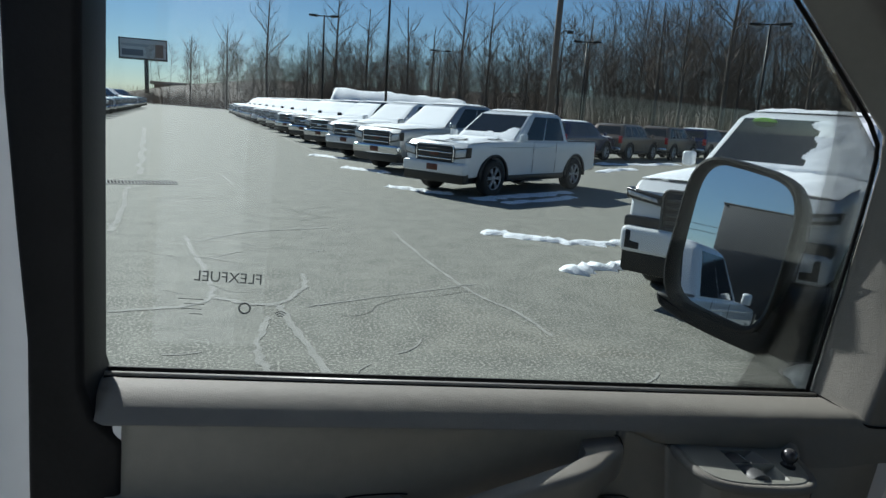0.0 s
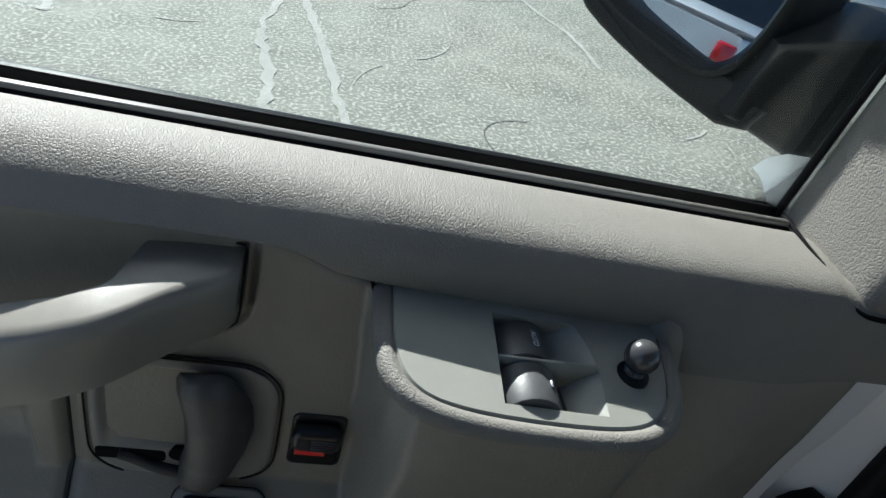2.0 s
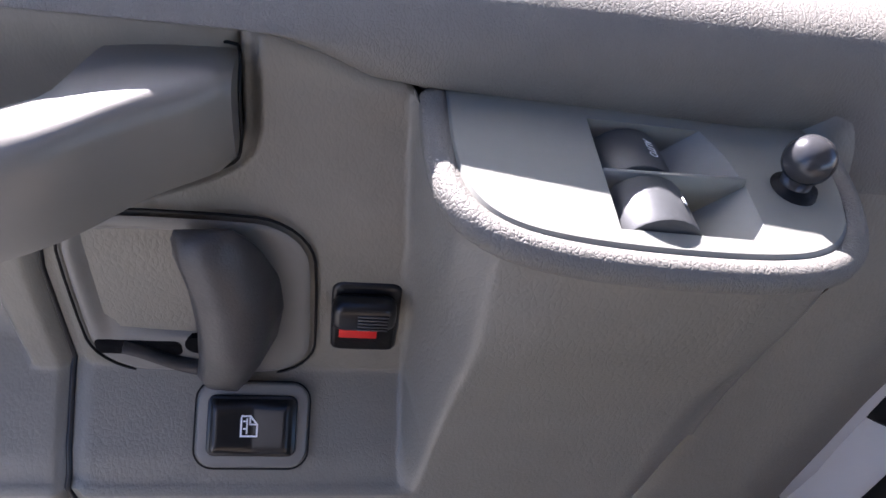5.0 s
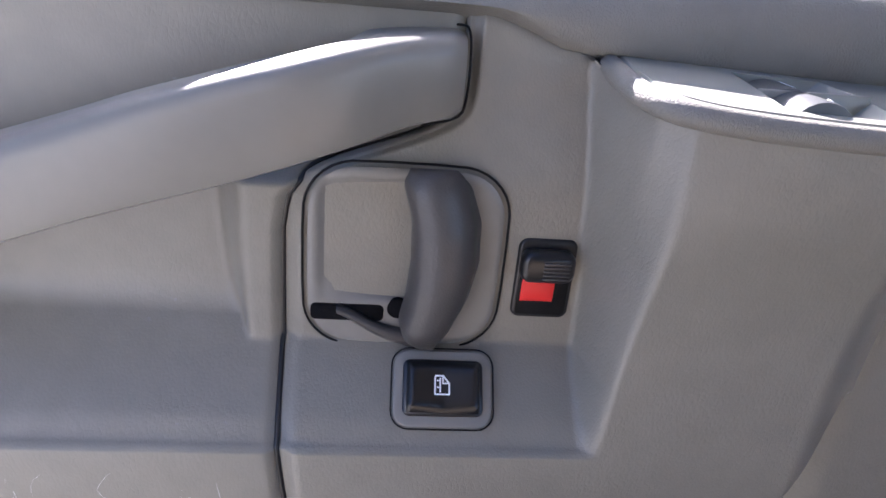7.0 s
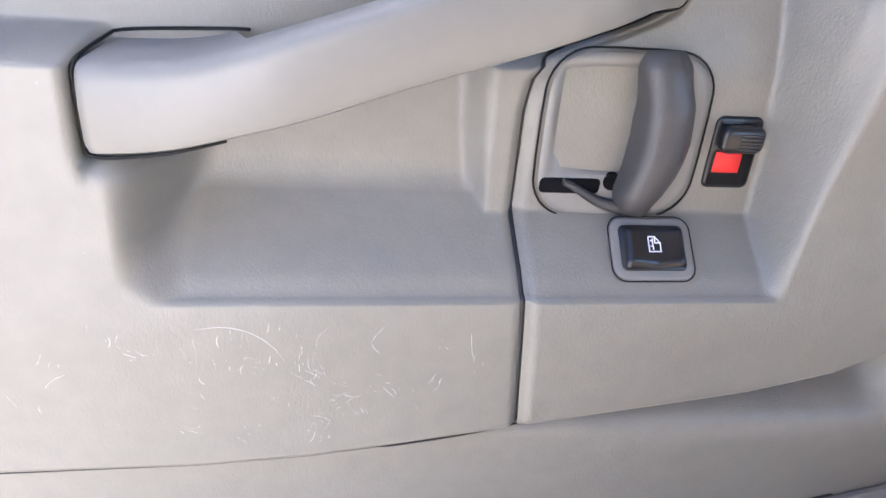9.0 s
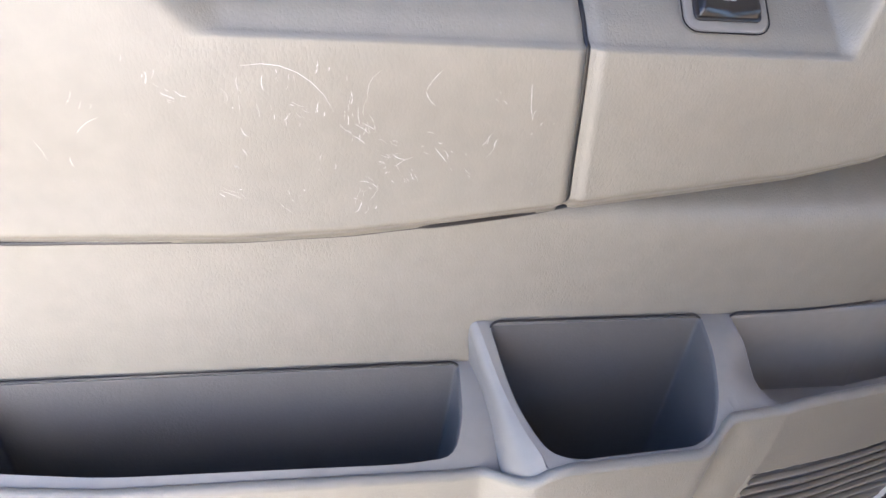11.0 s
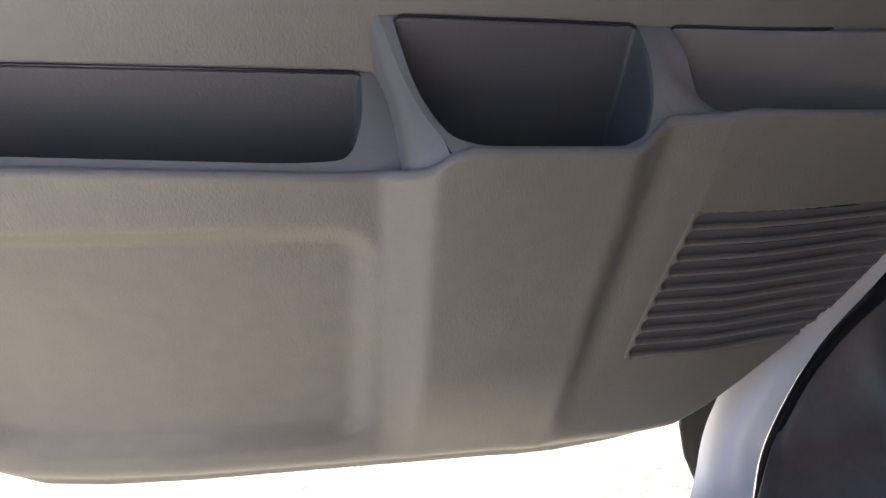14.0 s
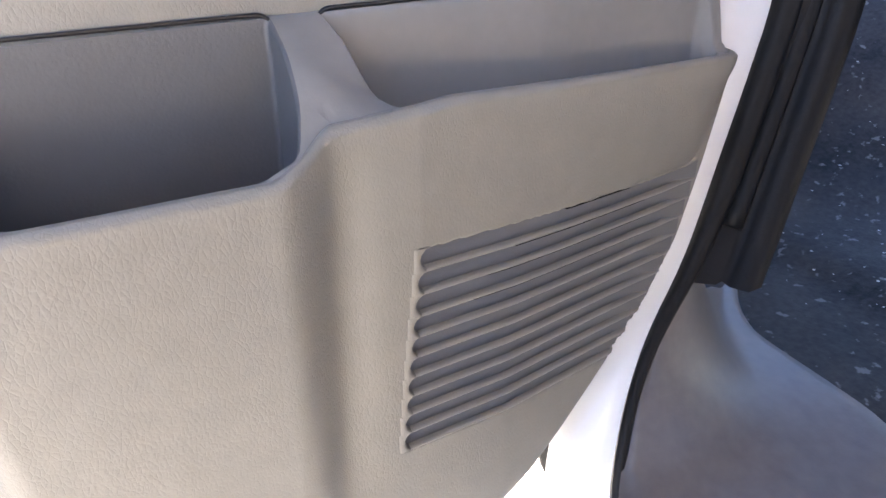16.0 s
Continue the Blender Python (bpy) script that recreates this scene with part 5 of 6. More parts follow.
M_LAMP = mat("headlamp", (0.55, 0.57, 0.6), 0.1, 0.4, vary=0.4, scale=20, coat=1.0)
M_TAIL = mat("red_lens", (0.5, 0.01, 0.012), 0.15, vary=0.1, coat=1.0)
M_AMBER = mat("amber_plate", (0.13, 0.04, 0.02), 0.5, vary=0.1)
M_GREEN = mat("green_sticker", (0.35, 0.75, 0.08), 0.6, vary=0.03)
M_METALWALL = mat("grey_metal_siding", (0.035, 0.038, 0.046), 0.6, 0.1, vary=0.12, scale=1.5)
M_FAR = mat("far_wall", (0.30, 0.29, 0.28), 0.8, vary=0.15, scale=0.8)
PAINTS = {"white": M_PAINT, "silver": mat("silver_paint", (0.42, 0.43, 0.44), 0.3, 0.5, vary=0.04, coat=0.6), "dark": mat("dark_paint", (0.022, 0.024, 0.03), 0.25, 0.2, vary=0.1, coat=0.8), "blue": mat("blue_paint", (0.02, 0.03, 0.09), 0.25, 0.2, vary=0.1, coat=0.8), "bronze": mat("bronze_paint", (0.20, 0.155, 0.12), 0.3, 0.4, vary=0.08, coat=0.6)}

bm = bmesh.new()
bmesh.ops.create_grid(bm, x_segments=4, y_segments=4, size=900)
alone("ground", bm, M_ASPHALT, "weathered grey asphalt parking lot", "ground", "structure")


def streak(path, w, z, rnd, bm, rough=0.3):
    """A ragged flat strip along a path on the ground."""
    pts = smooth_path(path, 3)
    rows = []
    for i, p in enumerate(pts):
        a, b = Vector(pts[max(0, i - 1)]), Vector(pts[min(len(pts) - 1, i + 1)])
        d = (b - a).normalized()
        s = Vector((-d.y, d.x))
        c = Vector(p) + s * rnd.gauss(0, w * 0.25)
        l, r = w * (1 + rnd.uniform(-rough, rough)), w * (1 + rnd.uniform(-rough, rough))
        if i in (0, len(pts) - 1):
            l = r = w * 0.2
        rows.append((bm.verts.new((c.x + s.x * l, c.y + s.y * l, z)), bm.verts.new((c.x - s.x * r, c.y - s.y * r, z))))
    for (a, b), (c, e) in zip(rows, rows[1:]):
        bm.faces.new((a, b, e, c))


rnd = random.Random(11)
bm = bmesh.new()
CRACKS = [
    ([(-1.29, 7.97), (-1.10, 7.04), (-0.87, 6.18), (-0.72, 5.29), (-0.90, 5.01), (-1.42, 4.89), (-2.4, 4.85)], 0.026),
    ([(-0.72, 5.29), (-0.46, 5.07), (-0.19, 5.03), (-0.05, 5.30), (0.08, 5.71), (0.05, 6.14)], 0.030),
    ([(-0.19, 5.03), (-0.11, 4.58), (0.03, 3.96), (0.14, 3.32), (0.24, 2.7), (0.34, 2.2), (0.45, 1.6)], 0.028),
    ([(-0.27, 4.71), (-0.33, 4.29), (-0.34, 3.83), (-0.21, 3.40), (-0.18, 2.8), (-0.10, 2.3), (-0.02, 1.8)], 0.028),
    ([(-2.33, 8.80), (-2.45, 8.12), (-1.99, 7.09), (-1.87, 6.08), (-1.73, 5.14), (-1.66, 4.42), (-1.52, 3.76)], 0.030),
    ([(-2.86, 12.68), (-2.37, 9.77), (-2.20, 8.22)], 0.04),
    ([(-1.15, 7.66), (-0.63, 8.39), (0.55, 8.81)], 0.022),
    ([(1.40, 8.67), (1.43, 7.40), (1.57, 5.86), (1.68, 5.18), (1.88, 4.78), (1.93, 4.08)], 0.018),
    ([(0.04, 4.97), (0.59, 5.22), (1.32, 5.51), (1.77, 5.72)], 0.012),
    ([(-2.25, 11.43), (-1.17, 11.34)], 0.028), ([(-2.04, 13.78), (-1.32, 15.52), (-0.62, 16.80)], 0.03),
    ([(-1.43, 15.42), (-1.05, 13.49)], 0.03), ([(-3.00, 14.69), (-3.85, 19.61), (-6.70, 36.44)], 0.08),
    ([(-3.3, 8.9), (-2.4, 8.4)], 0.02), ([(1.6, 20), (0.5, 30), (-1.2, 46)], 0.05)]
for _ in range(26):
    x, y = rnd.uniform(-3.2, 2.4), rnd.uniform(2.6, 12)
    a = rnd.uniform(0, 6.28)
    path = [(x, y)]
    for _ in range(rnd.randint(2, 5)):
        a += rnd.gauss(0, 0.5)
        path.append((path[-1][0] + 0.13 * math.cos(a), path[-1][1] + 0.13 * math.sin(a)))
    CRACKS.append((path, rnd.uniform(0.005, 0.011)))
for p, w in CRACKS:
    streak(p, w, 0.004, rnd, bm, 0.55)
alone("salt_streaks", bm, M_SALT, "pale salt streaks along the asphalt cracks", "salt streak", "stuff")
bm = bmesh.new()
for _ in range(8):
    x, y = rnd.uniform(-3, 4), rnd.uniform(3, 12)
    path = [(x, y)]
    a = rnd.uniform(0, 6.28)
    for _ in range(11):
        a += rnd.gauss(0, 0.6)
        path.append((path[-1][0] + 0.16 * math.cos(a), path[-1][1] + 0.16 * math.sin(a)))
    streak(path, 0.004, 0.003, rnd, bm)
alone("hairline_cracks", bm, M_CRACK, "thin dark cracks in the asphalt", "crack", "stuff")

# storm drain
drain = thing("storm_drain", pose(-2.75, 13.35, 0, 0, 0, 14), "long steel storm drain grate in the asphalt", "drain")
part("frame", prism(rounded(-0.64, -0.30, 0.64, 0.30, 0.02), 2, 0.0, 0.005), M_FELT, drain, smooth=False)
M_GRATE = mat("dull_grate_iron", (0.42, 0.41, 0.39), 0.85, vary=0.2, scale=12, spec=0.2)
bar = mesh_of("bar", block((-0.012, -0.26, 0.006), (0.012, 0.26, 0.012), 0.002, 1), M_GRATE, False)
for i in range(21):
    ob = new("bar", bar)
    ob.parent = drain
    ob.matrix_local = Matrix.Translation((-0.6 + 0.06 * i, 0, 0))
for y in (-0.28, 0.28):
    part("edge_bar", block((-0.63, y - 0.02, 0.004), (0.63, y + 0.02, 0.012), 0.003, 1), M_GRATE, drain)


def snow_patch(path, w, h, seed):
    r = random.Random(seed)
    bm = bmesh.new()
    pts = smooth_path(path, 3)
    rows = []
    for i, p in enumerate(pts):
        a, b = Vector(pts[max(0, i - 1)]), Vector(pts[min(len(pts) - 1, i + 1)])
        d = (b - a).normalized()
        s = Vector((-d.y, d.x))
        e = min(1, i / 2, (len(pts) - 1 - i) / 2) * 0.9 + 0.1
        ww = w * e * r.uniform(0.45, 1.35)
        hh = h * e * r.uniform(0.6, 1.2)
        c = Vector(p) + s * r.gauss(0, w * 0.25)
        rows.append([bm.verts.new((c.x + s.x * ww * k, c.y + s.y * ww * k, 0.002 + hh * (1 - k * k) * r.uniform(0.7, 1.1))) for k in (-1, -0.6, -0.2, 0.2, 0.6, 1)])
    for a, b in zip(rows, rows[1:]):
        for j in range(5):
            bm.faces.new((a[j], a[j + 1], b[j + 1], b[j]))
    return alone("snow_patch", bm, M_SNOW, "thin strip of old snow on the asphalt", "snow", group="snow strips on the lot", smooth=True)


snow_patch([(2.75, 8.7), (3.2, 8.35), (3.7, 8.0), (4.2, 7.85), (4.8, 7.95), (5.3, 8.2)], 0.16, 0.06, 1)
snow_patch([(3.0, 6.2), (3.35, 6.4), (3.8, 6.5), (4.5, 6.9)], 0.15, 0.08, 2)
snow_patch([(4.2, 11.9), (4.8, 12.3), (5.4, 12.6), (6.3, 13.3)], 0.16, 0.04, 3)
snow_patch([(3.7, 12.3), (4.5, 12.9), (5.5, 13.4), (6.6, 14.3)], 0.20, 0.04, 4)
snow_patch([(2.2, 14.1), (2.8, 13.5), (3.4, 13.0)], 0.14, 0.05, 5)
snow_patch([(1.6, 18.4), (2.1, 17.9), (2.7, 17.2)], 0.2, 0.05, 6)
snow_patch([(0.9, 22.6), (1.5, 22.1), (2.0, 21.5)], 0.22, 0.05, 7)
snow_patch([(12.5, 24.6), (14.5, 25.2), (17.5, 26.8)], 0.3, 0.08, 8)
snow_patch([(10.5, 20.5), (12.0, 22.0), (13.0, 22.6)], 0.22, 0.06, 9)


# ---- vehicles ----
def arch(cx, r, z0, k=10):
    """Points over a wheel, from rear to front at height z0."""
    a0 = math.asin(max(-1, min(1, (z0 - 0.40) / r)))
    return [(cx - r * math.cos(a0 + (math.pi - 2 * a0) * i / k), 0.40 + r * math.sin(a0 + (math.pi - 2 * a0) * i / k)) for i in range(k + 1)]


def pane_of(corners, lift, thick=0.012):
    """A glass pane set on four corners, pushed out along its normal, with real thickness."""
    p = [Vector(c) for c in corners]
    n = (p[1] - p[0]).cross(p[3] - p[0]).normalized()
    bm = bmesh.new()
    a = [bm.verts.new(q + n * lift) for q in p]
    b = [bm.verts.new(q + n * (lift - thick)) for q in p]
    bm.faces.new(a)
    bm.faces.new(b[::-1])
    for i in range(4):
        j = (i + 1) % 4
        bm.faces.new((a[i], b[i], b[j], a[j]))
    return bm


def snow_sheet(x0, x1, y0, y1, zf, seed, thick=0.035, cover=0.0, nx=26, ny=22):
    """Patchy snow over a panel whose surface is zf(x, y)."""
    bm = bmesh.new()
    g = {}
    for i in range(nx + 1):
        for j in range(ny + 1):
            x, y = x0 + (x1 - x0) * i / nx, y0 + (y1 - y0) * j / ny
            m = noise.noise((x * 2.3 + seed, y * 2.3, seed)) + 0.5 * noise.noise((x * 6, y * 6 + seed, seed)) + cover
            rim = min(1, i / 3, (nx - i) / 3, j / 3, (ny - j) / 3)
            if m > -0.25:
                g[i, j] = bm.verts.new((x, y, zf(x, y) + 0.004 + thick * rim * min(1, (m + 0.3) * 2) * (0.8 + 0.3 * noise.noise((x * 9, y * 9, 0)))))
    for i in range(nx):
        for j in range(ny):
            q = [(i, j), (i + 1, j), (i + 1, j + 1), (i, j + 1)]
            if all(k in g for k in q):
                bm.faces.new([g[k] for k in q])
    return bm


def wheel_mesh():
    tyre = bmesh.new()
    prof = [(0.25, -0.115), (0.30, -0.128), (0.36, -0.125), (0.385, -0.105), (0.395, -0.06), (0.395, 0.06), (0.385, 0.105), (0.36, 0.125), (0.30, 0.128), (0.25, 0.115)]
    rings = []
    for i in range(28):
        a = 2 * math.pi * i / 28
        rings.append([tyre.verts.new((r * math.cos(a), y, r * math.sin(a))) for r, y in prof])
    for i in range(28):
        a, b = rings[i], rings[(i + 1) % 28]
        for j in range(len(prof) - 1):
            tyre.faces.new((a[j], a[j + 1], b[j + 1], b[j]))
    rim = bmesh.new()
    tube([(0.248 * math.cos(2 * math.pi * i / 24), 0.095, 0.248 * math.sin(2 * math.pi * i / 24)) for i in range(24)], 0.016, 6, rim, closed=True)
    tube([(0, 0.06, 0), (0, 0.105, 0)], [0.07, 0.05], 12, rim)
    for s in range(6):
        a = 2 * math.pi * s / 6
        for d in (-0.13, 0.13):
            tube([(0.05 * math.cos(a), 0.09, 0.05 * math.sin(a)), (0.245 * math.cos(a + d), 0.092, 0.245 * math.sin(a + d))], [0.022, 0.016], 5, rim)
    disc = bmesh.new()
    bmesh.ops.create_circle(disc, cap_ends=True, radius=0.25, segments=20, matrix=Matrix.Translation((0, 0.02, 0)) @ Matrix.Rotation(radians(90), 4, "X"))
    return mesh_of("tyre", tyre, M_TYRE), mesh_of("rim", rim, M_RIM), mesh_of("brake_disc", disc, M_BLACK, False)


WHEEL = wheel_mesh()


def vehicle(kind, paint, scale, label, category, snow=0, big_grille=True, cleared=False, seed=1, dark_face=False):
    """A pickup or wagon, nose along +x, left side along +y, standing on z = 0."""
    car = thing("pickup_truck" if kind == "pickup" else "suv", None, label, category)
    pm = PAINTS[paint]
    L, W, wb = (2.72, 0.93, 1.72) if kind == "pickup" else (2.28, 0.91, 1.36)
    fx = wb - 0.02 + (0.08 if kind == "pickup" else 0.0)
    rx = fx - (3.45 if kind == "pickup" else 2.72)
    belt, hood, roof = (1.17, 1.14, 1.84) if kind == "pickup" else (1.07, 1.02, 1.66)
    bed = 1.20 if kind == "pickup" else belt
    side = [(-L, 0.55), (-L + 0.03, 0.50), (rx - 0.50, 0.42)] + arch(rx, 0.47, 0.42) + [(rx + 0.5, 0.38), (fx - 0.5, 0.38)] + arch(fx, 0.47, 0.42)
    side += [(L - 0.20, 0.40), (L - 0.05, 0.46), (L - 0.02, 0.75), (L - 0.05, hood - 0.12), (L - 0.14, hood - 0.03), (1.4 if kind == "pickup" else 1.2, hood + 0.04), (0.95, belt + 0.03)]
    side += [(-1.25, belt + 0.03), (-1.30, bed), (-L + 0.02, bed)] if kind == "pickup" else [(-L + 0.10, belt + 0.04), (-L + 0.02, belt - 0.05)]
    bm = prism(side, 1, -W, W, 0.055, 3)
    for v in bm.verts:
        t = ss(1.5, L, v.co.x)
        v.co.y *= 1 - 0.09 * t - 0.05 * ss(0.85, 0.35, v.co.z) - 0.03 * ss(0.95, 1.2, v.co.z)
    part("body", bm, pm, car, sharp=32)
    for s in (-1, 1):
        part("rocker_panel", block((rx + 0.48, s * (W - 0.06) - 0.03, 0.33), (fx - 0.48, s * (W - 0.06) + 0.03, 0.45), 0.02, 2), M_BLACK, car)
        part("shoulder_line", tube([(x, s * ((W - 0.028) * (1 - 0.09 * ss(1.5, L, x)) - 0.012), belt - 0.10) for x in span(-L + 0.12, L - 0.45, 0.25)], 0.018, 6), pm, car)
    bottom, c0, c1 = belt, 1.02, (-1.30 if kind == "pickup" else -L + 0.16)
    t0, t1 = 0.22, (-1.12 if kind == "pickup" else -L + 0.42)
    wb_, wt = W - 0.05, W - 0.20
    bm = bmesh.new()
    lo = [bm.verts.new(p) for p in ((c0, -wb_, bottom), (c0, wb_, bottom), (c1, wb_, bottom), (c1, -wb_, bottom))]
    md = [bm.verts.new(p) for p in ((t0, -wt, roof - 0.05), (t0, wt, roof - 0.05), (t1, wt, roof - 0.05), (t1, -wt, roof - 0.05))]
    hi = [bm.verts.new(p) for p in ((t0 - 0.22, -wt + 0.10, roof), (t0 - 0.22, wt - 0.10, roof), (t1 + 0.12, wt - 0.10, roof), (t1 + 0.12, -wt + 0.10, roof))]
    for a, b in ((lo, md), (md, hi)):
        for i in range(4):
            j = (i + 1) % 4
            bm.faces.new((a[i], a[j], b[j], b[i]))
    bm.faces.new(hi)
    bmesh.ops.bevel(bm, geom=[e for e in bm.edges if not e.is_boundary], offset=0.075, segments=4, profile=0.5, affect="EDGES")
    cab = part("cab", bm, pm, car, sharp=40)

    def on(u, v, face):
        """A point of the cab's slanted faces; u along, v up."""
        if face == "front":
            return (c0 + (t0 - c0) * v, (wb_ + (wt - wb_) * v) * (2 * u - 1), bottom + (roof - 0.05 - bottom) * v)
        if face == "rear":
            return (c1 + (t1 - c1) * v, (wb_ + (wt - wb_) * v) * (1 - 2 * u), bottom + (roof - 0.05 - bottom) * v)
        s = 1 if face == "left" else -1
        a, b = c0 + (t0 - c0) * v, c1 + (t1 - c1) * v
        return (a + (b - a) * u, s * (wb_ + (wt - wb_) * v), bottom + (roof - 0.05 - bottom) * v)
    part("windshield", pane_of([on(0.05, 0.08, "front"), on(0.95, 0.08, "front"), on(0.94, 0.94, "front"), on(0.06, 0.94, "front")], 0.006), M_CARGLASS, car, smooth=False)
    part("rear_window", pane_of([on(0.1, 0.2, "rear"), on(0.9, 0.2, "rear"), on(0.88, 0.9, "rear"), on(0.12, 0.9, "rear")], 0.006), M_CARGLASS, car, smooth=False)
    spans = ((0.10, 0.485), (0.505, 0.91)) if kind == "pickup" else ((0.11, 0.38), (0.42, 0.66), (0.70, 0.93))
    for face in ("left", "right"):
        for a, b in spans:
            c = [on(a + (0.03 if a < 0.2 else 0), 0.07, face), on(b, 0.07, face), on(b - (0.03 if b > 0.8 else 0), 0.92, face), on(a + (0.02 if a < 0.2 else 0), 0.92, face)]
            part("side_window", pane_of(c if face == "right" else c[::-1], 0.006), M_CARGLASS, car, smooth=False)
        s = 1 if face == "left" else -1
        mir = part("wing_mirror", block((0.80, s * (W + 0.02) - 0.11 * (s < 0), belt + 0.02), (0.98, s * (W + 0.02) + 0.11 * (s > 0) + (0 if s > 0 else 0), belt + 0.18), 0.03, 2), pm, car, sharp=50)
        for x in (0.15, -0.85):
            part("door_handle", block((x - 0.10, s * (W - 0.045) - 0.02, belt - 0.17), (x + 0.08, s * (W - 0.045) + 0.02, belt - 0.13), 0.012, 2), pm, car)
            part("door_gap", block((x + 0.72 * 0.25 - 0.006 + 0.0, s * (W - 0.006) - 0.003, 0.5), (x + 0.18 + 0.006, s * (W - 0.006) + 0.003, belt), 0, 1), M_BLACK, car, smooth=False)
        for x in (fx, rx):
            part("arch_trim", tube([(px, s * (W - 0.035) * (1 - 0.03 * ss(1.5, 2.2, px)), pz) for px, pz in arch(x, 0.485, 0.36, 14)], 0.042, 6), M_BLACK, car)
        part("wheel_well", prism(arch(fx, 0.46, 0.30) , 1, s * (W - 0.30) - 0.01, s * (W - 0.30) + 0.01), M_BLACK, car, smooth=False)
        part("wheel_well", prism(arch(rx, 0.46, 0.30) , 1, s * (W - 0.30) - 0.01, s * (W - 0.30) + 0.01), M_BLACK, car, smooth=False)
        drop = 0.26 if dark_face else 0.38
        part("headlight", prism([(s * 0.53, hood - drop + 0.02), (s * 0.86, hood - drop + 0.07), (s * 0.87, hood - 0.10), (s * 0.53, hood - 0.15)], 0, L - 0.16, L + 0.004, 0.012, 2), M_BLACK, car, sharp=50)
        part("headlight_lens", prism([(s * 0.56, hood - drop + 0.05), (s * 0.84, hood - drop + 0.095), (s * 0.85, hood - 0.125), (s * 0.57, hood - 0.175)], 0, L - 0.02, L + 0.012, 0.008, 2), M_LAMP, car, sharp=50)
        if dark_face:
            part("side_intake", prism(rounded(min(s * 0.52, s * 0.86), hood - 0.46, max(s * 0.52, s * 0.86), hood - 0.35, 0.03), 0, L - 0.14, L + 0.006, 0.012, 2), M_BLACK, car, sharp=50)
            part("side_intake", prism([(s * 0.80, 0.50), (s * 0.66, 0.50), (s * 0.66, 0.56), (s * 0.75, 0.57), (s * 0.75, 0.66), (s * 0.80, 0.67)], 0, L - 0.06, L + 0.080, 0.006, 2), M_BLACK, car, sharp=50)
        part("fog_lamp", prism([(s * (0.68 + 0.08 * math.cos(a * 0.6283)), 0.60 + 0.06 * math.sin(a * 0.6283)) for a in range(10)], 0, L - 0.06, L + 0.002), M_BLACK, car, smooth=False)
        part("tail_light", block((-L - 0.012, s * 0.80 - 0.09, 0.80), (-L + 0.05, s * 0.80 + 0.09, 1.12), 0.02, 2), M_TAIL, car)
        for x in (fx, rx):
            hub = new("wheel", WHEEL[2])
            hub.parent = car
            hub.matrix_local = Matrix.Translation((x, s * (W - 0.13), 0.395)) @ (Matrix.Identity(4) if s > 0 else Matrix.Rotation(math.pi, 4, "Z"))
            for me in WHEEL[:2]:
                ob = new(me.name, me)
                ob.parent = hub
    gh = 0.35 if big_grille else 0.16
    grille = part("grille", prism(rounded(-0.50, hood - 0.14 - gh, 0.50, hood - 0.10, 0.05), 0, L - 0.06, L + 0.004, 0.01, 2), M_BLACK, car, sharp=50)
    for i in range(5):
        z = hood - 0.13 - gh + gh * (i + 0.7) / 5.4
        part("grille_bar", block((L, -0.47, z - 0.012), (L + 0.022, 0.47, z + 0.014), 0.005, 2), M_DARK if dark_face or i % 2 == 0 else M_CHROME, grille)
    part("grille_surround", tube([(L + 0.004, y, z) for y, z in rounded(-0.51, hood - 0.15 - gh, 0.51, hood - 0.09, 0.055)], 0.016, 6, closed=True), M_DARK if dark_face else M_CHROME if kind == "pickup" else pm, grille)
    if kind == "pickup":
        part("emblem", block((L + 0.015, -0.12, hood - 0.15 - gh * 0.45), (L + 0.034, 0.12, hood - 0.11 - gh * 0.40), 0.008, 2), M_AMBER if seed in (2, 9) else M_CHROME, grille)
    part("bumper", prism(rounded(-0.86, 0.46, 0.86, 0.70, 0.06), 0, L - 0.10, L + 0.075, 0.05, 4), pm if not big_grille or paint == "white" else M_CHROME, car, sharp=45)
    part("lower_intake", prism(rounded(-0.83, 0.28, 0.83, 0.50, 0.04), 0, L - 0.14, L + 0.045, 0.01, 2), M_BLACK, car, sharp=45)
    part("upper_intake", block((L - 0.05, -0.52, 0.69), (L + 0.01, 0.52, 0.735), 0.008, 2), M_BLACK, car)
    part("number_plate", block((L + 0.06, -0.15, 0.52), (L + 0.085, 0.15, 0.65), 0.006, 1), M_AMBER, car)
    part("underbody", block((-L + 0.25, -W + 0.28, 0.26), (L - 0.3, W - 0.28, 0.46), 0.03, 1), M_BLACK, car)
    if kind == "pickup":
        part("bed_floor", block((-L + 0.10, -W + 0.12, bed - 0.02), (-1.36, W - 0.12, bed + 0.003)), M_BLACK, car, smooth=False)
        part("bed_rail", block((-L + 0.04, -W + 0.05, bed - 0.01), (-1.33, -W + 0.13, bed + 0.022), 0.01, 2), M_DARK, car)
        part("bed_rail", block((-L + 0.04, W - 0.13, bed - 0.01), (-1.33, W - 0.05, bed + 0.022), 0.01, 2), M_DARK, car)
    part("rear_bumper", block((-L - 0.10, -W + 0.06, 0.46), (-L + 0.05, W - 0.06, 0.62), 0.03, 2), M_CHROME, car)
    if snow:
        def hoodz(x, y):
            return hood + 0.045 - 0.055 * ss(1.5, L, x) * ((x - 1.5) / (L - 1.5)) - 0.03 * (abs(y) / W) ** 4 + (0.03 * (1.4 - x) / 0.45 if x < 1.4 else 0)
        part("hood_snow", snow_sheet(1.02, L - 0.16, -W + 0.12, W - 0.12, hoodz, seed, 0.05, 0.45 if snow > 1 else 0.15), M_SNOW, car, "patchy snow on the hood")
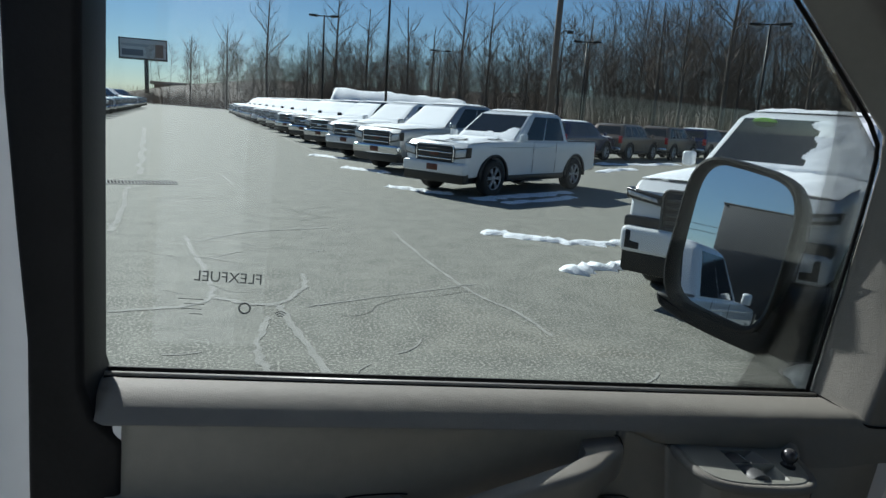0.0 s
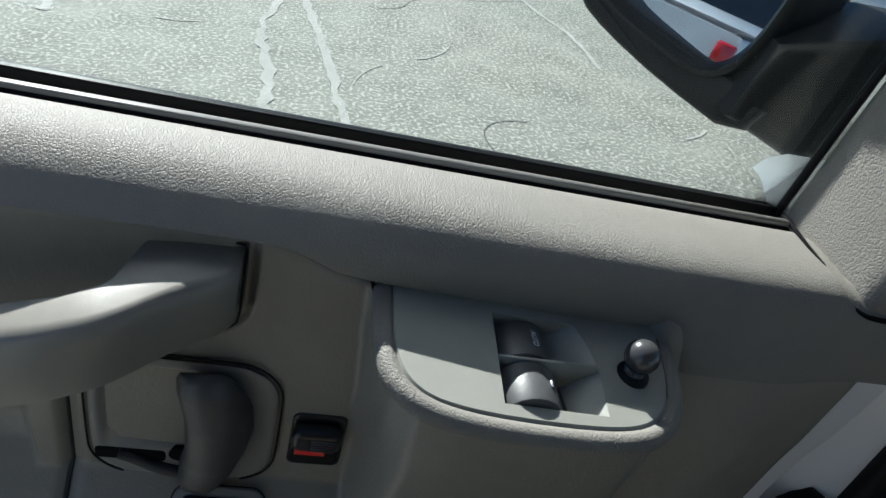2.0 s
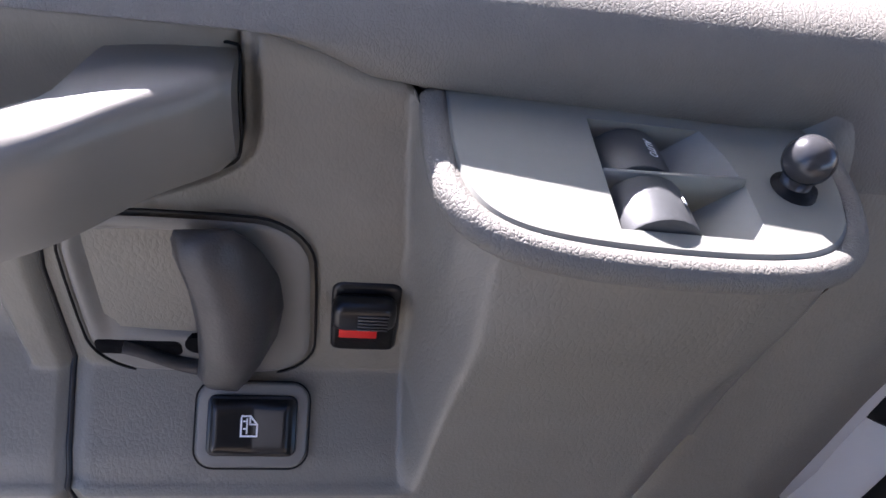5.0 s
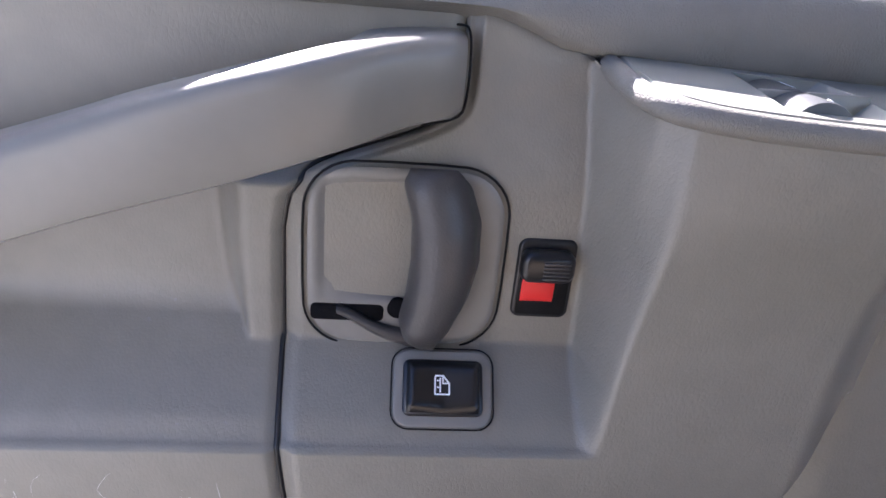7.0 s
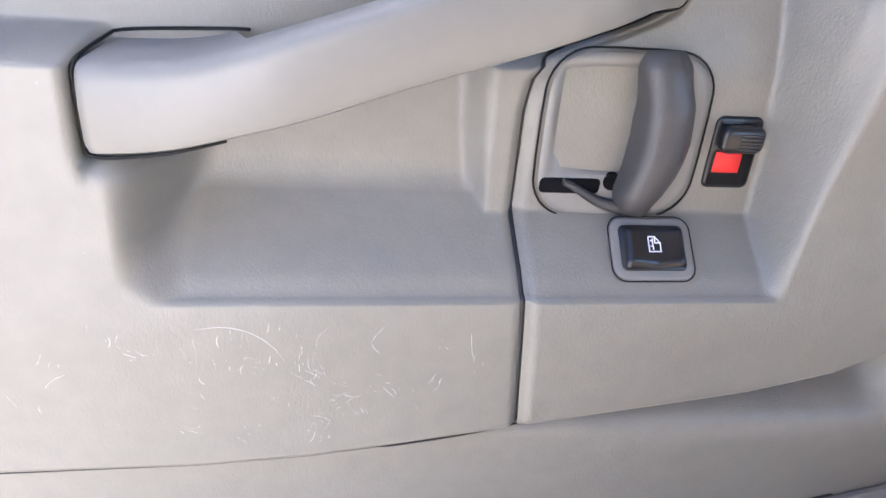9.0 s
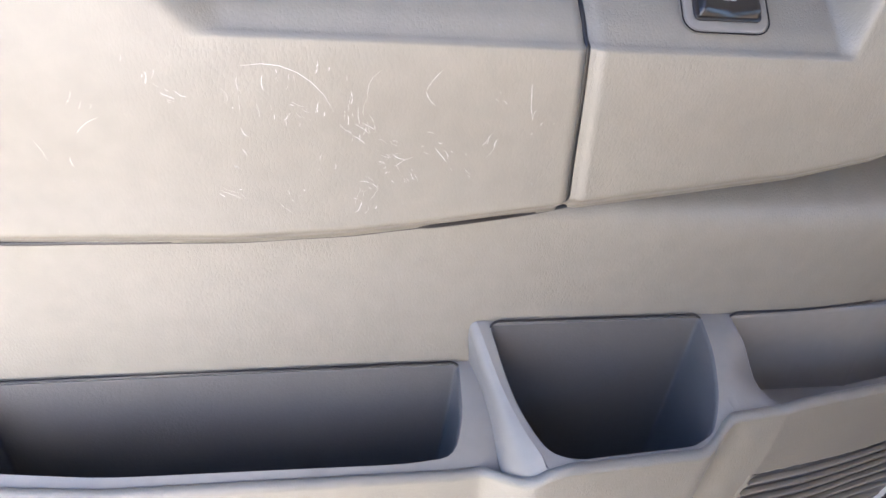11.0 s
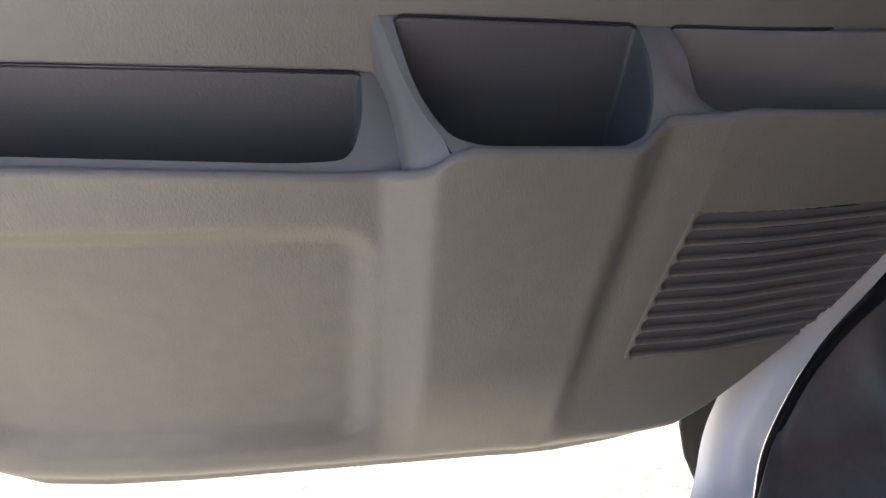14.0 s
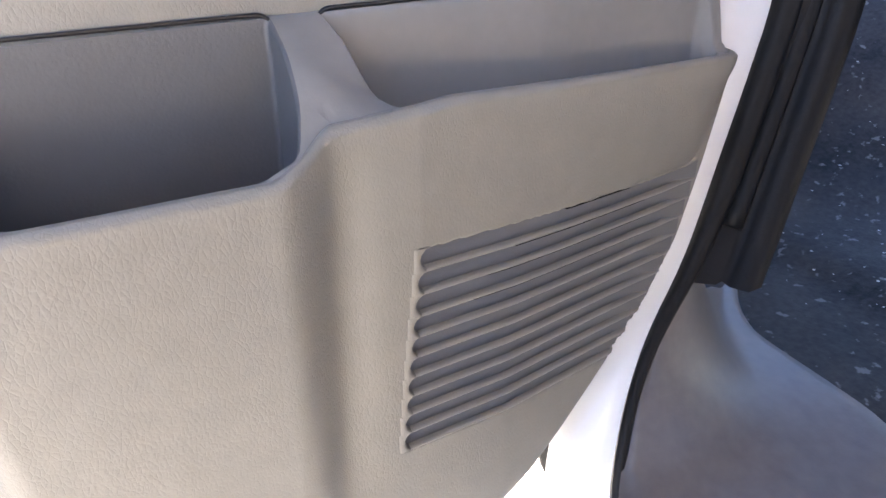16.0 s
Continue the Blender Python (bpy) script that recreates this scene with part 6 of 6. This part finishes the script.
        part("roof_snow", snow_sheet(t1 + 0.12, t0 - 0.16, -wt + 0.09, wt - 0.09, lambda x, y: roof - 0.002, seed + 3, 0.05, 0.5), M_SNOW, car, "snow on the roof")
        bm = snow_sheet(0, 1, 0, 1, lambda x, y: 0.0, seed + 7, 0.02, 0.6 if not cleared else 0.35, 30 if not cleared else 64, 24 if not cleared else 52)
        for v in list(bm.verts):
            u, w = v.co.x, v.co.y
            if (cleared and u < 0.60 + 0.12 * noise.noise((w * 5, 3, 1)) and w > 0.12) or (not cleared and snow == 1 and w > 0.22 + 0.35 * noise.noise((u * 3, 2, 5)) ** 2 + 0.25 * ss(0.75, 1.0, u)):
                bm.verts.remove(v)
                continue
            p = Vector(on(0.05 + 0.9 * u, 0.06 + 0.88 * w, "front"))
            v.co = p + Vector((0.62, 0, 0.78)) * (0.010 + v.co.z)
        part("windshield_snow", bm, M_SNOW, car, "snow stuck to the windshield")
    car.scale = (scale, scale, scale)
    return car


HEAD = math.degrees(math.atan2(-0.59, -0.808))


def park(x, y, turn=0.0):
    return pose(x, y, 0, 0, 0, HEAD + turn)


# small white crew cab, nose towards the lane
nearest = vehicle("pickup", "white", 0.985, "small white crew-cab pickup with snow on its hood", "pickup truck", 1, seed=2)
nearest.matrix_world = park(5.15, 14.68) @ Matrix.Scale(0.985, 4)
big = vehicle("pickup", "white", 1.06, "large white pickup with half-cleared snowy windshield", "pickup truck", 2, cleared=True, seed=5, dark_face=True)
big.matrix_world = park(5.95, 6.20) @ Matrix.Scale(1.06, 4)
bm = prism([(0.13 * math.cos(a * 0.3927), 0.06 * math.sin(a * 0.3927)) for a in range(16)], 2, 0, 0.004)
st = part("price_sticker", bm, M_GREEN, big, "green oval price sticker", smooth=False)
st.matrix_local = Matrix.Translation((0.33, -0.42, 1.715)) @ Matrix.Rotation(radians(-90), 4, "Z") @ Matrix.Rotation(radians(40), 4, "X") @ Matrix.Translation((0, 0, 0.012))
ROW = [vehicle("pickup", "silver", 1.05, "silver pickup with snow in a parked row", "pickup truck", 2, seed=9), vehicle("pickup", "white", 1.05, "white pickup with snow in a parked row", "pickup truck", 2, seed=12), vehicle("pickup", "dark", 1.05, "dark pickup with snow in a parked row", "pickup truck", 2, seed=15)]
order = [0, 1, 2, 2, 0, 2, 2, 1, 2, 2, 0, 2, 2]
used = set()
for i, k in enumerate(order):
    x, y = 5.35 - 0.55 * (i + 1), 15.3 + 4.15 * (i + 1)
    m = park(x, y, (-2, 1, 0, 2)[i % 4])
    if k in used:
        ob = copy_thing(ROW[k], m)
    else:
        ob = ROW[k]
        ob.matrix_world = m @ Matrix.Scale(1.05, 4)
        used.add(k)
    tagged(ob, group="parked row of pickups")
SUVS = [vehicle("suv", "bronze", 1.0, "bronze suv parked behind the pickups", "suv", 0, False, seed=21), vehicle("suv", "blue", 1.0, "dark blue suv parked behind the pickups", "suv", 1, False, seed=23)]
for i, (x, y, k) in enumerate(((16.4, 29.6, 0), (12.6, 27.2, 1), (20.0, 31.6, 0), (9.0, 25.5, 1), (23.4, 33.4, 1), (15.0, 36.5, 1), (26.8, 35.4, 0))):
    m = park(x, y, 180)
    if i < 2:
        SUVS[k].matrix_world = m
        ob = SUVS[k]
    else:
        ob = copy_thing(SUVS[k], m)
    tagged(ob, group="suvs at the wood edge")
DARK = vehicle("pickup", "dark", 1.05, "black pickup parked across the lane", "pickup truck", 0, seed=18)
for i in range(14):
    m = pose(-11.6 - 0.5 * i, 29.5 + 4.4 * i, 0, 0, 0, -20)
    if i == 0:
        ob = DARK
        ob.matrix_world = m @ Matrix.Scale(1.05, 4)
    else:
        ob = copy_thing(DARK if i % 5 else ROW[0], m)
    tagged(ob, group="far row across the lane")

# ---- poles, signs, trees and the far edge ----
def light_pole(x, y, h, turn):
    p = thing("parking_lot_light", pose(x, y, 0, 0, 0, turn), "dark twin-head parking lot light", "street lamp", "lot lights")
    part("pole", tube([(0, 0, 0), (0, 0, h)], [0.10, 0.07], 8), M_POLE, p)
    part("base", tube([(0, 0, 0), (0, 0, 0.7)], 0.28, 12), M_FAR, p)
    part("cross_arm", block((-0.9, -0.05, h - 0.10), (0.9, 0.05, h - 0.02), 0.01, 1), M_POLE, p)
    for s in (-1, 1):
        part("lamp_head", prism([(s * 0.55, h - 0.16), (s * 1.25, h - 0.10), (s * 1.25, h + 0.04), (s * 0.55, h + 0.04)], 1, -0.22, 0.22, 0.03, 2), M_POLE, p)
    return p


for x, y, h, a in ((3.56, 59.2, 9.0, -10), (19.1, 82.1, 9.0, 0), (27.2, 58.3, 8.8, -20), (30.7, 38.6, 8.6, -38), (7.44, 48.8, 14.0, 20)):
    light_pole(x, y, h, a)
up = thing("utility_pole", pose(16.97, 40.95, 0), "tall grey weathered utility pole", "pole")
part("shaft", tube([(0, 0, 0), (0.1, 0, 15)], [0.22, 0.16], 10), M_WOODPOLE, up)
part("bracket", tube([(0.05, 0, 6.9), (0.5, -0.1, 7.2), (0.75, -0.15, 7.2)], 0.04, 6), M_POLE, up)
part("flood_lamp", block((0.65, -0.3, 7.05), (1.0, 0.0, 7.25), 0.04, 2), M_POLE, up)

bill = thing("billboard", pose(-31.0, 176.7, 0, 0, 0, 8), "wide billboard on a dark post", "billboard")
part("post", tube([(0.6, 0.3, 0), (0.6, 0.3, 9.6)], 0.5, 10), M_POLE, bill)
part("panel", block((-5.3, -0.3, 9.3), (5.3, 0.3, 14.2), 0.05, 1), M_POLE, bill)
part("poster", block((-5.0, -0.36, 9.7), (5.0, -0.31, 13.9)), mat("poster_pale", (0.55, 0.58, 0.6), 0.7, vary=0.08), bill, smooth=False)
part("print_bar", block((-4.6, -0.40, 10.2), (0.0, -0.365, 11.6)), mat("poster_dark", (0.10, 0.12, 0.16), 0.7, vary=0.1), bill, smooth=False)
part("print_bar", block((2.6, -0.40, 10.0), (4.4, -0.365, 13.0)), mat("poster_brown", (0.22, 0.17, 0.15), 0.7, vary=0.1), bill, smooth=False)
part("print_bar", block((-4.6, -0.40, 12.3), (1.2, -0.365, 12.9)), mat("poster_grey", (0.35, 0.38, 0.42), 0.7, vary=0.1), bill, smooth=False)
sg = thing("shop_sign", pose(-48, 170, 0, 0, 0, 8), "small red roadside sign on a post", "sign")
part("post", tube([(0, 0, 0), (0, 0, 8.5)], 0.25, 8), M_POLE, sg)
part("panel", block((-2.2, -0.3, 8.2), (2.2, 0.3, 10.8), 0.05, 1), mat("sign_red", (0.45, 0.03, 0.03), 0.6, vary=0.1), sg)
far = thing("roadside_building", pose(-22, 205, 0, 0, 0, 6), "low brown building with a flat canopy", "building")
part("wall", block((-11, -4, 0), (12, 5, 4.2), 0.05, 1), mat("brown_wall", (0.16, 0.11, 0.09), 0.85, vary=0.2), far)
part("roof", block((-12, -5.5, 4.2), (13, 6, 5.0), 0.05, 1), mat("roof_edge", (0.25, 0.2, 0.18), 0.8, vary=0.15), far)
for i in range(5):
    part("window", block((-9 + 4.2 * i, -4.06, 1.0), (-6.2 + 4.2 * i, -3.98, 3.0)), M_CARGLASS, far, smooth=False)
bank = bmesh.new()
rows = []
for i in range(60):
    t = i / 59
    x, y = 5 + 17 * t, 79 - 5 * t
    row = []
    for j, (d, h) in enumerate(((-2.5, 0), (-1.2, 1.2), (0, 2.4), (2, 3.2), (4, 3.3), (6, 2.4))):
        row.append(bank.verts.new((x + d * 0.25, y + d, max(0, h * (1.15 - 0.2 * t + 0.1 * noise.noise((t * 9, j * 0.7, 2.0))) * min(1, t * 20, (1 - t) * 12)))))
    rows.append(row)
for a, b in zip(rows, rows[1:]):
    for j in range(5):
        bank.faces.new((a[j], a[j + 1], b[j + 1], b[j]))
alone("snow_bank", bank, M_SNOW, "long bank of ploughed snow below the wood", "snow", smooth=True)


def grow(bm, start, way, length, radius, depth, r, sides):
    """Limbs that fork and thin upwards."""
    pts, rad = [start], [radius]
    d = way.normalized()
    n = 4 if depth > 1 else 3
    for i in range(n):
        d = (d + Vector((r.gauss(0, 0.13), r.gauss(0, 0.13), r.gauss(0.05, 0.07)))).normalized()
        pts.append(pts[-1] + d * length / n)
        rad.append(radius * (1 - 0.62 * (i + 1) / n))
    tube(pts, rad, sides if depth > 1 else 3, bm)
    if depth == 0:
        return
    for k in range(r.randint(3, 5) if depth > 1 else r.randint(3, 4)):
        t = r.uniform(0.35, 1.0)
        i = min(n - 1, int(t * n))
        p = pts[i].lerp(pts[i + 1], t * n - i)
        a = r.uniform(0, 6.283)
        side = Vector((math.cos(a), math.sin(a), r.uniform(0.35, 1.0)))
        grow(bm, p, (d * 0.9 + side).normalized(), length * r.uniform(0.42, 0.62), rad[i] * 0.5, depth - 1, r, sides)


def tree_meshes(seed, h):
    r = random.Random(seed)
    trunk, crown = bmesh.new(), bmesh.new()
    pts, rad = [Vector((0, 0, -0.1))], [h * 0.014]
    for i in range(7):
        pts.append(pts[-1] + Vector((r.gauss(0, 0.03 * h / 7), r.gauss(0, 0.03 * h / 7), 0.88 * h / 7)))
        rad.append(h * 0.014 * (1 - 0.115 * (i + 1)))
    tube(pts, rad, 7, trunk)
    for k in range(15):
        t = r.uniform(0.32, 0.99)
        i = min(6, int(t * 7))
        p = pts[i].lerp(pts[i + 1], t * 7 - i)
        a = r.uniform(0, 6.283)
        grow(crown, p, Vector((math.cos(a), math.sin(a), r.uniform(0.5, 1.4))), h * r.uniform(0.16, 0.30) * (1.15 - 0.5 * t), rad[i] * 0.42, 2, r, 4)
    return mesh_of("trunk", trunk, M_BARK), mesh_of("crown", crown, M_TWIG, False)


TREES = []
for i, h in enumerate((15, 17, 13, 16)):
    t = thing("bare_tree", None, "tall leafless winter tree at the lot edge", "tree", "trees at the lot edge")
    for me in tree_meshes(40 + i, h):
        new(me.name, me).parent = t
    TREES.append(t)
rnd = random.Random(77)
spots = [(-7.5, 108), (-1.5, 104), (4.0, 100), (12, 96), (17, 92), (23, 86), (29, 78), (33, 70), (37, 62), (40, 55), (42, 47), (46, 43), (50, 50), (36, 56), (45, 60), (26, 84), (-14, 120), (8, 100), (20, 90), (31, 73), (44, 38)]
for i, (x, y) in enumerate(spots):
    m = pose(x, y, 0, 0, 0, rnd.uniform(0, 360)) @ Matrix.Scale(rnd.uniform(0.85, 1.2), 4)
    if i < 4:
        TREES[i].matrix_world = m
    else:
        o = copy_thing(TREES[i % 4], pose(x, y, 0, 0, 0, rnd.uniform(0, 360)))
        s = rnd.uniform(0.85, 1.2)
        o.scale = (s, s, s)
# dense wood behind: one mass of thin trunks and twigs
bm_v, bm_f = [], []


def stick(p, q, r0, r1):
    k = len(bm_v)
    d = (q - p).normalized()
    u = d.orthogonal().normalized()
    w = d.cross(u)
    for c, r in ((p, r0), (q, r1)):
        for j in range(3):
            a = 2.0944 * j
            bm_v.append(tuple(c + r * (math.cos(a) * u + math.sin(a) * w)))
    for j in range(3):
        bm_f.append((k + j, k + (j + 1) % 3, k + 3 + (j + 1) % 3, k + 3 + j))


for i in range(950):
    t = rnd.uniform(0, 1) ** 0.8
    depth = rnd.uniform(0, 34)
    base = Vector((-22 + 78 * t, 128 - 84 * t, 0)) + Vector((0.73, 0.68, 0)) * depth
    h = rnd.uniform(6.5, 11.5) * (1 + 0.55 * ss(0.45, 0.85, t)) * (1.25 if rnd.random() < 0.12 else 1)
    lean = Vector((rnd.gauss(0, 0.12), rnd.gauss(0, 0.12), 1))
    top = base + lean * h
    r0 = rnd.uniform(0.03, 0.085)
    stick(base, base + lean * h * 0.6, r0, r0 * 0.6)
    stick(base + lean * h * 0.6, top, r0 * 0.6, 0.015)
    for _ in range(rnd.randint(16, 24)):
        s = rnd.uniform(0.15, 0.95)
        a = rnd.uniform(0, 6.283)
        p = base + lean * h * s
        q = p + Vector((math.cos(a), math.sin(a), rnd.uniform(0.5, 1.6))).normalized() * h * rnd.uniform(0.10, 0.30) * (1.25 - 0.7 * s)
        stick(p, q, r0 * 0.35, 0.008)
        for _ in range(6):
            u = rnd.uniform(0.2, 1)
            a = rnd.uniform(0, 6.283)
            pp = p.lerp(q, u)
            stick(pp, pp + Vector((math.cos(a), math.sin(a), rnd.uniform(0.3, 1.5))).normalized() * h * rnd.uniform(0.05, 0.15), 0.013, 0.005)
me = bpy.data.meshes.new("winter_wood")
me.from_pydata(bm_v, [], bm_f)
me.materials.append(M_TWIG)
tagged(new("winter_wood", me), "dense leafless brown winter wood beyond the lot", "wood", kind="stuff")
# brush at the foot of the wood
bm_v, bm_f = [], []
for i in range(5200):
    t = rnd.uniform(0, 1)
    depth = rnd.uniform(-2, 14)
    p = Vector((-30 + 86 * t, 132 - 88 * t, 0)) + Vector((0.73, 0.68, 0)) * depth
    a = rnd.uniform(0, 6.283)
    stick(p, p + Vector((0.5 * math.cos(a), 0.5 * math.sin(a), rnd.uniform(0.6, 3.2))), 0.035, 0.006)
me = bpy.data.meshes.new("brush")
me.from_pydata(bm_v, [], bm_f)
me.materials.append(mat("dry_brush", (0.14, 0.10, 0.075), 0.95, vary=0.4, scale=0.5))
tagged(new("brush", me), "dry brown brush along the wood edge", "brush", kind="stuff")
# rising ground under the wood closes the view between the trunks
bm = bmesh.new()
rows = []
for i in range(40):
    t = i / 39
    p = Vector((-60 + 150 * t, 160 - 150 * t, 0)) + Vector((0.73, 0.68, 0)) * 16
    rows.append([bm.verts.new((p + Vector((0.73, 0.68, 0)) * d) + Vector((0, 0, h * (1 + 0.3 * noise.noise((t * 8, d * 0.1, 0)))))) for d, h in ((0, -0.2), (15, 1.2), (30, 4.0), (50, 6.5), (90, 7.5))])
for a, b in zip(rows, rows[1:]):
    for j in range(4):
        bm.faces.new((a[j], a[j + 1], b[j + 1], b[j]))
alone("wooded_rise", bm, mat("leaf_litter", (0.09, 0.065, 0.05), 0.95, vary=0.4, scale=0.6, bump=0.6, bump_scale=5), "brown leaf-covered rise under the wood", "ground", "structure", smooth=True)

# ---- what the side mirror shows, behind the camera ----
hall = thing("metal_hall", pose(-33, 0.55, 0, 0, 0, -84), "tall dark grey metal-clad building", "building")
part("wall", block((0, -8, 0), (16, 0, 5.0), 0.03, 1), M_METALWALL, hall)
part("roof_edge", block((-0.05, -8.1, 4.98), (16.1, 0.05, 5.06), 0.02, 1), M_POLE, hall)
shed = thing("low_hall", pose(-44, 12, 0, 0, 0, -84), "long low grey building", "building")
part("wall", block((0, -6, 0), (22, 0, 2.9), 0.03, 1), M_METALWALL, shed)
part("roof_edge", block((-0.1, -6.1, 2.9), (22.1, 0.15, 3.0), 0.02, 1), M_FAR, shed)
wp = thing("power_pole", pose(-38, 4.3, 0, 0, 0, 90), "wooden power pole with a cross-arm", "pole")
part("shaft", tube([(0, 0, 0), (0, 0, 5.3)], [0.16, 0.12], 8), M_WOODPOLE, wp)
part("cross_arm", block((-0.5, -0.08, 4.7), (0.5, 0.08, 4.85), 0.01, 1), M_WOODPOLE, wp)
for z in (4.05, 3.7):
    part("wire", tube([(-30, 0, z + 0.5), (-15, 0, z), (0, 0, z + 0.1), (15, 0, z - 0.2), (30, 0, z + 0.4)], 0.02, 4), M_BLACK, wp)
tail = vehicle("pickup", "white", 1.0, "white pickup with red tail lights behind the van", "pickup truck", 0, seed=30)
tail.matrix_world = pose(-8.0, 0.95, 0, 0, 0, 193.2)
